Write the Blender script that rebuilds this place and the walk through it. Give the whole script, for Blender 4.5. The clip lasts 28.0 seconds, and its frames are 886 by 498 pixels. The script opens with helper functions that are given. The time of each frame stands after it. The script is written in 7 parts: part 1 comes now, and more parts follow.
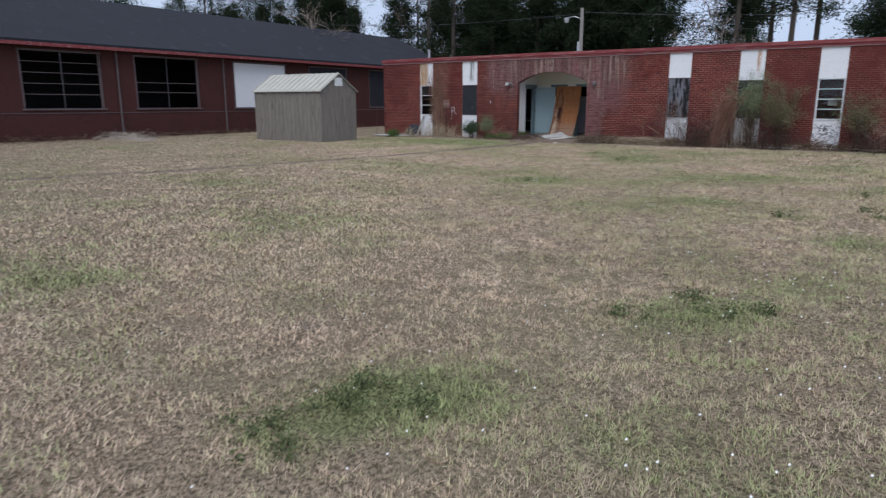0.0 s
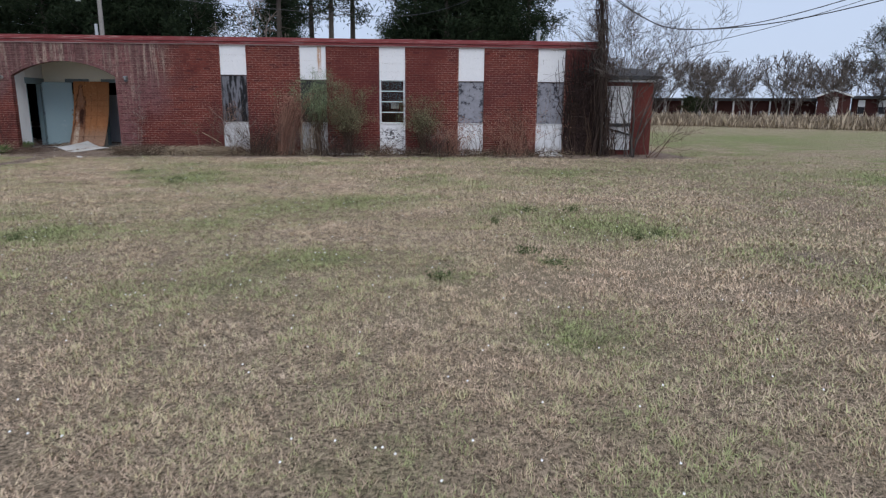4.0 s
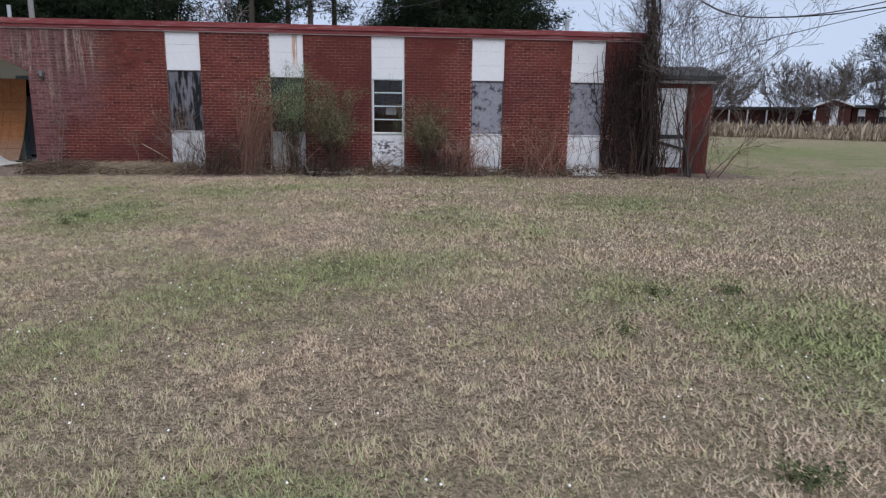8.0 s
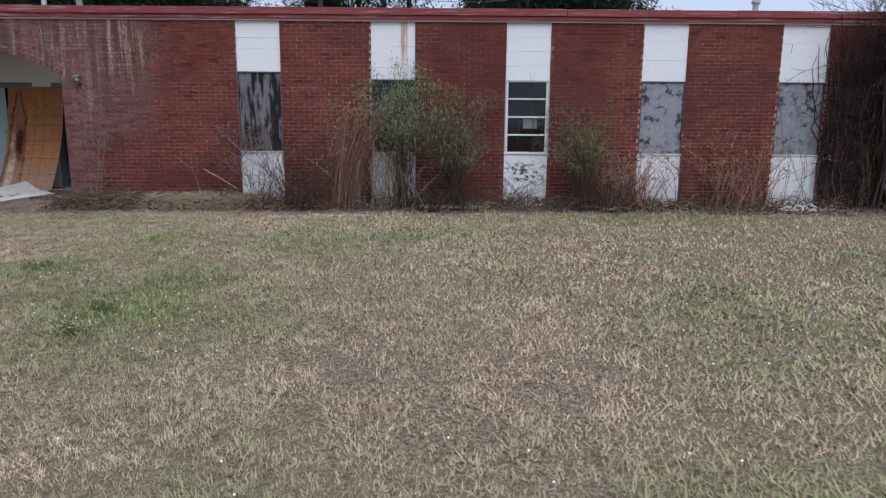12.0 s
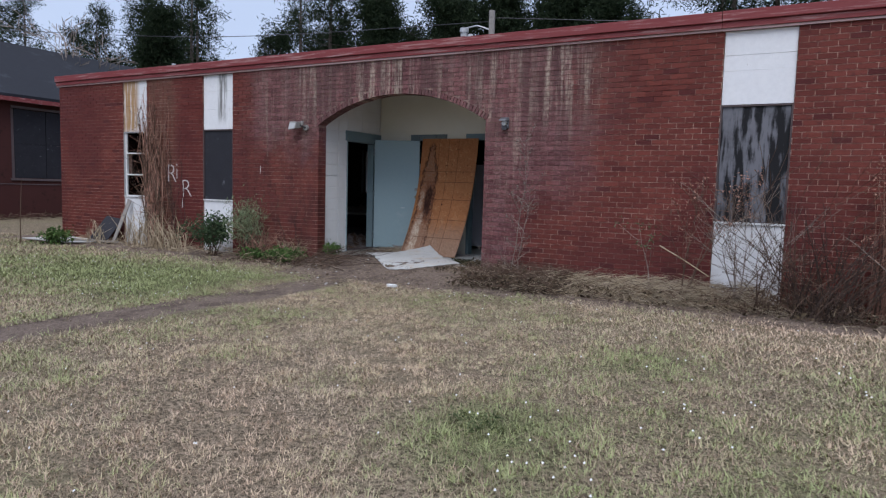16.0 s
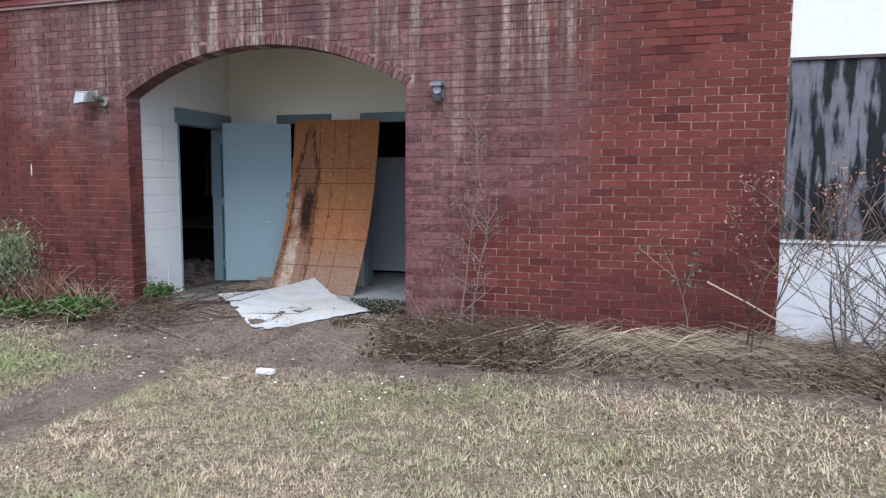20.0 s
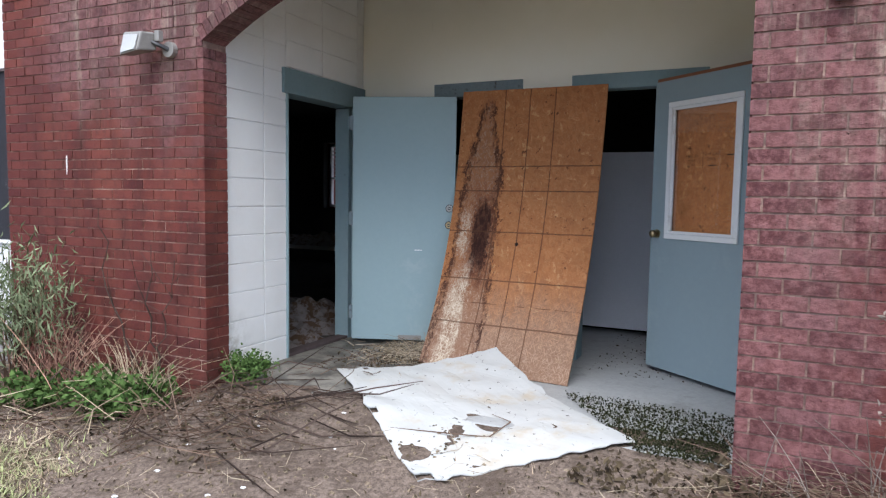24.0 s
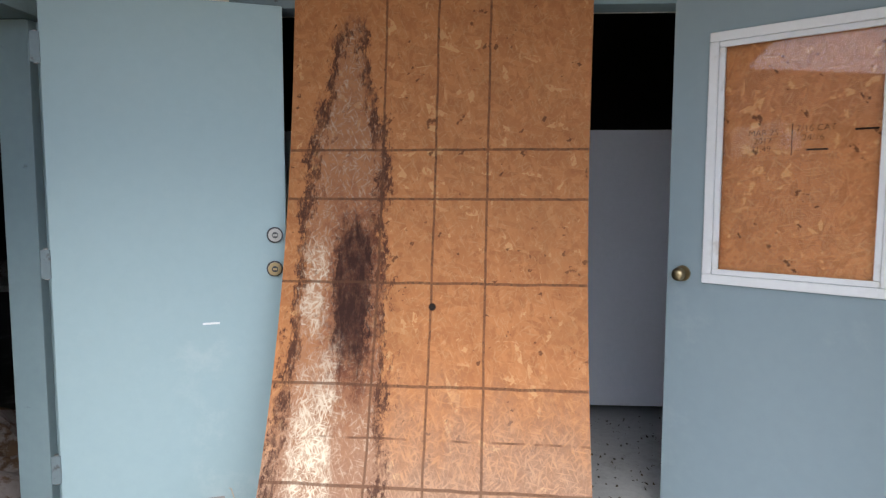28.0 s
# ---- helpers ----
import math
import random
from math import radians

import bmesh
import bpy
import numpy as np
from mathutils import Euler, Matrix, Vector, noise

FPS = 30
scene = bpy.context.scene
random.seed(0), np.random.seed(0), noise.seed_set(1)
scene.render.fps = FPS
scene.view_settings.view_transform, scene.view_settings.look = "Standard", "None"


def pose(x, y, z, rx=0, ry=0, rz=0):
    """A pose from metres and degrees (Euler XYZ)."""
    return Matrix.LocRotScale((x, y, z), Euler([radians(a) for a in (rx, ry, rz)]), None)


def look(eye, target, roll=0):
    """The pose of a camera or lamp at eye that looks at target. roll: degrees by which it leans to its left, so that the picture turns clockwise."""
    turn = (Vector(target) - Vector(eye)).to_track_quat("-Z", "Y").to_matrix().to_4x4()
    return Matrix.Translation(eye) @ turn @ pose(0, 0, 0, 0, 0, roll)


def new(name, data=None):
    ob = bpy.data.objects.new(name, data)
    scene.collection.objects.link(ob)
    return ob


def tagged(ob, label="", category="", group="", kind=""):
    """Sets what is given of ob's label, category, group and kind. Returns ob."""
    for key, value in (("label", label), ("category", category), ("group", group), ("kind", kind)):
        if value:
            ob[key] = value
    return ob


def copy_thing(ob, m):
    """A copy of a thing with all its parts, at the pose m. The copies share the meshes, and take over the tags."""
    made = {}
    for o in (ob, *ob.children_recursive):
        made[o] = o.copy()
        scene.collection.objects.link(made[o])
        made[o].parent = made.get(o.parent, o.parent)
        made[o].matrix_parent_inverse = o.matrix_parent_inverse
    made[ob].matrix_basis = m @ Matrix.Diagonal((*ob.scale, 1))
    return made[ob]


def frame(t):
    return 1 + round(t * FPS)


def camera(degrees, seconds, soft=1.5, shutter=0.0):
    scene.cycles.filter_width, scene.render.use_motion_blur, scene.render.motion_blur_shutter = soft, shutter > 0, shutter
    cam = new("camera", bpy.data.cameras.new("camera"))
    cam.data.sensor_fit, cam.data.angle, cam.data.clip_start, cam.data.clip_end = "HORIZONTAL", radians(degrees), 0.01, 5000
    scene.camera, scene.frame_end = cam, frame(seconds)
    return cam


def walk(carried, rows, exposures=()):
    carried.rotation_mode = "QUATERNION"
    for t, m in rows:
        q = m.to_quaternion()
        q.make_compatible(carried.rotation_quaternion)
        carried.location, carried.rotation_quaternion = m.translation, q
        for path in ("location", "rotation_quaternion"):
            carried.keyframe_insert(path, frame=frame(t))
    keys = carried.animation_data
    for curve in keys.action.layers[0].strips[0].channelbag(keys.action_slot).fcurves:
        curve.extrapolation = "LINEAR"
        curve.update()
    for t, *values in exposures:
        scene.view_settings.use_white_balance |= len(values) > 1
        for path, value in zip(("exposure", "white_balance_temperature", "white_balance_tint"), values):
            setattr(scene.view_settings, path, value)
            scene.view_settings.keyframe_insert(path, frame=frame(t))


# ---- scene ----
# camera and walk
cam = camera(67.7, 28.0, soft=1.25, shutter=0.2)
PATH = [
    (0, (10.716, -26.059, 1.577), (9.615, -24.446, 1.146), 0.0),
    (0.5, (10.346, -25.558, 1.616), (9.481, -23.808, 1.18), 0.1),
    (1, (10.028, -25.092, 1.642), (9.375, -23.252, 1.208), 0.1),
    (1.5, (9.816, -24.584, 1.682), (9.318, -22.697, 1.246), -0.1),
    (2, (9.608, -24.015, 1.645), (9.296, -22.089, 1.208), 0.0),
    (2.5, (9.443, -23.42, 1.609), (9.314, -21.473, 1.17), 0.1),
    (3, (9.226, -22.831, 1.598), (9.129, -20.882, 1.162), 0.4),
    (3.5, (9.073, -22.319, 1.603), (9.109, -20.367, 1.173), 0.1),
    (5.5, (9.714, -19.982, 1.551), (9.863, -18.031, 1.138), 0.7),
    (6, (9.553, -19.39, 1.508), (9.707, -17.44, 1.092), 0.5),
    (6.5, (9.364, -18.785, 1.53), (9.524, -16.834, 1.12), 0.6),
    (7, (9.154, -18.256, 1.54), (9.319, -16.305, 1.13), 0.6),
    (7.5, (8.936, -17.671, 1.575), (9.101, -15.72, 1.167), 0.5),
    (8, (8.655, -17.155, 1.551), (8.816, -15.202, 1.149), 0.8),
    (8.5, (8.445, -16.641, 1.55), (8.569, -14.686, 1.15), 0.7),
    (9, (8.182, -15.983, 1.514), (8.098, -14.025, 1.115), 0.7),
    (9.5, (7.907, -15.401, 1.473), (7.768, -13.445, 1.079), 0.6),
    (10, (7.638, -14.804, 1.499), (7.473, -12.85, 1.108), 0.7),
    (10.5, (7.449, -14.303, 1.523), (7.274, -12.349, 1.135), 0.3),
    (11, (7.357, -13.704, 1.543), (7.325, -11.742, 1.155), 0.2),
    (11.5, (7.221, -13.138, 1.534), (7.239, -11.176, 1.148), 0.4),
    (13.5, (5.978, -11.053, 1.471), (5.707, -9.084, 1.249), 0.7),
    (14, (5.669, -10.547, 1.413), (5.173, -8.62, 1.218), 0.8),
    (14.5, (5.38, -10.157, 1.387), (4.859, -8.235, 1.202), 0.9),
    (15, (4.995, -9.731, 1.404), (4.236, -7.89, 1.218), 1.4),
    (15.5, (4.602, -9.356, 1.346), (3.661, -7.6, 1.166), 1.7),
    (16, (4.275, -9.014, 1.346), (3.317, -7.268, 1.169), 1.6),
    (16.5, (3.922, -8.704, 1.374), (2.964, -6.957, 1.2), 1.5),
    (17, (3.535, -8.39, 1.419), (2.58, -6.642, 1.243), 1.5),
    (17.5, (3.151, -8.019, 1.442), (2.233, -6.252, 1.257), 1.1),
    (18, (2.822, -7.66, 1.445), (1.922, -5.883, 1.261), 0.9),
    (18.5, (2.6, -7.259, 1.449), (1.887, -5.399, 1.269), 0.4),
    (19, (2.469, -6.812, 1.473), (1.814, -4.931, 1.295), 0.3),
    (19.5, (2.285, -6.412, 1.477), (1.651, -4.524, 1.292), 0.4),
    (20, (2.109, -5.935, 1.468), (1.548, -4.025, 1.279), 0.3),
    (20.5, (1.919, -5.507, 1.477), (1.373, -3.592, 1.289), 0.2),
    (21, (1.653, -5.111, 1.515), (1.121, -3.192, 1.323), 0.4),
    (21.5, (1.401, -4.677, 1.491), (0.939, -2.741, 1.291), 0.2),
    (22, (1.101, -4.367, 1.518), (0.654, -2.428, 1.323), 0.9),
    (22.5, (0.711, -4.083, 1.529), (-0.053, -2.245, 1.335), 1.2),
    (24.5, (-0.161, -2.848, 1.413), (-1.027, -1.051, 1.262), 0.9),
    (25, (-0.465, -2.547, 1.43), (-1.304, -0.738, 1.276), 1.1),
    (25.5, (-0.744, -2.308, 1.432), (-1.4, -0.425, 1.275), 0.7),
    (26, (-0.944, -1.921, 1.441), (-1.325, 0.036, 1.28), 0.0),
    (26.5, (-1.118, -1.698, 1.453), (-1.465, 0.265, 1.288), 0.2),
    (27, (-1.307, -1.514, 1.475), (-1.493, 0.472, 1.32), -0.1),
    (27.5, (-1.346, -1.151, 1.547), (-1.447, 0.838, 1.36), -0.2),
    (28, (-1.454, -0.833, 1.531), (-1.566, 1.156, 1.353), 0.1),
]
walk(cam, [(t, look(eye, target, roll)) for t, eye, target, roll in PATH],
     [(0, 0.3, 6150, 11), (1, 0.75, 6150, 11), (2, 0.5, 6150, 11), (3, 0.35, 6250, 11), (6, 0.22, 6250, 12), (9, 0.32, 6250, 12), (11, 0.35, 6200, 12), (14, 0.35, 6100, 12), (17, 0.38, 6100, 13),
      (19, 0.5, 6050, 12), (20, 1.1, 5950, 11), (21, 1.65, 5650, 11), (22, 1.8, 5550, 12), (24.5, 1.4, 6400, 10), (26, 1.6, 6500, 11), (27, 1.95, 6650, 10), (28, 2.2, 6750, 10)])

# ---- world, sun, exposure: a flat overcast sky late in the day ----
world = bpy.data.worlds.new("overcast_sky")
scene.world = world
world.use_nodes = True
wt = world.node_tree
sky = wt.nodes.new("ShaderNodeTexSky")
sky.sky_type, sky.sun_disc = "NISHITA", False
sky.sun_elevation, sky.sun_rotation = radians(60), radians(200)
sky.air_density, sky.dust_density, sky.ozone_density = 1.0, 1.0, 1.0
hsv = wt.nodes.new("ShaderNodeHueSaturation")
hsv.inputs["Saturation"].default_value = 0.42
wt.links.new(sky.outputs[0], hsv.inputs["Color"])
cloud = wt.nodes.new("ShaderNodeMix")
cloud.data_type = "RGBA"
cloud.inputs[0].default_value = 0.75
drift, span, tone = wt.nodes.new("ShaderNodeTexNoise"), wt.nodes.new("ShaderNodeTexCoord"), wt.nodes.new("ShaderNodeMix")
drift.inputs["Scale"].default_value, drift.inputs["Detail"].default_value = 2.2, 5.0
tone.data_type = "RGBA"
tone.inputs[6].default_value, tone.inputs[7].default_value = (3.7, 4.6, 6.3, 1), (5.0, 5.8, 7.3, 1)
wt.links.new(span.outputs["Generated"], drift.inputs["Vector"])
wt.links.new(drift.outputs["Fac"], tone.inputs[0])
wt.links.new(tone.outputs[2], cloud.inputs[7])
wt.links.new(hsv.outputs[0], cloud.inputs[6])
wt.links.new(cloud.outputs[2], wt.nodes["Background"].inputs["Color"])
wt.nodes["Background"].inputs["Strength"].default_value = 0.105
sun = new("sun", bpy.data.lights.new("sun", "SUN"))
sun.data.energy, sun.data.angle, sun.data.color = 1.85, radians(60), (1.0, 0.97, 0.93)
sun.matrix_world = look((5, -13, 24), (0, 0, 0))
scene.view_settings.exposure = 0.0

# ---- materials ----
def material(name, rough=0.85, metal=0.0, spec=0.3):
    m = bpy.data.materials.new(name)
    m.use_nodes = True
    b = m.node_tree.nodes["Principled BSDF"]
    b.inputs["Roughness"].default_value, b.inputs["Metallic"].default_value = rough, metal
    b.inputs["Specular IOR Level"].default_value = spec
    return m, m.node_tree, b


def put(nt, socket, value):
    if isinstance(value, bpy.types.NodeSocket):
        nt.links.new(value, socket)
    elif isinstance(value, (tuple, list)) and len(value) == 3 and socket.type == "RGBA":
        socket.default_value = (*value, 1)
    else:
        socket.default_value = value


def op(nt, kind, a, b=0.0, clamp=False):
    n = nt.nodes.new("ShaderNodeMath")
    n.operation, n.use_clamp = kind, clamp
    put(nt, n.inputs[0], a), put(nt, n.inputs[1], b)
    return n.outputs[0]


def where(nt):
    return nt.nodes.new("ShaderNodeNewGeometry").outputs["Position"]


def axes(nt, v):
    n = nt.nodes.new("ShaderNodeSeparateXYZ")
    nt.links.new(v, n.inputs[0])
    return n.outputs


def scaled(nt, v, s):
    n = nt.nodes.new("ShaderNodeVectorMath")
    n.operation = "MULTIPLY"
    nt.links.new(v, n.inputs[0])
    n.inputs[1].default_value = s
    return n.outputs[0]


def grain(nt, v, scale, detail=4.0, rough=0.6):
    n = nt.nodes.new("ShaderNodeTexNoise")
    n.inputs["Scale"].default_value, n.inputs["Detail"].default_value, n.inputs["Roughness"].default_value = scale, detail, rough
    nt.links.new(v, n.inputs["Vector"])
    return n.outputs["Fac"]


def step(nt, fac, lo, hi):
    n = nt.nodes.new("ShaderNodeMapRange")
    n.interpolation_type = "SMOOTHSTEP"
    put(nt, n.inputs["Value"], fac)
    n.inputs["From Min"].default_value, n.inputs["From Max"].default_value = lo, hi
    return n.outputs[0]


def blend(nt, fac, a, b, kind="MIX"):
    n = nt.nodes.new("ShaderNodeMix")
    n.data_type, n.blend_type = "RGBA", kind
    put(nt, n.inputs[0], fac), put(nt, n.inputs[6], a), put(nt, n.inputs[7], b)
    return n.outputs[2]


def relief(nt, b, height, strength=0.3, distance=0.01):
    n = nt.nodes.new("ShaderNodeBump")
    n.inputs["Strength"].default_value, n.inputs["Distance"].default_value = strength, distance
    nt.links.new(height, n.inputs["Height"])
    nt.links.new(n.outputs[0], b.inputs["Normal"])


def worn(name, dark, light, stain=None, rough=0.85, metal=0.0, fine=40.0, coarse=1.5, bump=0.25, stain_at=(0.56, 0.72), stretch=(1, 1, 1), spec=0.3):
    """A surface with fine grain, broad variation and stains."""
    m, nt, b = material(name, rough, metal, spec)
    p = scaled(nt, where(nt), stretch)
    g, c = grain(nt, p, fine, 5), grain(nt, p, coarse, 4)
    col = blend(nt, op(nt, "ADD", op(nt, "MULTIPLY", g, 0.6), op(nt, "MULTIPLY", c, 0.5)), dark, light)
    if stain:
        col = blend(nt, step(nt, grain(nt, p, coarse * 2.3, 6, 0.7), *stain_at), col, stain)
    nt.links.new(col, b.inputs["Base Color"])
    if bump:
        relief(nt, b, g, bump, 0.004)
    return m


def pick(nt, source):
    if source == "object":
        return nt.nodes.new("ShaderNodeObjectInfo").outputs["Random"]
    return nt.nodes.new("ShaderNodeNewGeometry").outputs["Random Per Island"]


def limewash(nt):
    """Pale run-off streaks down the wall round the arch."""
    p = where(nt)
    x, y, z = axes(nt, p)
    streak = step(nt, grain(nt, scaled(nt, p, (9, 0.3, 0.42)), 1.0, 6, 0.75), 0.45, 0.62)
    fleck = step(nt, grain(nt, scaled(nt, p, (3, 3, 2)), 7.0, 5, 0.7), 0.42, 0.58)
    mid = op(nt, "MULTIPLY", step(nt, x, -4.9, -3.9), step(nt, x, 1.85, 1.5))
    high = op(nt, "MULTIPLY", mid, step(nt, op(nt, "ADD", z, op(nt, "MULTIPLY", grain(nt, scaled(nt, p, (4, 1, 0.2)), 1.3), 1.6)), 2.55, 3.75))
    band = op(nt, "MULTIPLY", op(nt, "MULTIPLY", step(nt, x, 0.05, 0.3), step(nt, x, 0.85, 0.45)), step(nt, z, 0.7, 1.9))
    gate = step(nt, grain(nt, scaled(nt, p, (1.7, 0.3, 0.2)), 1.0, 4), 0.42, 0.58)
    streak = op(nt, "MULTIPLY", streak, op(nt, "ADD", 0.2, op(nt, "MULTIPLY", gate, 0.8)))
    reach = op(nt, "MAXIMUM", high, op(nt, "MULTIPLY", band, 0.9))
    return op(nt, "MULTIPLY", op(nt, "MULTIPLY", streak, reach), op(nt, "ADD", 0.30, op(nt, "MULTIPLY", fleck, 0.52)))


def weathered(nt):
    """Where the red wash has gone from the wall round the arch."""
    p = where(nt)
    x, y, z = axes(nt, p)
    ragged = op(nt, "MULTIPLY", op(nt, "SUBTRACT", grain(nt, scaled(nt, p, (1, 1, 0.6)), 1.6, 5, 0.7), 0.5), 1.6)
    xr = op(nt, "ADD", x, ragged)
    zr = op(nt, "ADD", z, op(nt, "MULTIPLY", ragged, 1.2))
    span = op(nt, "MULTIPLY", step(nt, xr, -5.2, -4.3), step(nt, xr, 1.9, 1.1))
    return op(nt, "MULTIPLY", span, op(nt, "MAXIMUM", op(nt, "MAXIMUM", step(nt, zr, 1.7, 2.5), op(nt, "MULTIPLY", step(nt, zr, 0.9, 1.6), step(nt, x, -1.6, -1.5))), op(nt, "MULTIPLY", step(nt, xr, 0.75, 0.35), step(nt, xr, -0.4, -0.1))))


def painted(nt):
    """Where the wash lies thick and hides the joints."""
    p = where(nt)
    x = axes(nt, p)[0]
    x = op(nt, "ADD", x, op(nt, "MULTIPLY", op(nt, "SUBTRACT", grain(nt, p, 1.1, 5, 0.7), 0.5), 1.5))
    out = None
    for a, b in ((7.0, 8.2), (9.0, 10.1), (-6.8, -5.7)):
        k = op(nt, "MULTIPLY", step(nt, x, a - 0.15, a + 0.15), step(nt, x, b + 0.15, b - 0.15))
        out = k if out is None else op(nt, "MAXIMUM", out, k)
    return out


def brick_paint(name, source):
    m, nt, b = material(name, 0.8, spec=0.25)
    p = where(nt)
    r = pick(nt, source)
    col = blend(nt, r, (0.118, 0.027, 0.021), (0.195, 0.050, 0.037))
    col = blend(nt, step(nt, r, 0.90, 0.97), col, (0.085, 0.018, 0.017))
    col = blend(nt, op(nt, "MULTIPLY", step(nt, grain(nt, p, 0.55, 5), 0.44, 0.60), 0.5), col, (0.085, 0.020, 0.022))
    g = grain(nt, p, 55, 6, 0.7)
    col = blend(nt, op(nt, "MULTIPLY", step(nt, g, 0.50, 0.75), 0.5), col, (0.26, 0.066, 0.048))
    col = blend(nt, op(nt, "MULTIPLY", step(nt, grain(nt, p, 17, 5, 0.75), 0.52, 0.66), 0.55), col, (0.058, 0.020, 0.020))
    px = axes(nt, p)[0]
    pier = op(nt, "MULTIPLY", step(nt, px, -5.4, -4.4), step(nt, px, -3.0, -3.1))
    col = blend(nt, op(nt, "MULTIPLY", pier, op(nt, "MULTIPLY", step(nt, grain(nt, p, 3.1, 5, 0.7), 0.40, 0.62), 0.30)), col, (0.22, 0.072, 0.050))
    col = blend(nt, op(nt, "MULTIPLY", pier, op(nt, "MULTIPLY", step(nt, grain(nt, scaled(nt, p, (2.5, 1, 0.8)), 2.0, 6, 0.75), 0.44, 0.62), 0.65)), col, (0.055, 0.017, 0.015))
    old = weathered(nt)
    bleak = blend(nt, step(nt, op(nt, "ADD", grain(nt, p, 23, 5, 0.75), op(nt, "MULTIPLY", op(nt, "SUBTRACT", r, 0.5), 0.14)), 0.34, 0.66), (0.070, 0.030, 0.036), (0.30, 0.150, 0.152))
    col = blend(nt, op(nt, "MULTIPLY", old, 0.66), col, bleak)
    roots = op(nt, "MULTIPLY", op(nt, "MULTIPLY", step(nt, px, -7.68, -7.5), step(nt, px, -6.55, -7.0)), step(nt, grain(nt, scaled(nt, p, (16, 1, 0.7)), 1.0, 6, 0.7), 0.36, 0.54))
    col = blend(nt, op(nt, "MULTIPLY", roots, 0.7), col, (0.155, 0.085, 0.058))
    col = blend(nt, op(nt, "MULTIPLY", painted(nt), 0.45), col, blend(nt, g, (0.075, 0.014, 0.014), (0.135, 0.027, 0.024)))
    x, y, z = axes(nt, p)
    grime = op(nt, "MULTIPLY", step(nt, z, 0.75, 0.0), step(nt, grain(nt, scaled(nt, p, (1.5, 1, 0.7)), 2.0, 5), 0.42, 0.62))
    col = blend(nt, op(nt, "MULTIPLY", grime, 0.6), col, (0.045, 0.022, 0.018))
    soot = op(nt, "MULTIPLY", op(nt, "MULTIPLY", step(nt, x, -5.2, -3.0), step(nt, x, 2.8, 0.8)), op(nt, "MULTIPLY", step(nt, z, 1.5, 3.0), step(nt, grain(nt, scaled(nt, p, (5, 1, 0.5)), 1.1, 5), 0.38, 0.56)))
    col = blend(nt, op(nt, "MULTIPLY", soot, 0.65), col, (0.085, 0.045, 0.044))
    col = blend(nt, limewash(nt), col, (0.52, 0.44, 0.345))
    pit = step(nt, grain(nt, p, 48, 3), 0.67, 0.73)
    col = blend(nt, pit, col, (0.03, 0.012, 0.010))
    nt.links.new(col, b.inputs["Base Color"])
    relief(nt, b, op(nt, "ADD", op(nt, "SUBTRACT", g, pit), op(nt, "MULTIPLY", grain(nt, p, 17, 5, 0.75), 1.5)), 0.9, 0.006)
    return m


def mortar_paint():
    m, nt, b = material("red_washed_mortar", 0.95, spec=0.15)
    p = where(nt)
    g = grain(nt, p, 90, 4)
    bare = step(nt, op(nt, "ADD", op(nt, "MULTIPLY", grain(nt, scaled(nt, p, (1, 1, 1.6)), 0.75, 5, 0.65), 0.75), op(nt, "ADD", op(nt, "MULTIPLY", grain(nt, p, 7, 3), 0.25), op(nt, "MULTIPLY", op(nt, "SUBTRACT", 1.75, axes(nt, p)[2]), 0.07))), 0.32, 0.48)
    bare = op(nt, "MULTIPLY", bare, op(nt, "SUBTRACT", 1.0, op(nt, "MULTIPLY", step(nt, grain(nt, p, 0.55, 5), 0.46, 0.60), 0.6)))
    bare = op(nt, "MULTIPLY", bare, op(nt, "SUBTRACT", 1.0, op(nt, "MULTIPLY", painted(nt), 0.4)))
    pier = op(nt, "MULTIPLY", step(nt, axes(nt, p)[0], -5.4, -4.4), step(nt, axes(nt, p)[0], -3.0, -3.1))
    bare = op(nt, "MAXIMUM", bare, op(nt, "MULTIPLY", pier, 0.5))
    px = op(nt, "ADD", axes(nt, p)[0], op(nt, "MULTIPLY", op(nt, "SUBTRACT", grain(nt, p, 1.3, 5, 0.7), 0.5), 1.4))
    for lo, hi in ((3.9, 5.9), (10.2, 10.9), (11.5, 13.2)):
        bare = op(nt, "MAXIMUM", bare, op(nt, "MULTIPLY", 0.95, op(nt, "MULTIPLY", step(nt, px, lo, lo + 0.3), step(nt, px, hi, hi - 0.3))))
    bare = op(nt, "MULTIPLY", bare, op(nt, "ADD", 0.35, op(nt, "MULTIPLY", step(nt, grain(nt, p, 15, 4, 0.7), 0.42, 0.58), 0.65)))
    col = blend(nt, bare, (0.085, 0.026, 0.024), (0.60, 0.43, 0.35))
    col = blend(nt, op(nt, "MULTIPLY", weathered(nt), op(nt, "ADD", 0.3, op(nt, "MULTIPLY", step(nt, grain(nt, p, 9, 5, 0.7), 0.42, 0.60), 0.6))), col, (0.20, 0.145, 0.13))
    col = blend(nt, op(nt, "MULTIPLY", pier, step(nt, grain(nt, p, 6, 5, 0.75), 0.48, 0.66)), col, (0.36, 0.22, 0.17))
    col = blend(nt, op(nt, "MULTIPLY", g, 0.25), col, (0.20, 0.09, 0.07))
    col = blend(nt, limewash(nt), col, (0.42, 0.33, 0.28))
    nt.links.new(col, b.inputs["Base Color"])
    relief(nt, b, g, 0.5, 0.004)
    return m


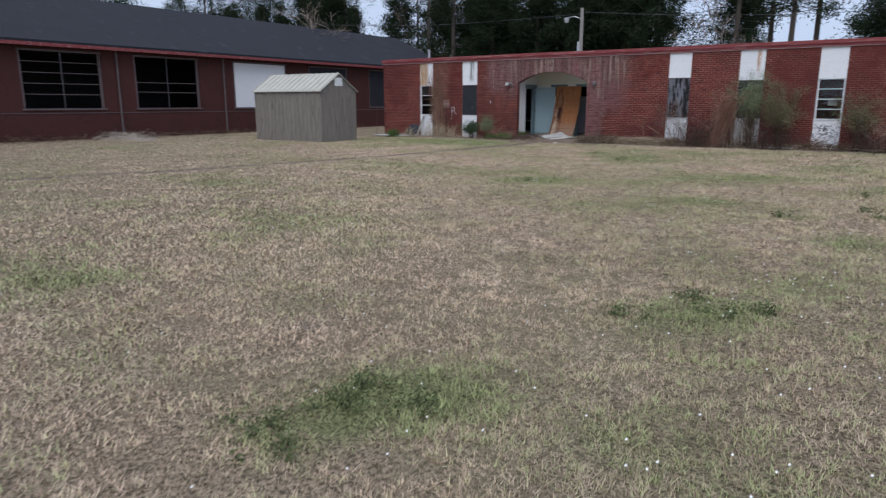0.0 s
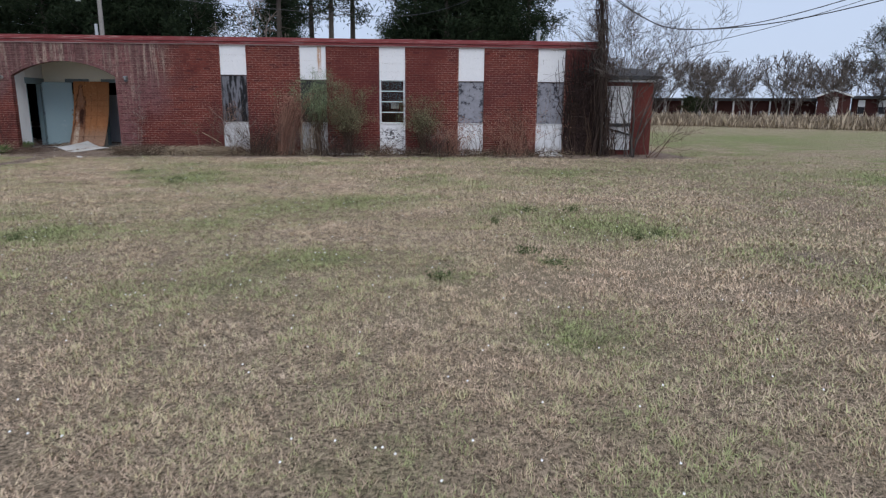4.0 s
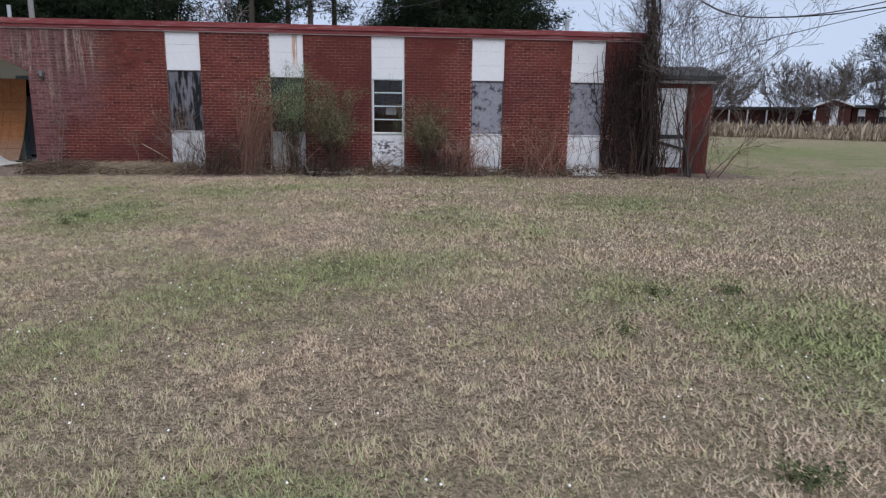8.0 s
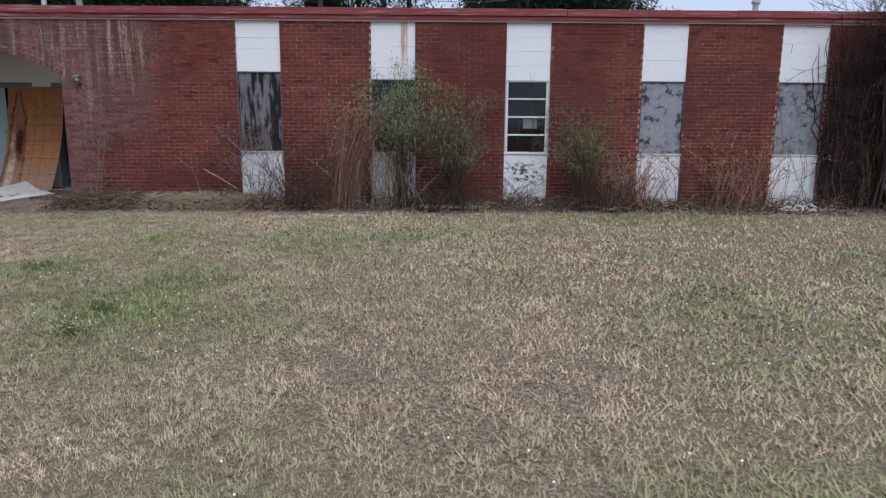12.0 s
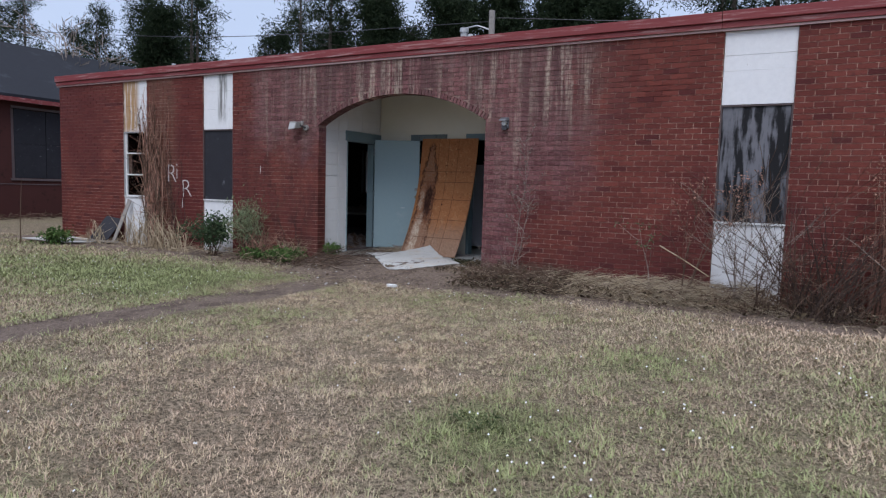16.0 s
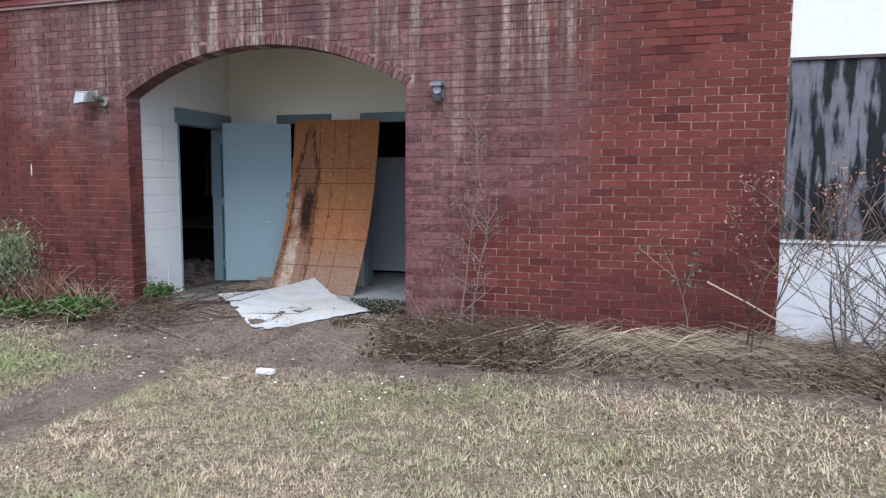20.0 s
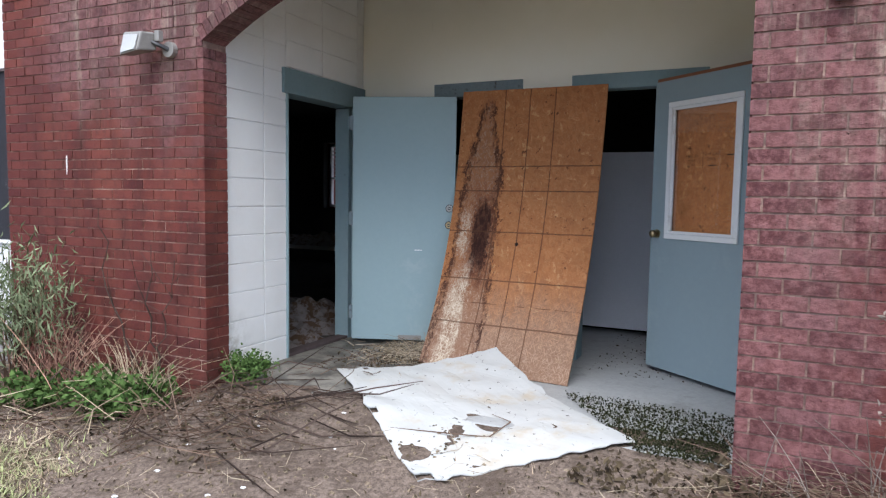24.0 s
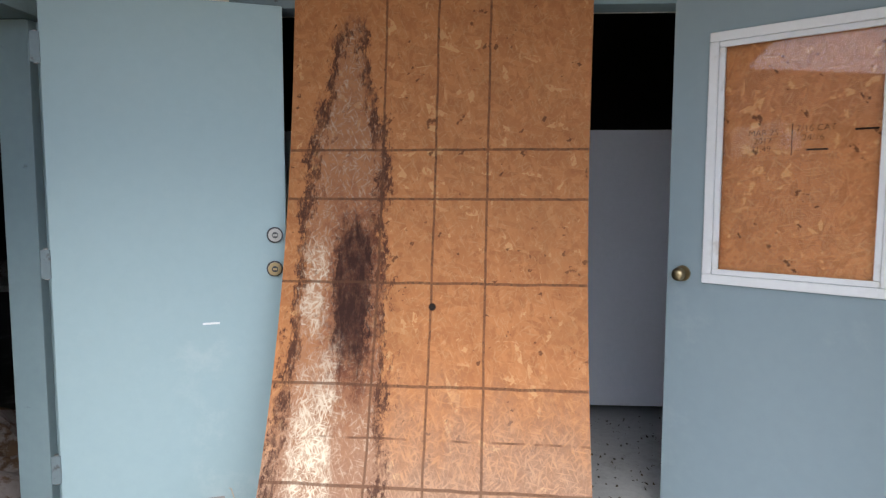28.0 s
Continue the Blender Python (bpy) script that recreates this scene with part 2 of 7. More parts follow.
def siding_paint():
    m, nt, b = material("peeling_white_paint", 0.6, spec=0.3)
    p = where(nt)
    x, y, z = axes(nt, p)
    col = blend(nt, grain(nt, p, 18, 5), (0.70, 0.70, 0.72), (0.86, 0.86, 0.87))
    run = step(nt, grain(nt, scaled(nt, p, (14, 2, 0.6)), 1.0, 5, 0.7), 0.63, 0.74)
    col = blend(nt, op(nt, "MULTIPLY", run, 0.75), col, (0.26, 0.23, 0.21))
    chip = step(nt, grain(nt, p, 9, 6, 0.75), 0.66, 0.70)
    col = blend(nt, op(nt, "MULTIPLY", chip, 0.8), col, (0.33, 0.29, 0.26))
    rust = op(nt, "MULTIPLY", op(nt, "MULTIPLY", step(nt, x, 6.24, 6.29), step(nt, x, 6.42, 6.36)), op(nt, "MULTIPLY", step(nt, z, 2.36, 3.0), step(nt, grain(nt, scaled(nt, p, (25, 1, 1.5)), 1.0), 0.36, 0.55)))
    col = blend(nt, op(nt, "MULTIPLY", rust, 0.85), col, (0.42, 0.20, 0.07))
    tan = op(nt, "MULTIPLY", op(nt, "MULTIPLY", step(nt, x, -7.85, -8.05), step(nt, x, -9, -8.6)), step(nt, z, 2.2, 2.5))
    col = blend(nt, op(nt, "MULTIPLY", tan, step(nt, grain(nt, scaled(nt, p, (14, 1, 0.8)), 1.0, 5), 0.34, 0.5)), col, (0.40, 0.24, 0.11))
    soak = op(nt, "MULTIPLY", op(nt, "MULTIPLY", step(nt, x, -5.66, -5.58), step(nt, x, -5.36, -5.44)), op(nt, "MULTIPLY", step(nt, z, 2.42, 2.7), step(nt, grain(nt, scaled(nt, p, (22, 1, 1.2)), 1.0, 5, 0.7), 0.36, 0.56)))
    col = blend(nt, op(nt, "MULTIPLY", soak, 0.85), col, (0.10, 0.095, 0.085))
    scuff = op(nt, "MULTIPLY", op(nt, "MULTIPLY", step(nt, x, 8.15, 8.3), step(nt, x, 9.1, 8.9)), op(nt, "MULTIPLY", step(nt, z, 0.35, 0.55), step(nt, z, 0.95, 0.75)))
    col = blend(nt, op(nt, "MULTIPLY", scuff, step(nt, grain(nt, scaled(nt, p, (1, 1, 1.6)), 9, 6, 0.75), 0.48, 0.58)), col, (0.045, 0.042, 0.05))
    mud = op(nt, "MULTIPLY", step(nt, z, 0.55, 0.0), step(nt, grain(nt, p, 5, 5), 0.36, 0.62))
    col = blend(nt, op(nt, "MULTIPLY", mud, 0.7), col, (0.18, 0.14, 0.11))
    nt.links.new(col, b.inputs["Base Color"])
    relief(nt, b, grain(nt, p, 30, 5), 0.2, 0.004)
    return m


def block_paint():
    m, nt, b = material("white_painted_block", 0.7, spec=0.25)
    p = where(nt)
    x, y, z = axes(nt, p)
    col = blend(nt, grain(nt, p, 3, 5), (0.70, 0.70, 0.68), (0.82, 0.82, 0.82))
    mould = op(nt, "MULTIPLY", op(nt, "MULTIPLY", step(nt, z, 0.75, 0.15), step(nt, y, 0.55, 0.2)), step(nt, grain(nt, p, 9, 6, 0.7), 0.40, 0.62))
    col = blend(nt, op(nt, "MULTIPLY", mould, 0.85), col, (0.20, 0.16, 0.09))
    col = blend(nt, op(nt, "MULTIPLY", step(nt, grain(nt, p, 14, 6, 0.8), 0.68, 0.73), 0.6), col, (0.45, 0.40, 0.35))
    nt.links.new(col, b.inputs["Base Color"])
    relief(nt, b, grain(nt, p, 60, 4), 0.35, 0.004)
    return m


def plaster_paint():
    m, nt, b = material("stained_cream_plaster", 0.85, spec=0.2)
    p = where(nt)
    col = blend(nt, grain(nt, p, 1.4, 5), (0.73, 0.695, 0.585), (0.85, 0.83, 0.76))
    drip = step(nt, grain(nt, scaled(nt, p, (9, 9, 0.5)), 1.0, 5, 0.7), 0.66, 0.72)
    col = blend(nt, op(nt, "MULTIPLY", drip, 0.5), col, (0.35, 0.30, 0.22))
    nt.links.new(col, b.inputs["Base Color"])
    relief(nt, b, grain(nt, p, 35, 4), 0.15, 0.004)
    return m


def mapped(nt):
    n = nt.nodes.new("ShaderNodeUVMap")
    return n.outputs[0]


def strand_board(name, stained):
    """Pressed strand board; stained: with layout lines, a water stain and bleached strands."""
    m, nt, b = material(name, 0.75, spec=0.25)
    uv = mapped(nt)
    lift = 1.0 if stained else 1.5

    def tint(c):
        return tuple(k * lift for k in c)

    def chips(angle, sx, sy):
        """Flat strands lying one way."""
        turn = nt.nodes.new("ShaderNodeMapping")
        turn.vector_type = "TEXTURE"
        turn.inputs["Rotation"].default_value[2], turn.inputs["Scale"].default_value = radians(angle), (1 / sx, 1 / sy, 1)
        nt.links.new(uv, turn.inputs["Vector"])
        v = nt.nodes.new("ShaderNodeTexVoronoi")
        v.inputs["Scale"].default_value = 1.0
        nt.links.new(turn.outputs[0], v.inputs["Vector"])
        return axes(nt, v.outputs["Color"])[0], turn.outputs[0]
    t1, w1 = chips(12, 46, 13)
    t2, w2 = chips(75, 44, 12)
    t3, w3 = chips(-40, 50, 15)
    choose = step(nt, grain(nt, uv, 16, 3), 0.46, 0.54)
    tone = axes(nt, blend(nt, choose, t1, t2))[0]
    tone = axes(nt, blend(nt, step(nt, grain(nt, scaled(nt, uv, (1.3, 1, 1)), 19, 3), 0.55, 0.6), tone, t3))[0]

    def wisp(angle):
        """Thin torn strands lying one way."""
        turn = nt.nodes.new("ShaderNodeMapping")
        turn.vector_type = "TEXTURE"
        turn.inputs["Rotation"].default_value[2], turn.inputs["Scale"].default_value = radians(angle), (1 / 110, 1 / 17, 1)
        nt.links.new(uv, turn.inputs["Vector"])
        return step(nt, grain(nt, turn.outputs[0], 1.0, 4, 0.6), 0.50, 0.70)
    fib = op(nt, "MAXIMUM", op(nt, "MAXIMUM", wisp(28), op(nt, "MULTIPLY", wisp(-52), 0.9)), op(nt, "MAXIMUM", op(nt, "MULTIPLY", wisp(80), 0.8), op(nt, "MULTIPLY", wisp(-12), 0.8)))
    col = blend(nt, tone, tint((0.325, 0.124, 0.046)), tint((0.435, 0.178, 0.068)))
    col = blend(nt, op(nt, "MULTIPLY", step(nt, fib, 0.2, 0.9), 0.42), col, tint((0.49, 0.275, 0.13)))
    flake = step(nt, tone, 0.94, 0.97)
    col = blend(nt, op(nt, "MULTIPLY", flake, 0.5), col, tint((0.55, 0.33, 0.15)))
    dark = step(nt, op(nt, "MULTIPLY", op(nt, "SUBTRACT", 1.0, t3), grain(nt, uv, 24, 3)), 0.565, 0.60)
    col = blend(nt, op(nt, "MULTIPLY", dark, 0.8), col, (0.10, 0.035, 0.012))
    col = blend(nt, op(nt, "MULTIPLY", step(nt, grain(nt, uv, 3.2, 4), 0.48, 0.7), 0.3), col, tint((0.26, 0.115, 0.045)))
    if stained:
        u, v, _ = axes(nt, uv)
        rag = op(nt, "SUBTRACT", grain(nt, scaled(nt, uv, (11, 4, 1)), 1.0, 6, 0.75), 0.5)
        fray = op(nt, "MULTIPLY", op(nt, "SUBTRACT", grain(nt, scaled(nt, uv, (34, 16, 1)), 1.0, 6, 0.85), 0.5), 0.22)
        warped = op(nt, "ADD", op(nt, "ADD", u, op(nt, "MULTIPLY", rag, 0.22)), fray)
        low = op(nt, "ADD", v, op(nt, "MULTIPLY", rag, 0.5))
        pale = op(nt, "MULTIPLY", step(nt, op(nt, "ADD", low, op(nt, "MULTIPLY", fib, 0.3)), 1.0, 0.45), 0.8)
        col = blend(nt, pale, col, blend(nt, fib, (0.215, 0.135, 0.092), (0.43, 0.315, 0.24)))
        wide = op(nt, "ADD", 0.04, op(nt, "ADD", op(nt, "MULTIPLY", step(nt, v, 2.25, 1.6), 0.115), op(nt, "MULTIPLY", step(nt, v, 1.5, 0.4), 0.055)))
        inside = op(nt, "SUBTRACT", wide, op(nt, "ABSOLUTE", op(nt, "SUBTRACT", warped, 0.235)))
        tall = step(nt, low, 2.26, 2.12)
        wet = op(nt, "MULTIPLY", step(nt, inside, -0.01, 0.045), tall)
        col = blend(nt, op(nt, "MULTIPLY", wet, op(nt, "ADD", 0.40, op(nt, "MULTIPLY", fib, 0.4))), col, (0.235, 0.118, 0.072))
        strands = step(nt, op(nt, "ADD", op(nt, "MULTIPLY", fib, 0.5), op(nt, "MULTIPLY", grain(nt, scaled(nt, uv, (40, 7, 1)), 1.0, 5, 0.7), 0.7)), 0.50, 0.80)
        col = blend(nt, op(nt, "MULTIPLY", wet, op(nt, "MULTIPLY", strands, 0.55)), col, (0.46, 0.35, 0.265))
        rim = op(nt, "MULTIPLY", op(nt, "MULTIPLY", step(nt, inside, -0.025, 0.0), step(nt, inside, 0.045, 0.012)), tall)
        col = blend(nt, op(nt, "MULTIPLY", rim, op(nt, "MULTIPLY", step(nt, grain(nt, scaled(nt, uv, (16, 6, 1)), 1.0, 6, 0.8), 0.34, 0.54), 0.92)), col, (0.042, 0.012, 0.007))
        near_blot = op(nt, "ABSOLUTE", op(nt, "SUBTRACT", op(nt, "ADD", u, op(nt, "MULTIPLY", rag, 0.10)), 0.285))
        halo = op(nt, "MULTIPLY", step(nt, op(nt, "ADD", near_blot, fray), 0.15, 0.05), op(nt, "MULTIPLY", step(nt, low, 0.62, 0.85), step(nt, low, 1.70, 1.30)))
        col = blend(nt, op(nt, "MULTIPLY", halo, op(nt, "ADD", 0.25, op(nt, "MULTIPLY", step(nt, grain(nt, uv, 22, 5, 0.8), 0.40, 0.60), 0.6))), col, (0.095, 0.024, 0.011))
        blot = op(nt, "MULTIPLY", step(nt, op(nt, "ADD", near_blot, op(nt, "MULTIPLY", fray, 0.6)), 0.084, 0.058), op(nt, "MULTIPLY", step(nt, low, 0.80, 0.95), step(nt, low, 1.42, 1.30)))
        col = blend(nt, op(nt, "MULTIPLY", blot, op(nt, "ADD", 0.7, op(nt, "MULTIPLY", step(nt, grain(nt, scaled(nt, uv, (26, 9, 1)), 1.0, 5, 0.75), 0.38, 0.58), 0.3))), col, (0.028, 0.0075, 0.004))
        bleach = op(nt, "MULTIPLY", step(nt, op(nt, "ABSOLUTE", op(nt, "SUBTRACT", warped, 0.175)), 0.105, 0.03), step(nt, low, 0.98, 0.62))
        upper = op(nt, "MULTIPLY", step(nt, op(nt, "ABSOLUTE", op(nt, "SUBTRACT", warped, 0.135)), 0.06, 0.02), op(nt, "MULTIPLY", step(nt, low, 1.38, 1.25), step(nt, low, 0.95, 1.05)))
        col = blend(nt, op(nt, "MULTIPLY", op(nt, "MAXIMUM", bleach, op(nt, "MULTIPLY", upper, 0.7)), step(nt, op(nt, "ADD", op(nt, "MULTIPLY", fib, 0.45), op(nt, "MULTIPLY", grain(nt, scaled(nt, uv, (14, 8, 1)), 1.0, 6, 0.8), 0.9)), 0.32, 0.76)), col, (0.62, 0.52, 0.40))
        line = None
        wob = op(nt, "MULTIPLY", op(nt, "SUBTRACT", grain(nt, uv, 6, 3), 0.5), 0.012)
        for at in (0.383, 0.594, 0.80):
            k = step(nt, op(nt, "ABSOLUTE", op(nt, "SUBTRACT", op(nt, "ADD", u, wob), at)), 0.0062, 0.003)
            line = k if line is None else op(nt, "MAXIMUM", line, k)
        for at in (1.69, 1.495, 1.172, 0.805, 0.485):
            line = op(nt, "MAXIMUM", line, step(nt, op(nt, "ABSOLUTE", op(nt, "SUBTRACT", op(nt, "ADD", v, wob), at)), 0.007, 0.003))
        part_line = op(nt, "MULTIPLY", step(nt, op(nt, "ABSOLUTE", op(nt, "SUBTRACT", op(nt, "ADD", v, wob), 0.632)), 0.005, 0.002), step(nt, grain(nt, scaled(nt, uv, (4, 0.1, 1)), 1.0), 0.45, 0.55))
        line = op(nt, "MAXIMUM", line, part_line)
        col = blend(nt, op(nt, "MULTIPLY", line, op(nt, "ADD", 0.6, op(nt, "MULTIPLY", fib, 0.4))), col, (0.085, 0.035, 0.016))
        du, dv = op(nt, "SUBTRACT", u, 0.600), op(nt, "SUBTRACT", v, 1.085)
        hole = step(nt, op(nt, "SQRT", op(nt, "ADD", op(nt, "MULTIPLY", du, du), op(nt, "MULTIPLY", dv, dv))), 0.017, 0.011)
        col = blend(nt, hole, col, (0.012, 0.006, 0.004))
    nt.links.new(col, b.inputs["Base Color"])
    relief(nt, b, op(nt, "ADD", tone, fib), 0.35, 0.002)
    return m


def charred_board(name, dark, light, scale):
    m, nt, b = material(name, 0.7, spec=0.3)
    p = scaled(nt, where(nt), (5, 1, 0.8))
    g = grain(nt, p, scale, 5, 0.55)
    ring = op(nt, "SINE", op(nt, "MULTIPLY", g, 26.0))
    col = blend(nt, step(nt, op(nt, "ADD", op(nt, "MULTIPLY", ring, 0.28), grain(nt, where(nt), 3.1, 5)), 0.34, 0.86), dark, light)
    nt.links.new(col, b.inputs["Base Color"])
    relief(nt, b, g, 0.3, 0.004)
    return m


def field(name, soft_color=None):
    """Turf: dry straw with green and bare places, kept in the mesh's own layers."""
    m, nt, b = material(name, 0.95, spec=0.1)
    p = where(nt)
    green = nt.nodes.new("ShaderNodeAttribute")
    green.attribute_name = "green"
    dirt = nt.nodes.new("ShaderNodeAttribute")
    dirt.attribute_name = "dirt"
    return m, nt, b, p, green.outputs["Fac"], dirt.outputs["Fac"]


def soil_paint():
    m, nt, b, p, green, dirt = field("dry_turf_soil")
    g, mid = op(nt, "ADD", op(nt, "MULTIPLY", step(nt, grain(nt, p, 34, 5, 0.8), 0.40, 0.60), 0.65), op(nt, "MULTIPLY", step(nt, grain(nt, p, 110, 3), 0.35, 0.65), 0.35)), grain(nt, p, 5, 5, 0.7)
    # dark end of the noise paints the shaded pits between tufts
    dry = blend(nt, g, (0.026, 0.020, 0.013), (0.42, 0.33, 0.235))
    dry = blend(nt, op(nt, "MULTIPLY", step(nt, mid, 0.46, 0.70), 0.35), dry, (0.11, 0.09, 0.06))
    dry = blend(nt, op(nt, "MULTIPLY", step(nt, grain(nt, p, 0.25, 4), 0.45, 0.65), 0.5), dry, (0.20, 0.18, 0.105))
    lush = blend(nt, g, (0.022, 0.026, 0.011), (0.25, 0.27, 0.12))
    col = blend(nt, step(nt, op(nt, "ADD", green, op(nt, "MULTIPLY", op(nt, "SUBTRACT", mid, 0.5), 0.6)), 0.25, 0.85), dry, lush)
    meadow = blend(nt, step(nt, op(nt, "ADD", green, op(nt, "MULTIPLY", op(nt, "SUBTRACT", grain(nt, scaled(nt, p, (0.6, 1.4, 1)), 1.1, 6, 0.7), 0.5), 1.6)), 0.15, 0.75), blend(nt, g, (0.12, 0.095, 0.065), (0.42, 0.335, 0.235)), blend(nt, g, (0.075, 0.088, 0.036), (0.27, 0.29, 0.125)))
    col = blend(nt, step(nt, axes(nt, p)[0], 15.5, 21.0), col, meadow)
    bare = blend(nt, g, (0.11, 0.083, 0.066), (0.285, 0.22, 0.182))
    bare = blend(nt, op(nt, "MULTIPLY", step(nt, grain(nt, p, 1.9, 6, 0.75), 0.46, 0.60), 0.6), bare, (0.085, 0.062, 0.048))
    col = blend(nt, step(nt, op(nt, "ADD", dirt, op(nt, "MULTIPLY", op(nt, "SUBTRACT", mid, 0.5), 0.5)), 0.35, 0.65), col, bare)
    nt.links.new(col, b.inputs["Base Color"])
    relief(nt, b, op(nt, "ADD", g, mid), 0.6, 0.02)
    return m


def blade_paint():
    m, nt, b, p, green, dirt = field("grass_blade")
    away = nt.nodes.new("ShaderNodeAttribute")
    away.attribute_name = "far"
    tone = nt.nodes.new("ShaderNodeAttribute")
    tone.attribute_name = "tone"
    single_blade = op(nt, "MULTIPLY", op(nt, "SUBTRACT", pick(nt, "island"), 0.5), op(nt, "SUBTRACT", 0.7, op(nt, "MULTIPLY", away.outputs["Fac"], 0.35)))
    r = op(nt, "ADD", 0.56, op(nt, "ADD", single_blade, op(nt, "MULTIPLY", op(nt, "SUBTRACT", tone.outputs["Fac"], 0.5), 1.0)), True)
    dry = blend(nt, r, (0.10, 0.067, 0.044), (0.82, 0.625, 0.46))
    dry = blend(nt, step(nt, grain(nt, p, 0.9, 4), 0.46, 0.60), dry, blend(nt, r, (0.10, 0.072, 0.052), (0.78, 0.61, 0.46)))
    lush = blend(nt, r, (0.043, 0.054, 0.022), (0.375, 0.405, 0.195))
    k = op(nt, "ADD", green, op(nt, "MULTIPLY", op(nt, "SUBTRACT", r, 0.5), 0.9))
    dry = blend(nt, op(nt, "MULTIPLY", step(nt, grain(nt, p, 0.33, 4), 0.46, 0.64), 0.55), dry, blend(nt, r, (0.13, 0.088, 0.06), (0.74, 0.56, 0.425)))
    col = blend(nt, step(nt, k, 0.34, 0.85), dry, lush)
    col = blend(nt, op(nt, "MULTIPLY", step(nt, grain(nt, p, 4.5, 4, 0.7), 0.50, 0.66), 0.5), col, (0.13, 0.105, 0.075))
    # low, thin tufts go darker: shade between tufts put into blade colour
    col = blend(nt, op(nt, "MULTIPLY", step(nt, tone.outputs["Fac"], 0.46, 0.24), 0.75), col, (0.070, 0.057, 0.039))
    nt.links.new(col, b.inputs["Base Color"])
    return m


def twig_paint(name, dark, light):
    m, nt, b = material(name, 0.9, spec=0.15)
    nt.links.new(blend(nt, pick(nt, "island"), dark, light), b.inputs["Base Color"])
    return m


def grubby_panel():
    m, nt, b = material("grubby_white_panel", 0.5, spec=0.35)
    p = where(nt)
    col = blend(nt, grain(nt, p, 4, 5), (0.42, 0.425, 0.42), (0.57, 0.57, 0.56))
    col = blend(nt, op(nt, "MULTIPLY", step(nt, grain(nt, p, 2.2, 5, 0.7), 0.54, 0.70), 0.6), col, (0.44, 0.34, 0.21))
    col = blend(nt, op(nt, "MULTIPLY", step(nt, grain(nt, scaled(nt, p, (1, 2.2, 1)), 7, 6, 0.75), 0.62, 0.70), 0.25), col, (0.24, 0.24, 0.23))
    col = blend(nt, step(nt, grain(nt, p, 26, 5, 0.65), 0.64, 0.68), col, (0.05, 0.045, 0.04))
    nt.links.new(col, b.inputs["Base Color"])
    relief(nt, b, grain(nt, p, 12, 4), 0.15, 0.004)
    return m


def porch_concrete():
    """Grey concrete, smeared with brown mud towards the plain door."""
    m, nt, b = material("muddy_porch_concrete", 0.55, spec=0.4)
    p = where(nt)
    x, y, z = axes(nt, p)
    col = blend(nt, grain(nt, p, 26, 6, 0.7), (0.27, 0.275, 0.28), (0.48, 0.485, 0.48))
    col = blend(nt, op(nt, "MULTIPLY", step(nt, grain(nt, p, 2.6, 6, 0.75), 0.54, 0.66), 0.5), col, (0.20, 0.195, 0.18))
    away = op(nt, "ADD", op(nt, "MULTIPLY", op(nt, "ADD", x, 1.75), 1.0), op(nt, "MULTIPLY", op(nt, "SUBTRACT", grain(nt, p, 2.2, 5, 0.7), 0.5), 2.4))
    col = blend(nt, op(nt, "MULTIPLY", step(nt, away, 0.30, 0.0), 0.88), col, blend(nt, step(nt, grain(nt, p, 5, 6, 0.75), 0.38, 0.62), (0.035, 0.028, 0.019), (0.20, 0.18, 0.15)))
    col = blend(nt, op(nt, "MULTIPLY", step(nt, grain(nt, p, 60, 3), 0.66, 0.72), 0.5), col, (0.09, 0.08, 0.07))
    nt.links.new(col, b.inputs["Base Color"])
    relief(nt, b, grain(nt, p, 30, 5), 0.25, 0.004)
    return m


def clear_glass():
    m, nt, b = material("window_glass", 0.02)
    nt.nodes.remove(b)
    clear, gloss = nt.nodes.new("ShaderNodeBsdfTransparent"), nt.nodes.new("ShaderNodeBsdfGlossy")
    gloss.inputs["Roughness"].default_value = 0.02
    rim, both = nt.nodes.new("ShaderNodeFresnel"), nt.nodes.new("ShaderNodeMixShader")
    rim.inputs["IOR"].default_value = 1.38
    nt.links.new(rim.outputs[0], both.inputs[0])
    nt.links.new(clear.outputs[0], both.inputs[1])
    nt.links.new(gloss.outputs[0], both.inputs[2])
    nt.links.new(both.outputs[0], nt.nodes["Material Output"].inputs["Surface"])
    return m


BRICK_ONE, BRICK_MANY = brick_paint("painted_red_brick", "object"), brick_paint("painted_red_brick_field", "island")
MORTAR, SIDING, BLOCK, PLASTER = mortar_paint(), siding_paint(), block_paint(), plaster_paint()
OSB, OSB_PLAIN = strand_board("stained_strand_board", True), strand_board("strand_board", False)
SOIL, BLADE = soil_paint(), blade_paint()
FASCIA = worn("faded_red_fascia_paint", (0.14, 0.024, 0.028), (0.27, 0.060, 0.060), (0.36, 0.20, 0.19), 0.6, fine=25, coarse=2.2, stretch=(0.3, 1, 5), stain_at=(0.50, 0.68))
DRIP = worn("pinkish_white_drip_edge", (0.30, 0.17, 0.165), (0.50, 0.38, 0.365), (0.20, 0.06, 0.06), 0.6, stretch=(0.5, 1, 2))
BLUE = worn("pale_blue_door_paint", (0.27, 0.37, 0.395), (0.325, 0.43, 0.45), (0.35, 0.44, 0.455), 0.5, fine=22, coarse=0.9, bump=0.08)
BLUE_DARK = worn("slate_blue_door_paint", (0.225, 0.285, 0.31), (0.27, 0.335, 0.36), (0.29, 0.345, 0.365), 0.5, fine=22, coarse=1.2, bump=0.08)
FRAME_BLUE = worn("worn_blue_frame_paint", (0.14, 0.205, 0.225), (0.215, 0.295, 0.32), (0.09, 0.12, 0.13), 0.55, fine=30, coarse=2.5, bump=0.12, stain_at=(0.64, 0.78))
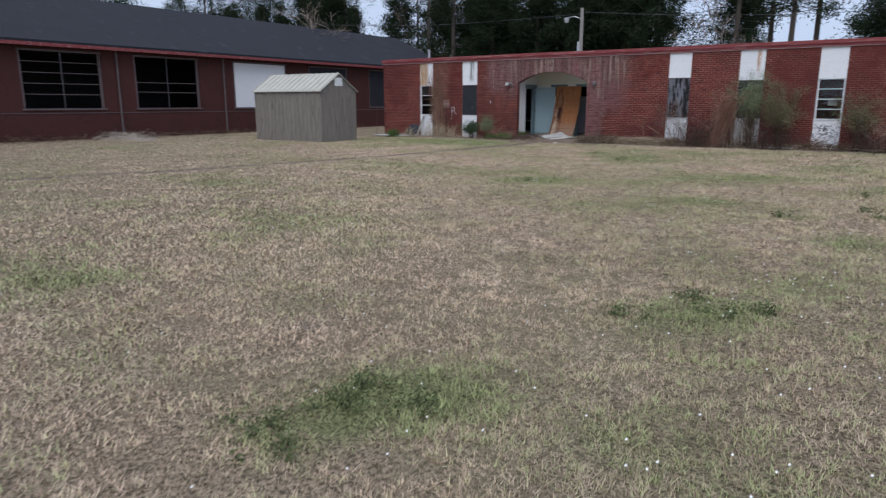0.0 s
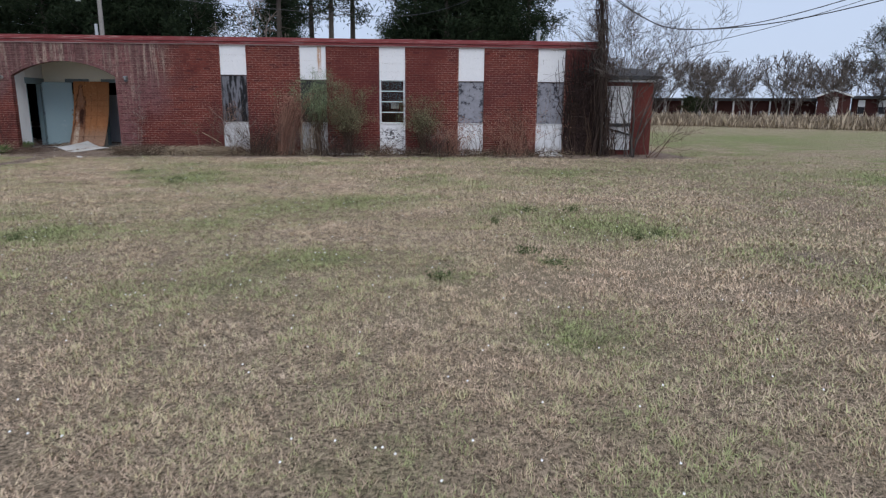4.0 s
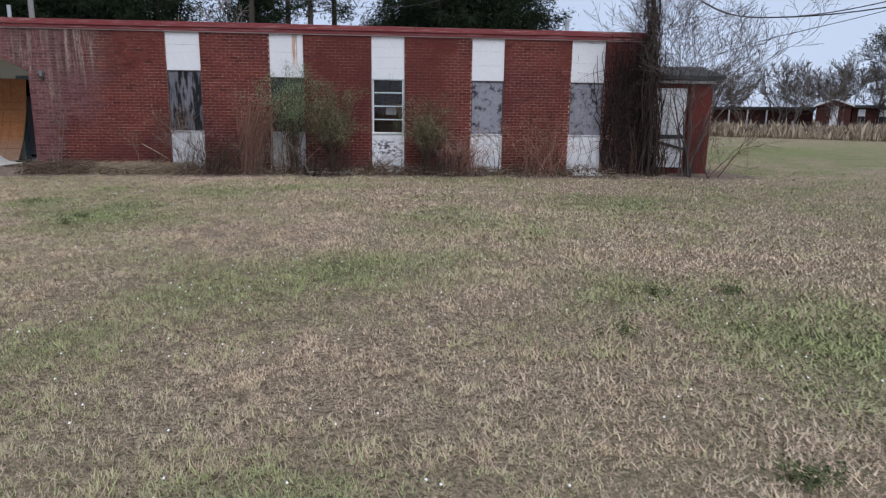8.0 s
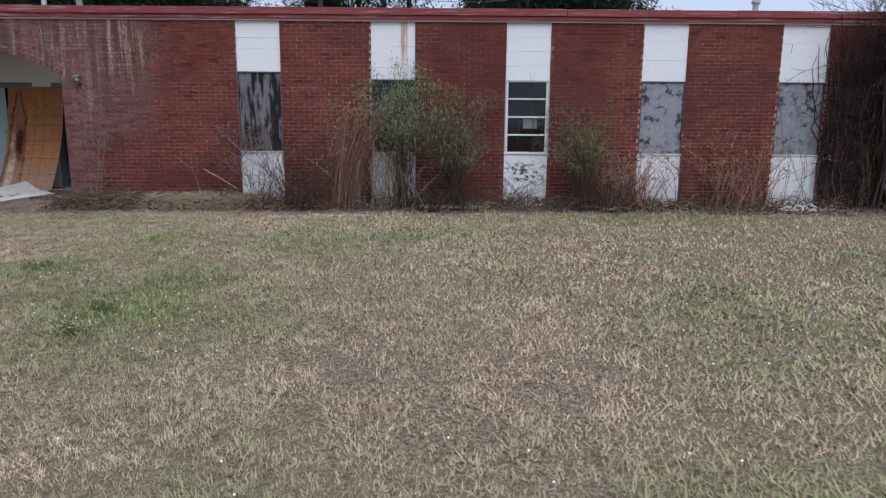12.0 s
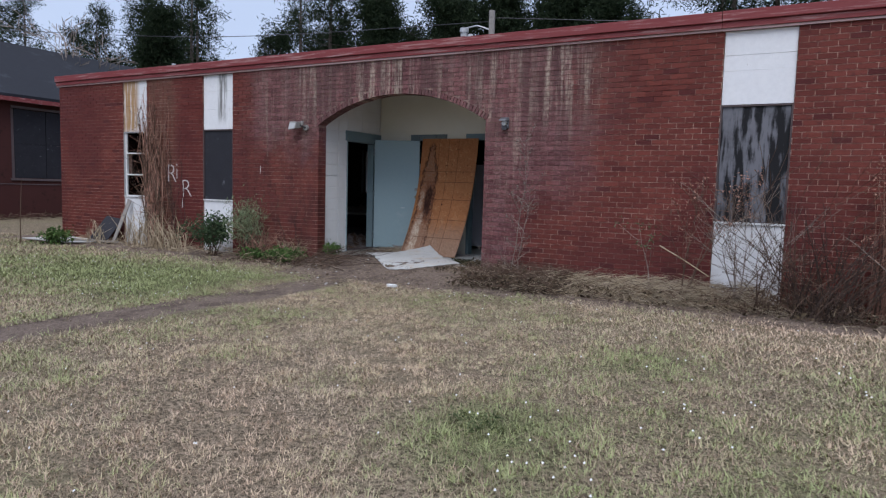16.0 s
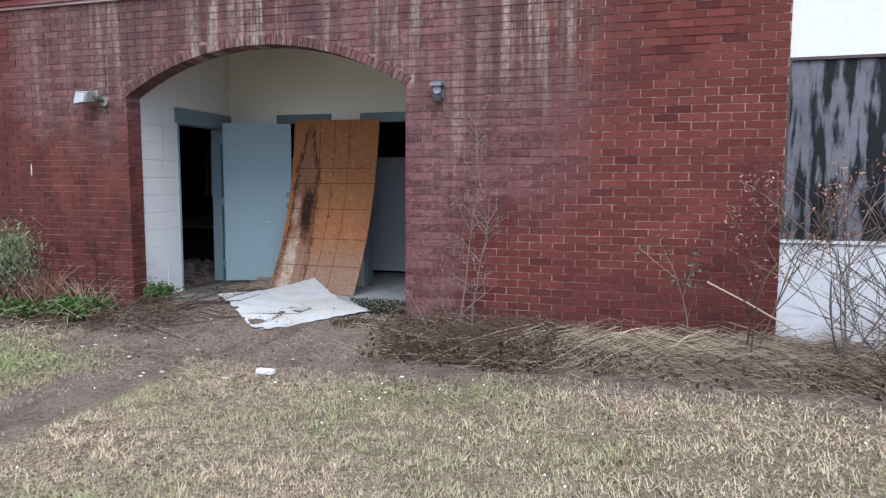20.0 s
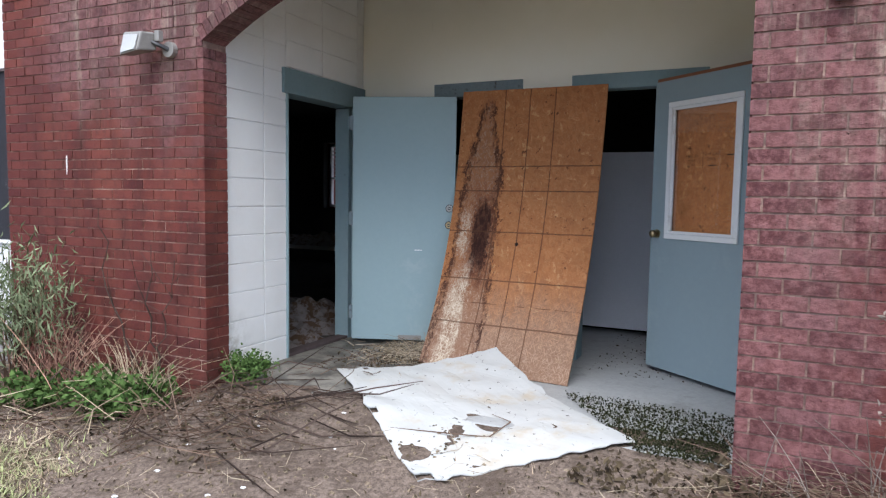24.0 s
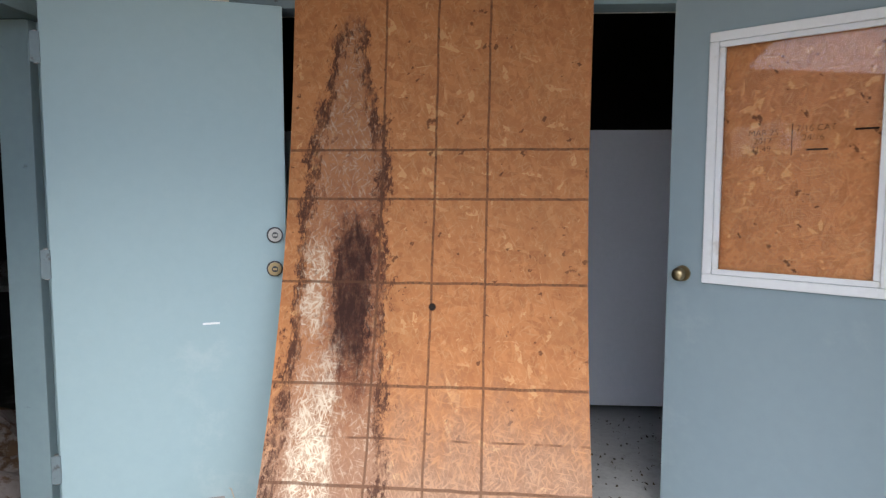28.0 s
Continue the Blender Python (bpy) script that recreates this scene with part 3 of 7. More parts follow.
JAMB_BLUE = worn("chipped_pale_blue_jamb_paint", (0.22, 0.305, 0.33), (0.29, 0.385, 0.405), (0.15, 0.19, 0.20), 0.5, fine=24, coarse=3.0, bump=0.1, stain_at=(0.62, 0.74))
WHITE_TRIM = worn("white_trim_paint", (0.66, 0.66, 0.66), (0.82, 0.82, 0.82), (0.50, 0.47, 0.42), 0.5, bump=0.1)
CONCRETE = worn("worn_concrete", (0.30, 0.31, 0.315), (0.46, 0.47, 0.475), (0.20, 0.20, 0.19), 0.8, fine=30, coarse=1.6)
# near-black: the darkness of the unlit rooms is put into this colour
ROOM = worn("room_shade_black", (0.012, 0.012, 0.013), (0.030, 0.030, 0.032), (0.008, 0.008, 0.008), 0.9, bump=0.1)
HALF_WALL = worn("scuffed_grey_white_wall", (0.60, 0.61, 0.66), (0.72, 0.73, 0.78), (0.50, 0.50, 0.53), 0.8, bump=0.1, stain_at=(0.66, 0.8))
# floor colour lowered as well, for the rooms' shade
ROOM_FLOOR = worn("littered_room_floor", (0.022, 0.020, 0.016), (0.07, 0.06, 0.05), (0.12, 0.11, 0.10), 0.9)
# near-black for the door's hinge gap, its shade put into colour
GAP_BLACK = worn("black_gap_shade", (0.008, 0.008, 0.009), (0.02, 0.02, 0.021), rough=0.7)
HOUSING = worn("dark_lamp_housing", (0.09, 0.095, 0.105), (0.19, 0.195, 0.21), (0.05, 0.05, 0.05), 0.5, metal=0.3)
HINGE = worn("worn_hinge_paint", (0.10, 0.135, 0.15), (0.20, 0.25, 0.27), (0.06, 0.05, 0.045), 0.5, metal=0.2, coarse=12)
PORCH_FLOOR = porch_concrete()
TAR = worn("tar_roofing", (0.05, 0.05, 0.055), (0.10, 0.10, 0.105), rough=0.95)
SHINGLE = worn("dark_asphalt_shingle", (0.011, 0.012, 0.017), (0.026, 0.028, 0.036), (0.038, 0.040, 0.050), 0.9, fine=8, coarse=0.6, stretch=(1, 1, 1))
CHAR_A = charred_board("grey_black_weathered_plywood", (0.008, 0.008, 0.010), (0.16, 0.16, 0.18), 1.1)
CHAR_B = worn("blotched_grey_plywood", (0.09, 0.09, 0.105), (0.40, 0.40, 0.45), (0.035, 0.035, 0.045), 0.7, fine=9, coarse=2.2, stain_at=(0.50, 0.62))
CHAR_C = worn("dark_weathered_plywood", (0.006, 0.006, 0.009), (0.040, 0.040, 0.050), (0.12, 0.12, 0.135), 0.75, fine=30, coarse=3, stain_at=(0.60, 0.72))
DARK_WOOD = worn("dark_weathered_trim", (0.05, 0.035, 0.035), (0.13, 0.10, 0.10), (0.03, 0.02, 0.02), 0.85)
GREY_WOOD = worn("grey_weathered_wood", (0.20, 0.18, 0.165), (0.36, 0.335, 0.31), (0.12, 0.10, 0.09), 0.9, stretch=(1, 6, 6))
STEEL = worn("brushed_steel", (0.26, 0.25, 0.24), (0.40, 0.39, 0.37), rough=0.35, metal=1.0, bump=0.05)
BRASS = worn("tarnished_brass", (0.30, 0.22, 0.12), (0.50, 0.40, 0.24), rough=0.3, metal=1.0, bump=0.05)
DARK_METAL = worn("dark_metal", (0.05, 0.05, 0.055), (0.10, 0.10, 0.105), rough=0.5, metal=0.6, bump=0.05)
ALU = worn("oxidised_aluminium", (0.42, 0.43, 0.44), (0.60, 0.61, 0.62), (0.30, 0.28, 0.26), rough=0.5, metal=0.5, bump=0.05)
LAMP_GREY = worn("weathered_lamp_housing", (0.19, 0.18, 0.17), (0.36, 0.345, 0.325), (0.16, 0.13, 0.11), 0.5, metal=0.3)
LAMP_GLASS = worn("dusty_lamp_lens", (0.36, 0.36, 0.36), (0.56, 0.56, 0.56), rough=0.25, bump=0.0)
SHED_WALL = worn("olive_grey_shed_metal", (0.085, 0.072, 0.06), (0.33, 0.30, 0.265), (0.09, 0.07, 0.052), 0.6, metal=0.1, fine=14, coarse=2.2, stretch=(4, 4, 0.3), stain_at=(0.54, 0.66))
SHED_ROOF = worn("tan_shed_roof_metal", (0.36, 0.345, 0.295), (0.50, 0.485, 0.43), (0.28, 0.25, 0.20), 0.55, metal=0.1)
DULL_FRAME = worn("dull_window_frame", (0.085, 0.065, 0.068), (0.16, 0.125, 0.125), (0.06, 0.035, 0.035), 0.7)
BARK = worn("grey_brown_bark", (0.045, 0.035, 0.028), (0.12, 0.10, 0.085), rough=0.95, fine=12, stretch=(3, 3, 0.5))
NEEDLE = twig_paint("dark_pine_needles", (0.009, 0.017, 0.008), (0.034, 0.050, 0.024))
LEAF_FAR = twig_paint("far_evergreen_leaf", (0.02, 0.028, 0.012), (0.06, 0.07, 0.035))
LEAF = twig_paint("weed_leaf", (0.032, 0.066, 0.016), (0.115, 0.185, 0.056))
SHRUB_LEAF = twig_paint("dark_shrub_leaf", (0.022, 0.045, 0.022), (0.085, 0.125, 0.062))
BROOM = twig_paint("groundsel_foliage", (0.095, 0.122, 0.062), (0.31, 0.365, 0.215))
BROWN_TWIG = twig_paint("brown_twig", (0.055, 0.032, 0.022), (0.17, 0.115, 0.085))
GREY_TWIG = twig_paint("grey_twig", (0.11, 0.085, 0.07), (0.30, 0.25, 0.215))
RED_STALK = twig_paint("red_brown_stalk", (0.145, 0.068, 0.052), (0.49, 0.285, 0.21))
DULL_STRAW = twig_paint("weathered_straw", (0.14, 0.105, 0.073), (0.52, 0.43, 0.315))
BROOM_GREEN = twig_paint("grey_green_leaf", (0.06, 0.085, 0.04), (0.17, 0.21, 0.12))
FAR_TWIG = twig_paint("far_bare_branch", (0.055, 0.046, 0.042), (0.17, 0.145, 0.13))
BROOM_DRY = twig_paint("groundsel_dry_foliage", (0.072, 0.066, 0.036), (0.28, 0.255, 0.15))
DARK_TWIG = twig_paint("dark_vine_bark", (0.025, 0.017, 0.014), (0.10, 0.07, 0.058))
BLACK_VINE = twig_paint("blackened_vine_bark", (0.014, 0.009, 0.009), (0.07, 0.045, 0.04))
WEED = twig_paint("lawn_weed_leaf", (0.055, 0.072, 0.032), (0.17, 0.195, 0.09))
STRAW = twig_paint("dry_straw", (0.24, 0.18, 0.115), (0.53, 0.44, 0.31))
DEAD_LEAF = twig_paint("dead_leaf", (0.035, 0.026, 0.018), (0.12, 0.09, 0.055))
LITTER_LEAF = twig_paint("green_leaf_litter", (0.008, 0.011, 0.004), (0.05, 0.052, 0.022))
GLASS = clear_glass()
CHALK = worn("white_spray_paint", (0.62, 0.58, 0.56), (0.75, 0.72, 0.70), (0.30, 0.12, 0.11), stain_at=(0.52, 0.60), coarse=9, rough=0.8)
INK = worn("faded_black_ink", (0.018, 0.010, 0.006), (0.06, 0.03, 0.015), bump=0)
FOAM = worn("white_foam", (0.74, 0.74, 0.74), (0.85, 0.85, 0.85), (0.5, 0.48, 0.45))
CARD = grubby_panel()
GREY_BRUSH = worn("grey_brush", (0.12, 0.10, 0.085), (0.30, 0.26, 0.22), (0.07, 0.055, 0.045), 0.95, fine=20, coarse=5)
MULCH = worn("dark_leaf_mulch", (0.022, 0.016, 0.011), (0.105, 0.078, 0.055), (0.15, 0.115, 0.08), 0.95, fine=70, coarse=9, bump=0.9)
THATCH = worn("matted_straw", (0.055, 0.042, 0.029), (0.25, 0.20, 0.14), (0.07, 0.055, 0.035), 0.95, fine=60, coarse=7, bump=0.9, stretch=(0.6, 1.4, 1.4))
RUBBISH = worn("crumpled_debris", (0.03, 0.025, 0.022), (0.33, 0.285, 0.27), (0.10, 0.06, 0.035), 0.9, fine=9, coarse=4, bump=0.7, stain_at=(0.48, 0.58))

# ---- builders ----
class Shape:
    """Collects vertices and faces for one mesh."""

    def __init__(self):
        self.v, self.f, self.uv = [], [], []

    def box(self, x0, x1, y0, y1, z0, z1):
        n = len(self.v)
        self.v += [(x0, y0, z0), (x1, y0, z0), (x1, y1, z0), (x0, y1, z0), (x0, y0, z1), (x1, y0, z1), (x1, y1, z1), (x0, y1, z1)]
        self.f += [tuple(n + i for i in q) for q in ((3, 2, 1, 0), (4, 5, 6, 7), (0, 1, 5, 4), (1, 2, 6, 5), (2, 3, 7, 6), (3, 0, 4, 7))]
        return self

    def solid(self, low, high):
        """A prism between two rings of the same count."""
        n, k = len(self.v), len(low)
        self.v += [tuple(p) for p in low] + [tuple(p) for p in high]
        self.f += [tuple(n + i for i in reversed(range(k))), tuple(n + k + i for i in range(k))]
        self.f += [(n + i, n + (i + 1) % k, n + k + (i + 1) % k, n + k + i) for i in range(k)]
        return self

    def tube(self, points, radii, sides=4):
        n = len(self.v)
        for i, p in enumerate(points):
            a, b = Vector(points[max(i - 1, 0)]), Vector(points[min(i + 1, len(points) - 1)])
            way = (b - a).normalized() if (b - a).length > 1e-6 else Vector((0, 0, 1))
            side = way.cross(Vector((0.31, 0.83, 0.46))).normalized()
            up = way.cross(side)
            for s in range(sides):
                t = 2 * math.pi * s / sides
                q = Vector(p) + (side * math.cos(t) + up * math.sin(t)) * radii[i]
                self.v.append((q.x, q.y, q.z))
        for i in range(len(points) - 1):
            for s in range(sides):
                a, b = n + i * sides + s, n + i * sides + (s + 1) % sides
                self.f.append((a, b, b + sides, a + sides))
        self.f += [tuple(n + s for s in reversed(range(sides))), tuple(n + (len(points) - 1) * sides + s for s in range(sides))]
        return self

    def card(self, c, a, b):
        """A small leaf: a bent rhombus round c with half axes a and b."""
        n = len(self.v)
        lift = a.cross(b) * (0.25 / max(b.length, 1e-4))
        for q in (c - a, c + b + lift, c + a, c - b + lift):
            self.v.append((q.x, q.y, q.z))
        self.f += [(n, n + 1, n + 2), (n, n + 2, n + 3)]
        return self

    def mesh(self, name, mat, smooth=False):
        me = bpy.data.meshes.new(name)
        me.from_pydata(self.v, [], self.f)
        me.materials.append(mat)
        if smooth:
            me.polygons.foreach_set("use_smooth", [True] * len(me.polygons))
        me.update()
        return me


def thing(name, label, category, group="", kind="", place=(0, 0, 0), turn=(0, 0, 0)):
    ob = new(name)
    ob.empty_display_size = 0.1
    ob.matrix_world = pose(*place, *turn)
    return tagged(ob, label, category, group, kind)


def part(name, shape, mat, parent, label="", smooth=False, bevel=0.0):
    ob = new(name, shape.mesh(name, mat, smooth))
    ob.parent = parent
    if name in ("twigwork", "foliage", "stalkwork", "seed_fluff", "crown", "vinework"):
        tagged(ob, kind="stuff")
    if label:
        tagged(ob, label)
    if bevel:
        b = ob.modifiers.new("edge", "BEVEL")
        b.width, b.segments, b.limit_method = bevel, 2, "ANGLE"
    return ob


def single(name, shape, mat, label, category, group="", kind="", smooth=False, bevel=0.0):
    ob = new(name, shape.mesh(name, mat, smooth))
    if bevel:
        b = ob.modifiers.new("edge", "BEVEL")
        b.width, b.segments, b.limit_method = bevel, 2, "ANGLE"
    return tagged(ob, label, category, group, kind)


def fixed(name, shape, mat, label, smooth=False, bevel=0.0):
    return single(name, shape, mat, label, name.split("_")[0], kind="structure", smooth=smooth, bevel=bevel)


def disc(shape, c, axis, r, depth, sides=14):
    """A short drum round c along an axis letter."""
    low, high = [], []
    for i in range(sides):
        a, b = r * math.cos(2 * math.pi * i / sides), r * math.sin(2 * math.pi * i / sides)
        off = {"x": (0, a, b), "y": (a, 0, -b), "z": (a, b, 0)}[axis]
        low.append(tuple(c[k] + off[k] - (depth / 2 if "xyz"[k] == axis else 0) for k in range(3)))
        high.append(tuple(c[k] + off[k] + (depth / 2 if "xyz"[k] == axis else 0) for k in range(3)))
    return shape.solid(low, high)


# ---- plan: the front wall lies along x at y = 0, the lawn in front at z = 0 ----
X0, X1, TOP = -10.6, 15.42, 3.42
AX0, AX1, SPRING, RISE = -3.18, 0.0, 2.40, 0.46
AC = (AX0 + AX1) / 2
AR = ((AX1 - AX0) ** 2 / 4 + RISE**2) / (2 * RISE)
AZ = SPRING + RISE - AR
RING = 0.10
BAYS = [(-8.40, -7.64), (-6.02, -5.22), (3.235, 4.05), (5.715, 6.54), (8.21, 9.04), (10.74, 11.57), (13.30, 14.18)]
PORCH_Y, FLOOR = 1.94, 0.17
rng = random.Random(7)


def arch_z(x, extra=0.0):
    """Height of the arch over x, for the ring's inner edge or, with extra, further out."""
    r = AR + extra
    d = x - AC
    return AZ + math.sqrt(max(r * r - d * d, 0))


def arch_half(z, extra):
    """Half the width of the opening at a height."""
    r = AR + extra
    edge = (AX1 - AX0) / 2
    if z <= SPRING:
        return edge
    d = z - AZ
    return min(math.sqrt(max(r * r - d * d, 0)), edge + extra) if d < r else 0.0


# ---- ground ----
GREEN = [(8.5, -23.55, 0.45, 2.2), (8.42, -24.0, 0.28, 1.3), (8.75, -23.3, 0.3, 1.4), (9.58, -20.95, 0.38, 0.8), (9.4, -21.3, 0.3, 0.6), (4.6, -13.5, 0.55, 1.6), (4.0, -14.0, 0.6, 0.9),
         (10.28, -17.42, 0.45, 1.5), (9.53, -15.83, 0.24, 1.7), (10.57, -15.28, 0.2, 2.6), (10.6, -12.1, 0.8, 0.55), (11.6, -11.7, 0.9, 0.65), (11.5, -13.3, 0.7, 0.7), (12.2, -13.6, 0.7, 0.7),
         (4.44, -7.5, 0.8, 1.2), (2.8, -6.05, 0.7, 1.0), (5.1, -4.2, 1.0, 0.9), (6.9, -11.7, 0.6, 0.8), (8.38, -11.3, 0.5, 0.8), (6.2, -13.0, 0.7, 1.3), (8.2, -14.9, 0.6, 0.8), (7.4, -15.0, 0.5, 1.0),
         (12.5, -6.1, 1.2, 1.0), (9.78, -6.46, 0.6, 0.9), (9.35, -12.8, 0.5, 0.9), (9.15, -7.3, 0.8, 1.0), (9.1, -10.3, 0.7, 0.9), (8.0, -10.85, 0.6, 1.1), (10.5, -8.6, 1.0, 0.7), (2.75, -5.67, 0.55, 1.5),
         (4.31, -6.32, 0.6, 1.5), (6.31, -3.76, 0.6, 1.1), (4.9, -3.76, 0.8, 0.7), (4.2, -7.28, 0.5, 1.2), (3.4, -7.2, 0.5, 0.8), (5.4, -4.9, 0.7, 0.8), (-3.4, -2.3, 1.0, 1.9), (-4.6, -3.2, 1.5, 1.8),
         (-2.9, -3.9, 0.7, 1.5), (-7, -3, 2.4, 1.6), (-2.67, -1.73, 0.5, 1.5), (0.64, -2.1, 0.9, 0.9), (1.22, -5.57, 0.3, 1.2), (10.27, -19.95, 0.35, 1.1), (9.16, -18.9, 0.35, 1.0), (7.64, -20.0, 0.4, 0.9),
         (-0.47, -17.6, 0.8, 1.2), (3.5, -20.1, 0.7, 1.0), (4.4, -23.4, 0.8, 1.2), (3.25, -3.15, 0.6, 0.7), (-12, 1, 3, 0.6), (14, -5, 2.5, 0.6), (20, -6, 4, 0.6), (22, 10, 6, 0.7), (30, 15, 6, 0.7), (36, 4, 5, 0.6)]
BROWN = [(6.4, -8.65, 0.65), (1.83, -6.06, 0.42), (10.2, -15.6, 0.5), (9.46, -15.3, 0.3), (8.97, -15.7, 0.35), (9.62, -16.1, 0.3), (8.54, -23.95, 0.32), (9.3, -21.45, 0.3), (7.3, -22.9, 0.5), (4.9, -15.7, 0.5), (13.6, -15.0, 0.8), (-1.2, -4.4, 0.3)]
TRACK = [(-4.9, -20.6), (-4.71, -19.67), (-3.55, -16.71), (-2.5, -12.05), (-1.8, -6.0), (-1.75, -4.4), (-1.68, -2.97), (-1.75, -1.8), (-2.0, -1.0)]


def cover(x, y):
    """How green and how bare the ground is."""
    n = noise.noise((x * 0.35, y * 0.35, 0)) * 0.5 + noise.noise((x * 1.1, y * 1.1, 3)) * 0.42 + noise.noise((x * 2.7, y * 2.7, 8)) * 0.22
    g = 0.235 + 0.62 * n + (0.10 if x > 17 else 0)
    for a, b, r, k in GREEN:
        d = ((x - a) ** 2 + (y - b) ** 2) / (r * r)
        if d < 6:
            g += k * 0.26 * math.exp(-d * (1.0 + 0.5 * n))
    d = 0.0
    if y > -4 and X0 - 1 < x < X1 + 3:
        edge = -1.25 + 0.45 * noise.noise((x * 0.5, 1, 5)) - (0.55 if -3.2 < x < 1.0 else 0) - (0.3 if 1.0 <= x < 6 else 0)
        d = max(d, min(1, max(0, (y - edge) / 0.55)))
    for (ax, ay), (bx, by) in zip(TRACK, TRACK[1:]):
        if min(ay, by) - 1 < y < max(ay, by) + 1:
            k = min(1, max(0, ((x - ax) * (bx - ax) + (y - ay) * (by - ay)) / ((bx - ax) ** 2 + (by - ay) ** 2)))
            off = math.hypot(x - ax - k * (bx - ax), y - ay - k * (by - ay))
            wide = 0.36 if y > -7 else 0.20
            d = max(d, min(1, max(0, 1.5 - off / wide)))
    for a, b, r in BROWN:
        d = max(d, 0.62 * math.exp(-((x - a) ** 2 + (y - b) ** 2) / (r * r) * 2) + 0.12 * n)
    return g, d


def lie(x, y):
    """Height of the ground."""
    h = 0.02 * noise.noise((x * 0.8, y * 0.8, 7)) + 0.012 * noise.noise((x * 2.9, y * 2.9, 9))
    if -1.2 < y < 9 and X0 - 1 < x < X1 + 2.5:
        h += 0.05 * min(1, (y + 1.2) / 1.0)
    if AX0 < x < AX1 and -1.4 < y < 1.3:
        h += 0.115 * min(1, max(0, (y + 1.0) / 1.2)) - (0.3 if y > (0.5 if x > -2.2 else 0.38) + 0.14 * noise.noise((x * 3, 0, 2)) else 0)
    if abs(x) > 60 or abs(y) > 60:
        h = 0
    return h


def layered(me, layers):
    for key, values in layers.items():
        a = me.attributes.new(key, "FLOAT", "POINT")
        a.data.foreach_set("value", values)


def build_ground():
    far = [60, 90, 150, 300, 700, 1500, 3000]
    xs = [-v for v in reversed(far)] + [-45, -36, -30, -26] + list(np.arange(-23, -3.9, 0.3)) + list(np.arange(-3.75, 0.6, 0.1)) + list(np.arange(0.75, 25.01, 0.3)) + [27, 31, 38, 47] + far
    ys = [-v for v in reversed(far)] + [-45, -38, -34] + list(np.arange(-31, -1.51, 0.3)) + list(np.arange(-1.4, 1.5, 0.1)) + [1.8, 2.4, 3.2, 4.0] + [6, 9, 14, 20, 28, 38, 48] + far
    verts, gs, ds = [], [], []
    for y in ys:
        for x in xs:
            verts.append((x, y, lie(x, y)))
            g, d = cover(x, y)
            gs.append(g), ds.append(d)
    w = len(xs)
    faces = [(j * w + i, j * w + i + 1, (j + 1) * w + i + 1, (j + 1) * w + i) for j in range(len(ys) - 1) for i in range(w - 1)]
    me = bpy.data.meshes.new("ground")
    me.from_pydata(verts, [], faces)
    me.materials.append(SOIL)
    layered(me, {"green": gs, "dirt": ds})
    me.polygons.foreach_set("use_smooth", [True] * len(me.polygons))
    tagged(new("ground", me), "dry winter lawn with green patches and bare soil", "ground", kind="structure")


build_ground()

# ---- front wall ----
wall = Shape()
spans = [X0] + [v for b in sorted(BAYS + [(AX0, AX1)]) for v in b] + [X1]
for a, b in zip(spans[::2], spans[1::2]):
    wall.box(a, b, 0.007, 0.205, -0.3, TOP)
STEPS = 40
for i in range(STEPS):
    a, b = AX0 + (AX1 - AX0) * i / STEPS, AX0 + (AX1 - AX0) * (i + 1) / STEPS
    za, zb = arch_z(a) + 0.006, arch_z(b) + 0.006
    wall.solid([(a, 0.007, za), (b, 0.007, zb), (b, 0.007, TOP), (a, 0.007, TOP)], [(a, 0.205, za), (b, 0.205, zb), (b, 0.205, TOP), (a, 0.205, TOP)])
front = fixed("wall_front", wall, MORTAR, "long painted red brick front wall with an arched porch opening")
tagged(front, category="wall")

# ---- other walls, roof and floors of the long building ----
BACK = 8.0
fixed("wall_left", Shape().box(X0, X0 + 0.2, 0.21, BACK, -0.3, TOP), BRICK_MANY, "painted red brick end wall")
back = Shape()
for a, b, c, d in ((X0, -7.92, -0.3, TOP), (-7.1, X1, -0.3, TOP), (-7.92, -7.1, -0.3, 1.22), (-7.92, -7.1, 2.48, TOP)):
    back.box(a, b, BACK + 0.004, BACK + 0.2, c, d)
fixed("wall_back", back, BRICK_MANY, "brick back wall with one window opening")
# lining added so the walls round the back window stay shade-dark
fixed("wall_room_lining", Shape().box(X0 + 0.21, -7.95, 7.86, 7.99, 0.12, 3.0).box(-7.06, -3.4, 7.86, 7.99, 0.12, 3.0).box(-7.95, -7.06, 7.86, 7.99, 0.12, 1.20).box(-7.95, -7.06, 7.86, 7.99, 2.5, 3.0).box(X0 + 0.21, X0 + 0.3, 0.25, 7.85, 0.12, 3.0), ROOM, "inside face of the room walls, coloured near-black as shade")
fixed("wall_right", Shape().box(X1 - 0.2, X1, 0.21, BACK, -0.3, TOP), BRICK_MANY, "painted red brick end wall")
fixed("roof_deck", Shape().box(X0 - 0.02, X1 + 0.02, 0.03, BACK + 0.2, TOP + 0.004, TOP + 0.16), TAR, "flat tar roof behind the red fascia")
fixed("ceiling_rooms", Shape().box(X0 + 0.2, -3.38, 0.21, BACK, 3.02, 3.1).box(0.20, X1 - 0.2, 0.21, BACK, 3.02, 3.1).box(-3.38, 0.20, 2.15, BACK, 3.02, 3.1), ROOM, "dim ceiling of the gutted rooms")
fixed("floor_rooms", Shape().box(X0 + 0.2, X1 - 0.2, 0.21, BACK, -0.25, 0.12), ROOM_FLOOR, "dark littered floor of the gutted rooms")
fascia = thing("trim_fascia", "weathered red painted fascia along the roof edge", "fascia", kind="structure")
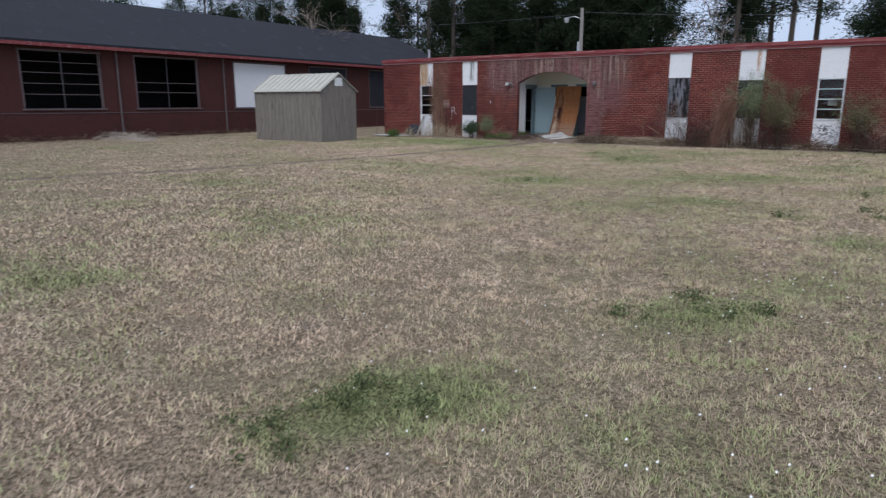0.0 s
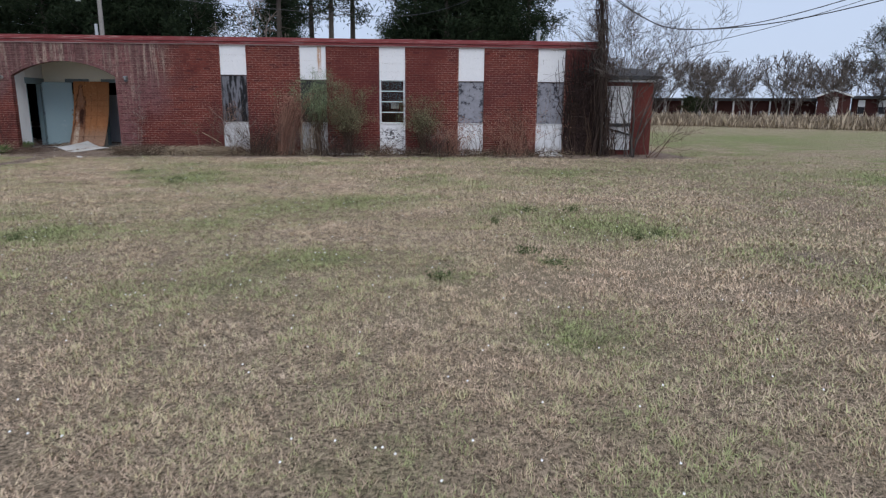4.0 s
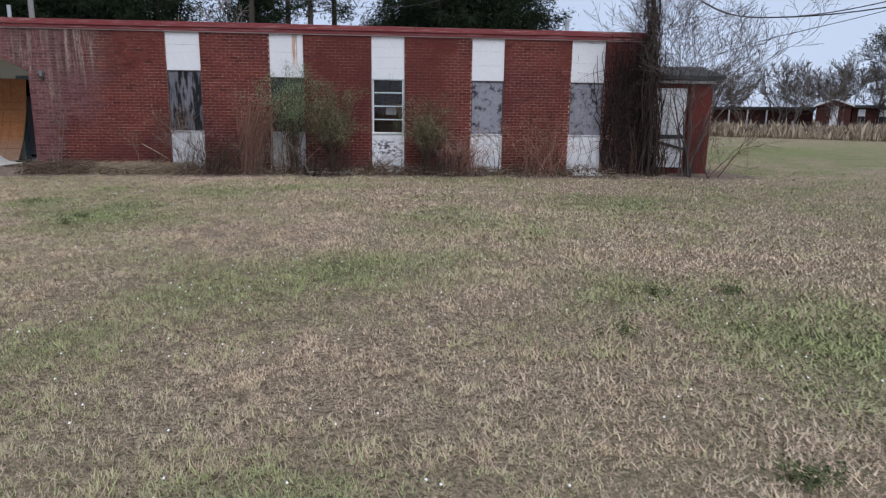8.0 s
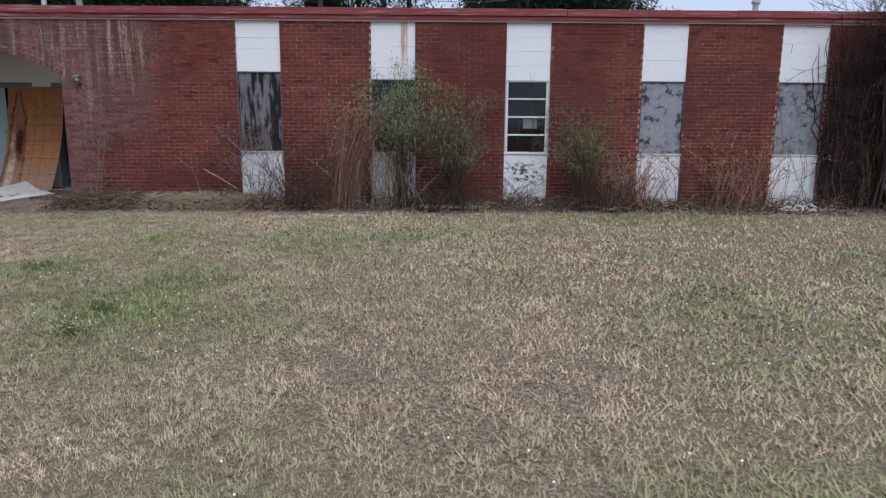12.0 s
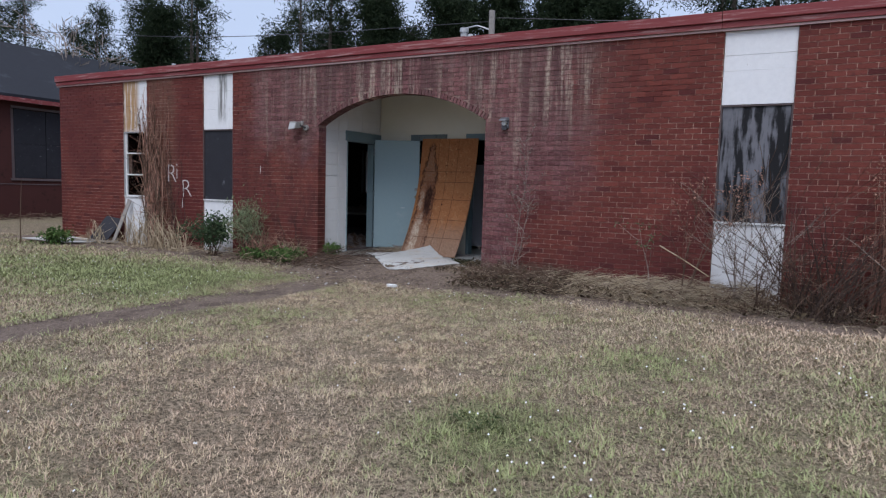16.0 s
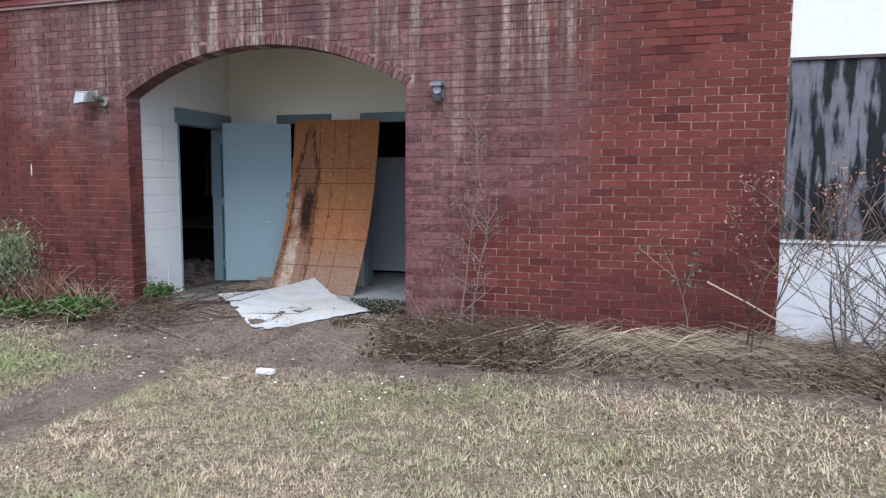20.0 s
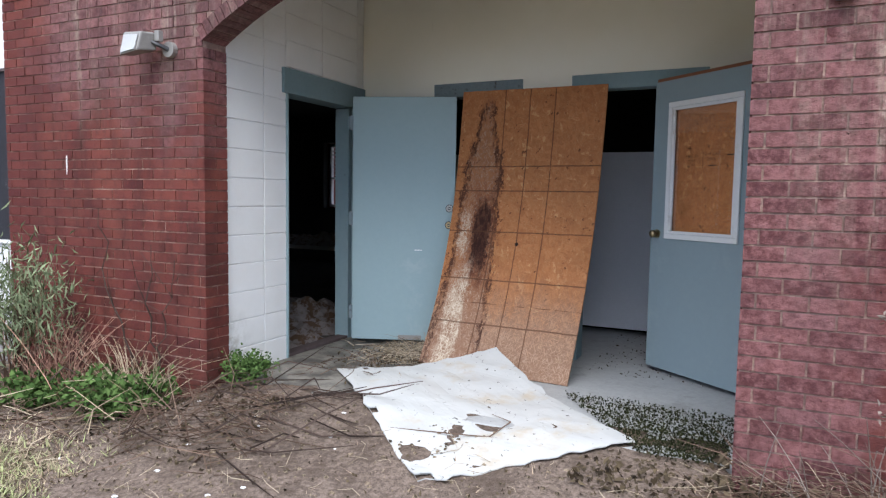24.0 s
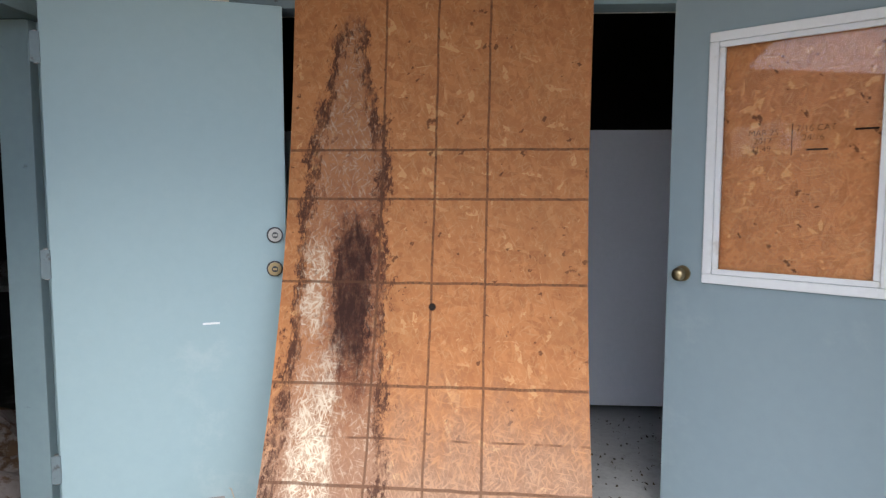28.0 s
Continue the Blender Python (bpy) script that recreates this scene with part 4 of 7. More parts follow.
cuts = [X0 - 0.05, -7.4, -3.9, -0.35, 3.2, 6.05, 9.3, 12.4, X1 + 0.03]
for a, b in zip(cuts, cuts[1:]):
    w = rng.uniform(-0.006, 0.006)
    part("fascia_board", Shape().box(a, b - 0.005, -0.075 + w, 0.02, 3.51 + w, 3.635 + w), FASCIA, fascia, bevel=0.006)
    part("lower_board", Shape().box(a, b - 0.004, -0.045 + w, 0.02, 3.432, 3.506 + w), FASCIA, fascia, bevel=0.004)
    part("drip_edge", Shape().box(a, b - 0.004, -0.028, 0.02, 3.402, 3.43), DRIP, fascia, "faded pinkish white strip")
side = thing("trim_side_fascia", "red painted fascia turning the building's corner", "fascia", kind="structure")
part("fascia_board", Shape().box(X0 - 0.075, X0 + 0.02, 0.025, BACK, 3.51, 3.635), FASCIA, side)
part("lower_board", Shape().box(X0 - 0.045, X0 + 0.02, 0.025, BACK, 3.432, 3.506), FASCIA, side)

# ---- porch: floor, ceiling, block side walls, plastered back wall ----
fixed("floor_porch", Shape().box(AX0 - 0.06, AX1 + 0.06, 0.20, 3.35, -0.2, FLOOR), PORCH_FLOOR, "worn grey concrete porch floor, muddy along one side", bevel=0.01)
CEIL = 3.29
HOLE = (-3.0, -1.75, 1.35)
overhead = Shape().box(AX0 - 0.05, HOLE[0], 0.207, PORCH_Y + 0.2, CEIL, CEIL + 0.015).box(HOLE[1], AX1 + 0.05, 0.207, PORCH_Y + 0.2, CEIL, CEIL + 0.015).box(HOLE[0], HOLE[1], 0.207, HOLE[2], CEIL, CEIL + 0.015)
fixed("ceiling_porch", overhead, PLASTER, "pale porch ceiling with a torn hole at the back")
joists = thing("ceiling_joists", "dark roof joists showing through the torn porch ceiling", "joists", kind="structure")
part("decking", Shape().box(AX0 - 0.05, AX1 + 0.05, 0.207, PORCH_Y + 0.2, CEIL + 0.105, CEIL + 0.125), DARK_WOOD, joists)
for k in range(8):
    x = AX0 + 0.1 + k * 0.42
    part("joist", Shape().box(x, x + 0.045, 0.21, PORCH_Y + 0.19, CEIL + 0.02, CEIL + 0.10), DARK_WOOD, joists)
for x, y in ((-2.9, 1.5), (-2.2, 1.62), (-1.95, 1.4)):
    part("torn_scrap", Shape().solid([(x, y, CEIL - 0.02), (x + 0.3, y + 0.05, CEIL - 0.05), (x + 0.26, y + 0.24, CEIL - 0.03), (x - 0.03, y + 0.2, CEIL)], [(x, y, CEIL - 0.008), (x + 0.3, y + 0.05, CEIL - 0.038), (x + 0.26, y + 0.24, CEIL - 0.018), (x - 0.03, y + 0.2, CEIL + 0.012)]), DARK_WOOD, joists)
LX, LD0, LD1, HEAD = -3.22, 0.87, 1.84, 2.25
left = Shape().box(LX - 0.15, LX - 0.008, 0.207, LD0, -0.2, CEIL).box(LX - 0.15, LX - 0.008, LD1, PORCH_Y + 0.2, -0.2, CEIL).box(LX - 0.15, LX - 0.008, LD0, LD1, HEAD, CEIL)
leftwall = fixed("wall_porch_left", left, WHITE_TRIM, "white painted concrete block side wall of the porch")
def blocks(parent, x, sign, joints, rows, mat):
    for z0, z1 in rows:
        for a, b in zip(joints, joints[1:]):
            part("block", Shape().box(min(x, x + sign * 0.03), max(x, x + sign * 0.03), a + 0.003, b - 0.003, z0 + 0.003, z1 - 0.003), mat, parent, bevel=0.004)
rows = [(FLOOR - 0.02 + 0.2 * k, min(FLOOR - 0.02 + 0.2 * (k + 1), CEIL)) for k in range(16)]
blocks(leftwall, LX, -1, (0.21, 0.62, LD0), rows, BLOCK)
blocks(leftwall, LX, -1, (LD0, 1.33, LD1), [(HEAD + 0.15, 2.6), (2.6, 2.8), (2.8, 3.0), (3.0, CEIL)], BLOCK)
blocks(leftwall, LX, -1, (LD1, PORCH_Y), rows, BLOCK)
RX, RD0, RD1 = 0.04, 0.48, 1.36
right = Shape().box(RX + 0.008, RX + 0.15, 0.207, RD0, -0.2, CEIL).box(RX + 0.008, RX + 0.15, RD1, PORCH_Y + 0.2, -0.2, CEIL).box(RX + 0.008, RX + 0.15, RD0, RD1, HEAD, CEIL)
rightwall = fixed("wall_porch_right", right, WHITE_TRIM, "white painted concrete block side wall of the porch")
blocks(rightwall, RX, 1, (0.21, RD0), rows, BLOCK)
blocks(rightwall, RX, 1, (RD1, PORCH_Y), rows, BLOCK)
B1, B2 = (-2.43, -1.77), (-1.24, -0.38)
outline = [(LX, FLOOR - 0.1)] + [q for a, b in (B1, B2) for q in ((a, FLOOR - 0.1), (a, 2.28), (b, 2.28), (b, FLOOR - 0.1))] + [(RX, FLOOR - 0.1), (RX, CEIL), (LX, CEIL)]
bw = Shape().solid([(x, PORCH_Y, z) for x, z in outline], [(x, PORCH_Y + 0.15, z) for x, z in outline])
fixed("wall_porch_back", bw, PLASTER, "stained cream plaster back wall of the porch")
fixed("wall_hall_half", Shape().box(-3.2, 0.2, 3.16, 3.26, FLOOR + 0.05, 1.885), HALF_WALL, "scuffed grey white half-height wall behind the porch")
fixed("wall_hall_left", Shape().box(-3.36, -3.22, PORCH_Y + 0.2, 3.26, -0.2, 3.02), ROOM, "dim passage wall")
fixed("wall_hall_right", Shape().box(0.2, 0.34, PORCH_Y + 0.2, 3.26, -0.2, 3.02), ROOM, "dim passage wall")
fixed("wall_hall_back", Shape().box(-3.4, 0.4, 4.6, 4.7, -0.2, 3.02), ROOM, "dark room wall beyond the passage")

# ---- door frames and headers ----
def frame_side(name, x, y0, y1, inner, label):
    f = thing(name, label, "door frame", kind="structure")
    s = 1 if inner > 0 else -1
    def jamb(key, a, b, z0, z1, depth=0.16, proud=0.012):
        xa, xb = x + s * proud, x - s * depth
        part(key, Shape().box(min(xa, xb), max(xa, xb), a, b, z0, z1), FRAME_BLUE if key == "header" or s < 0 else JAMB_BLUE, f, bevel=0.004)
    jamb("front_jamb", y0 - 0.004, y0 + 0.018, FLOOR - 0.03, HEAD - 0.05)
    jamb("rear_jamb", y1 - 0.10, y1 - 0.05, FLOOR - 0.03, HEAD - 0.05, proud=-0.02)
    jamb("stop", y1 - 0.046, y1 + (0.06 if s > 0 else 0.012), FLOOR - 0.03, HEAD - 0.05, proud=0.02)
    jamb("header", y0 - 0.05, y1 + 0.10, HEAD - 0.046, HEAD + 0.14, proud=0.025)
    part("threshold", Shape().box(min(x - s * 0.02, x - s * 0.13), max(x - s * 0.02, x - s * 0.13), y0 + 0.02, y1 - 0.104, FLOOR - 0.02, FLOOR + 0.018), DARK_WOOD, f)
    return f
frame_side("door_frame_left", LX, LD0, LD1, 1, "chipped blue steel door frame in the block wall")
frame_side("door_frame_right", RX, RD0, RD1, -1, "chipped blue steel door frame in the block wall")
for (a, b), lab in ((B1, "short blue painted lintel over a back doorway"), (B2, "blue painted lintel over a back doorway")):
    f = thing("door_frame_back", lab, "door frame", kind="structure")
    part("header", Shape().box(a - 0.07, b + 0.06, PORCH_Y - 0.012, PORCH_Y + 0.12, 2.275, 2.39), HINGE if a < -2 else FRAME_BLUE, f, bevel=0.004)
    part("jamb", Shape().box(a - 0.02, a + 0.03, PORCH_Y - 0.01, PORCH_Y + 0.16, FLOOR, 2.27), FRAME_BLUE, f)
    part("jamb", Shape().box(b - 0.03, b + 0.02, PORCH_Y - 0.01, PORCH_Y + 0.16, FLOOR, 2.27), FRAME_BLUE, f)

# ---- window bays of the front wall ----
def panel(x0, x1, z0, z1, seams, label):
    """A white painted infill of stacked boards."""
    t = thing("infill_panel", label, "wall panel", group="white panels in the window bays")
    part("backing", Shape().box(x0, x1, 0.055, 0.09, z0, z1), GREY_WOOD, t)
    zs = [z0] + sorted(seams) + [z1]
    for a, b in zip(zs, zs[1:]):
        w = rng.uniform(0, 0.004)
        part("board", Shape().box(x0 + 0.006, x1 - 0.006, 0.026 + w, 0.052, a + 0.0012, b - 0.0012), SIDING, t, bevel=0.0015)
    return t

def stops(x0, x1, z0, z1, mat):
    s = thing("window_trim", "thin painted stops round the bay opening", "trim", kind="structure")
    part("stop", Shape().box(x0, x0 + 0.022, 0.012, 0.10, z0, z1), mat, s)
    part("stop", Shape().box(x1 - 0.022, x1, 0.012, 0.10, z0, z1), mat, s)
    part("sill", Shape().box(x0, x1, 0.004, 0.11, z0 - 0.026, z0 - 0.002), WHITE_TRIM, s)
    part("head", Shape().box(x0 + 0.024, x1 - 0.024, 0.012, 0.10, z1 - 0.02, z1), mat, s)

def sashes(name, x0, x1, z0, z1, bars, panes, muntin=False):
    """A steel window of stacked lights, some of them broken out."""
    w = thing(name, "rusty steel window with some panes broken out", "window", kind="structure")
    part("frame_left", Shape().box(x0 + 0.026, x0 + 0.06, 0.03, 0.08, z0, z1), WHITE_TRIM, w, bevel=0.003)
    part("frame_right", Shape().box(x1 - 0.06, x1 - 0.026, 0.03, 0.08, z0, z1), WHITE_TRIM, w, bevel=0.003)
    for k in range(bars + 1):
        z = z0 + (z1 - z0) * k / bars
        part("bar", Shape().box(x0 + 0.064, x1 - 0.064, 0.022, 0.085, max(z - 0.014, z0), min(z + 0.014, z1 - 0.022)), WHITE_TRIM, w, bevel=0.003)
    for k in panes:
        a, b = z0 + (z1 - z0) * k / bars + 0.016, z0 + (z1 - z0) * (k + 1) / bars - 0.016
        g = part("pane", Shape().box(x0 + 0.064, x1 - 0.064, 0.050, 0.054, a, b), GLASS, w)
        g.visible_shadow = False
    if muntin:
        for k in range(bars):
            a, b = z0 + (z1 - z0) * k / bars + 0.016, z0 + (z1 - z0) * (k + 1) / bars - 0.016
            for q in (0.33, 0.66):
                x = x0 + (x1 - x0) * q
                part("muntin", Shape().box(x - 0.005, x + 0.005, 0.056, 0.075, a, b), DARK_METAL, w)
    return w

for i, (a, b) in enumerate(BAYS):
    split = 2.50 if i == 2 else 2.375
    low = 1.05
    panel(a, b, split + 0.004, 3.40, [split + (3.4 - split) * k / 4.3 for k in ((1.1, 2.2, 3.2), (1.6, 3.0), (2.0, 2.9), (0.9, 2.5))[i % 4]], "white painted infill panel with rust runs" if i == 3 else "white painted infill panel peeling under the eave")
    panel(a, b, 0.03, low - 0.03, [0.42, 0.74], "white painted lower panel with black scuffs and bare twigs before it")
    stops(a, b, low, split, ALU if i in (0, 4) else DARK_WOOD)
    if i == 0:
        sashes("window_1", a, b, low, split, 3, (0, 2))
    elif i == 4:
        w5 = sashes("window_5", a, b, low, split, 4, (0, 1, 2, 3), True)
        part("paper", Shape().box(a + 0.36, a + 0.62, 0.095, 0.097, 1.50, 1.68), GREY_WOOD, w5, "torn grey paper")
    else:
        mat = {1: CHAR_C, 2: CHAR_A, 3: CHAR_C, 5: CHAR_B, 6: CHAR_B}[i]
        lab = {1: "dark weathered plywood board over a window", 2: "blackened plywood board with a bold grain", 3: "dark plywood board half hidden by a bush", 5: "blotched grey plywood board over a window", 6: "blotched grey plywood board with creepers across"}[i]
        single("window_board", Shape().box(a + 0.026, b - 0.026, 0.035, 0.05, low + 0.004, split - 0.024), mat, lab, "plywood board", "boarded windows")

# ---- porch things ----
def unwrap(ob, fn):
    """Lay a map over the mesh from its own coordinates."""
    me = ob.data
    layer = me.uv_layers.new(name="UVMap")
    for loop in me.loops:
        layer.data[loop.index].uv = fn(me.vertices[loop.vertex_index].co)
    return ob


def letters(text, size, mat, parent, m, name="lettering", label=""):
    cu = bpy.data.curves.new(name, "FONT")
    cu.body, cu.size, cu.extrude = text, size, 0.0006
    cu.offset = -0.022 * size
    tmp = bpy.data.objects.new(name, cu)
    scene.collection.objects.link(tmp)
    me = bpy.data.meshes.new_from_object(tmp.evaluated_get(bpy.context.evaluated_depsgraph_get()))
    bpy.data.objects.remove(tmp)
    me.materials.clear()
    me.materials.append(mat)
    ob = new(name, me)
    ob.parent, ob.matrix_local = parent, m
    return tagged(ob, label) if label else ob


def hinge(parent, x, y, z):
    h = part("hinge", Shape().box(x - 0.016, x + 0.016, y - 0.003, y + 0.003, z - 0.055, z + 0.055), HINGE, parent)
    pin = Shape()
    disc(pin, (x, y + 0.008, z), "z", 0.008, 0.12, 8)
    part("pin", pin, STEEL, h)


def lathe_knob(parent, x, y, z, mat, name, out):
    """A round rose with a turned knob."""
    s = Shape()
    disc(s, (x, y + out * 0.004, z), "y", 0.033, 0.008, 20)
    k = part(name, s, DARK_METAL, parent, "round metal lock")
    t = Shape()
    disc(t, (x, y + out * 0.012, z), "y", 0.027, 0.012, 20)
    part("cylinder", t, mat, k)
    r = Shape()
    disc(r, (x, y + out * 0.020, z), "y", 0.013, 0.006, 14)
    part("core", r, DARK_METAL, k)
    u = Shape().box(x - 0.009, x + 0.009, min(y + out * 0.0232, y + out * 0.027), max(y + out * 0.0232, y + out * 0.027), z - 0.004, z + 0.004)
    part("key_slot", u, mat, k)


def plain_door():
    d = thing("blue_door", "pale blue flush door standing open, scuffed and unlocked", "door", place=(-3.072, 1.553, 0), turn=(0, 0, 21.0))
    slab = part("slab", Shape().box(0, 0.872, 0, 0.045, 0.215, 2.268), BLUE, d, bevel=0.004)
    part("scuff", Shape().box(0.535, 0.60, -0.0012, 0.0006, 0.985, 0.993), WHITE_TRIM, slab, "white scrape")
    part("kick_damage", Shape().box(0.40, 0.60, -0.0014, 0.0006, 0.222, 0.258), GREY_WOOD, slab, "splintered bare wood")
    lathe_knob(d, 0.825, 0, 1.345, STEEL, "deadbolt", -1)
    lathe_knob(d, 0.822, 0, 1.205, BRASS, "lock_rose", -1)
    for z in (0.45, 1.25, 2.05):
        hinge(d, -0.012, -0.004, z)
    part("latch_plate", Shape().box(0.8715, 0.874, 0.010, 0.034, 1.10, 1.40), STEEL, d)


plain_door()


def glazed_door():
    d = thing("glazed_door", "slate blue door standing open, its window boarded with strand board", "door", place=(0.02, 1.38, 0), turn=(0, 0, 141.8))
    s = Shape()
    W0, W1, Z0, Z1 = 0.15, 0.705, 1.205, 2.095
    s.box(0, W0, -0.045, 0, 0.205, 2.295).box(W1, 0.89, -0.045, 0, 0.205, 2.295).box(W0, W1, -0.045, 0, 0.205, Z0).box(W0, W1, -0.045, 0, Z1, 2.295)
    part("slab", s, BLUE_DARK, d)
    trim = part("window_frame", Shape().box(W0 - 0.04, W1 + 0.04, 0.002, 0.016, Z0 - 0.04, Z0 - 0.004), WHITE_TRIM, d, "white moulded window frame", bevel=0.004)
    part("rail", Shape().box(W0 - 0.04, W1 + 0.04, 0.002, 0.016, Z1 + 0.004, Z1 + 0.04), WHITE_TRIM, trim, bevel=0.004)
    part("stile", Shape().box(W0 - 0.04, W0 - 0.004, 0.002, 0.016, Z0 - 0.003, Z1 + 0.003), WHITE_TRIM, trim, bevel=0.004)
    part("stile", Shape().box(W1 + 0.004, W1 + 0.04, 0.002, 0.016, Z0 - 0.003, Z1 + 0.003), WHITE_TRIM, trim, bevel=0.004)
    for a, b, c, e in ((W0 - 0.003, W1 + 0.003, Z0 - 0.003, Z0 + 0.018), (W0 - 0.003, W1 + 0.003, Z1 - 0.018, Z1 + 0.003), (W0 - 0.003, W0 + 0.018, Z0 + 0.019, Z1 - 0.019), (W1 - 0.018, W1 + 0.003, Z0 + 0.019, Z1 - 0.019)):
        part("bead", Shape().box(a, b, -0.006, 0.010, c, e), WHITE_TRIM, trim, bevel=0.003)
    board = part("board", Shape().box(W0 + 0.002, W1 - 0.002, -0.034, -0.022, Z0 + 0.002, Z1 - 0.002), OSB_PLAIN, d, "strand board behind the glass")
    unwrap(board, lambda c: (c.x, c.z))
    pane = part("pane", Shape().box(W0 + 0.004, W1 - 0.004, -0.014, -0.010, Z0 + 0.004, Z1 - 0.004), GLASS, d, "clear glass pane")
    pane.visible_shadow = False
    for text, x, z in (("MAR 25", 0.60, 1.735), ("2017", 0.58, 1.705), ("21:49", 0.59, 1.675), ("7/16 CAT", 0.435, 1.745), ("24/16", 0.415, 1.712)):
        letters(text, 0.032, INK, board, Matrix.Translation((x, -0.0212, z)) @ pose(0, 0, 0, 90, 0, 180), label="faded black stamp")
    for x, z in ((0.40, 1.675), (0.25, 1.74)):
        part("stamp_bar", Shape().box(x - 0.07, x, -0.0219, -0.0212, z, z + 0.007), INK, board)
    part("lettering_rule", Shape().box(0.447, 0.450, -0.0219, -0.0212, 1.66, 1.775), INK, board)
    rose = Shape()
    disc(rose, (0.825, 0.004, 1.195), "y", 0.032, 0.008, 18)
    k = part("knob", rose, BRASS, d, "tarnished brass knob")
    ball = Shape()
    ball.tube([(0.825, 0.008 + t, 1.195) for t in (0, 0.018, 0.024, 0.034, 0.048, 0.056)], [0.011, 0.011, 0.022, 0.028, 0.025, 0.012], 14)
    part("grip", ball, BRASS, k, smooth=True)
    for z in (0.45, 1.22, 2.02):
        hinge(d, -0.014, 0.006, z)
    # black strip added where the open hinge gap holds only shade
    part("gap_shade_strip", Shape().box(-0.030, -0.001, -0.044, 0.001, 0.205, 2.295), GAP_BLACK, d, "black strip standing for the shaded gap beside the hinges")
    part("top_strip", Shape().box(0.02, 0.89, -0.04, -0.004, 2.296, 2.318), worn("raw_brown_wood", (0.16, 0.06, 0.03), (0.26, 0.11, 0.06)), d, "raw brown wood strip")


glazed_door()


def bent_board():
    """A strand board sheet leaning on the back wall, its foot bent towards the lawn."""
    nu, nv = 14, 44
    s = Shape()
    for layer in (0, 1):
        for j in range(nv + 1):
            q = j / nv
            z = 2.31 - (2.31 - 0.176) * q
            for i in range(nu + 1):
                u = i / nu
                top = 1.905 - 0.05 * u
                foot = 1.225 - 0.07 * u
                k = 0.25 * q + 0.75 * q ** 2.6
                y = top + (foot - top) * k
                slope = (foot - top) * (0.25 + 1.95 * q ** 1.6) / 2.13
                x = -2.215 + 1.20 * u - 0.035 * q * (1 - 0.15 * u) - 0.03 * u * q
                zz = z - 0.012 * u * (1 - q)
                s.v.append((x, y + layer * 0.012, zz + layer * 0.012 * slope))
    w = nu + 1
    k = w * (nv + 1)
    for j in range(nv):
        for i in range(nu):
            a = j * w + i
            s.f.append((a, a + w, a + w + 1, a + 1))
            s.f.append((k + a, k + a + 1, k + a + w + 1, k + a + w))
    for j in range(nv):
        for i in (0, nu):
            a = j * w + i
            s.f.append((a, k + a, k + a + w, a + w) if i == 0 else (a, a + w, k + a + w, k + a))
    for i in range(nu):
        for j in (0, nv):
            a = j * w + i
            s.f.append((a, a + 1, k + a + 1, k + a) if j == 0 else (a, k + a, k + a + 1, a + 1))
    ob = single("strand_board_sheet", s, OSB, "bent water-stained strand board sheet leaning against the porch wall", "board", smooth=False)
    unwrap(ob, lambda c: (c.x + 2.215 + 0.035 * (2.31 - c.z) / 2.13, c.z))
    return ob


bent_board()


def white_sheet():
    """A grubby white panel lying on the soil, its far corner lifted on the board's foot."""
    n = 26
    A, B, C, D = Vector((-2.66, 0.74, 0.10)), Vector((-1.34, -0.50, 0.075)), Vector((-0.47, 0.26, 0.085)), Vector((-1.64, 1.29, 0.345))
    s = Shape()
    for layer in (0, 1):
        for j in range(n + 1):
            for i in range(n + 1):
                u, v = i / n, j / n
                rag = 0.012 * noise.noise((u * 9, v * 9, 2))
                u2 = u + (0.02 * noise.noise((v * 14, 4, 1)) if i in (0, n) else 0)
                v2 = v + (0.02 * noise.noise((u * 14, 8, 1)) if j in (0, n) else 0)
                p = A * (1 - u2) * (1 - v2) + B * u2 * (1 - v2) + C * u2 * v2 + D * (1 - u2) * v2
                corner = (1 - u2) * v2
                base = max(0.115 + 0.075 * min(1, max(0, (p.y + 0.15) / 0.55)), lie(p.x, p.y) + 0.014)
                p.z = base + 0.16 * max(0, corner - 0.35) ** 1.5 / 0.52 + rag + 0.012 * math.sin(u * 5 + v * 3)
                s.v.append((p.x, p.y, p.z - layer * 0.006))
    w, k = n + 1, (n + 1) ** 2
    for j in range(n):
        for i in range(n):
            a = j * w + i
            if (i, j) in ((n - 1, 0), (n - 1, 1), (n // 2, 0), (0, 4)):
                continue
            s.f += [(a, a + 1, a + w + 1, a + w), (k + a, k + a + w, k + a + w + 1, k + a + 1)]
    for j in range(n):
        for i in (0, n):
            a = j * w + i
            s.f.append((a, a + w, k + a + w, k + a))
    for i in range(n):
        for j in (0, n):
            a = j * w + i
            s.f.append((a, k + a, k + a + 1, a + 1))
    single("white_panel_sheet", s, CARD, "grubby white sheet of panelling fallen on the soil before the porch", "panel")


white_sheet()


def heap(name, cx, cy, z, rx, ry, h, mat, label, seed):
    """A low heap of crumpled sheeting."""
    r = random.Random(seed)
    s, n = Shape(), 40
    for j in range(n + 1):
        for i in range(n + 1):
            x, y = (i / n - 0.5) * 2, (j / n - 0.5) * 2
            fall = max(0, 1 - (x * x + y * y))
            k = fall ** 0.6 * (0.55 + 0.5 * noise.noise((x * 2.2 + seed, y * 2.2, seed)) + 0.75 * abs(noise.noise((x * 4, y * 4 + seed, 1))) + 0.16 * abs(noise.noise((x * 9, y * 9 + seed, 3))))
            s.v.append((cx + x * rx, cy + y * ry, z + h * k))
    for j in range(n):
        for i in range(n):
            a = j * (n + 1) + i
            s.f.append((a, a + 1, a + n + 2, a + n + 1))
    single(name, s, mat, label, "debris")


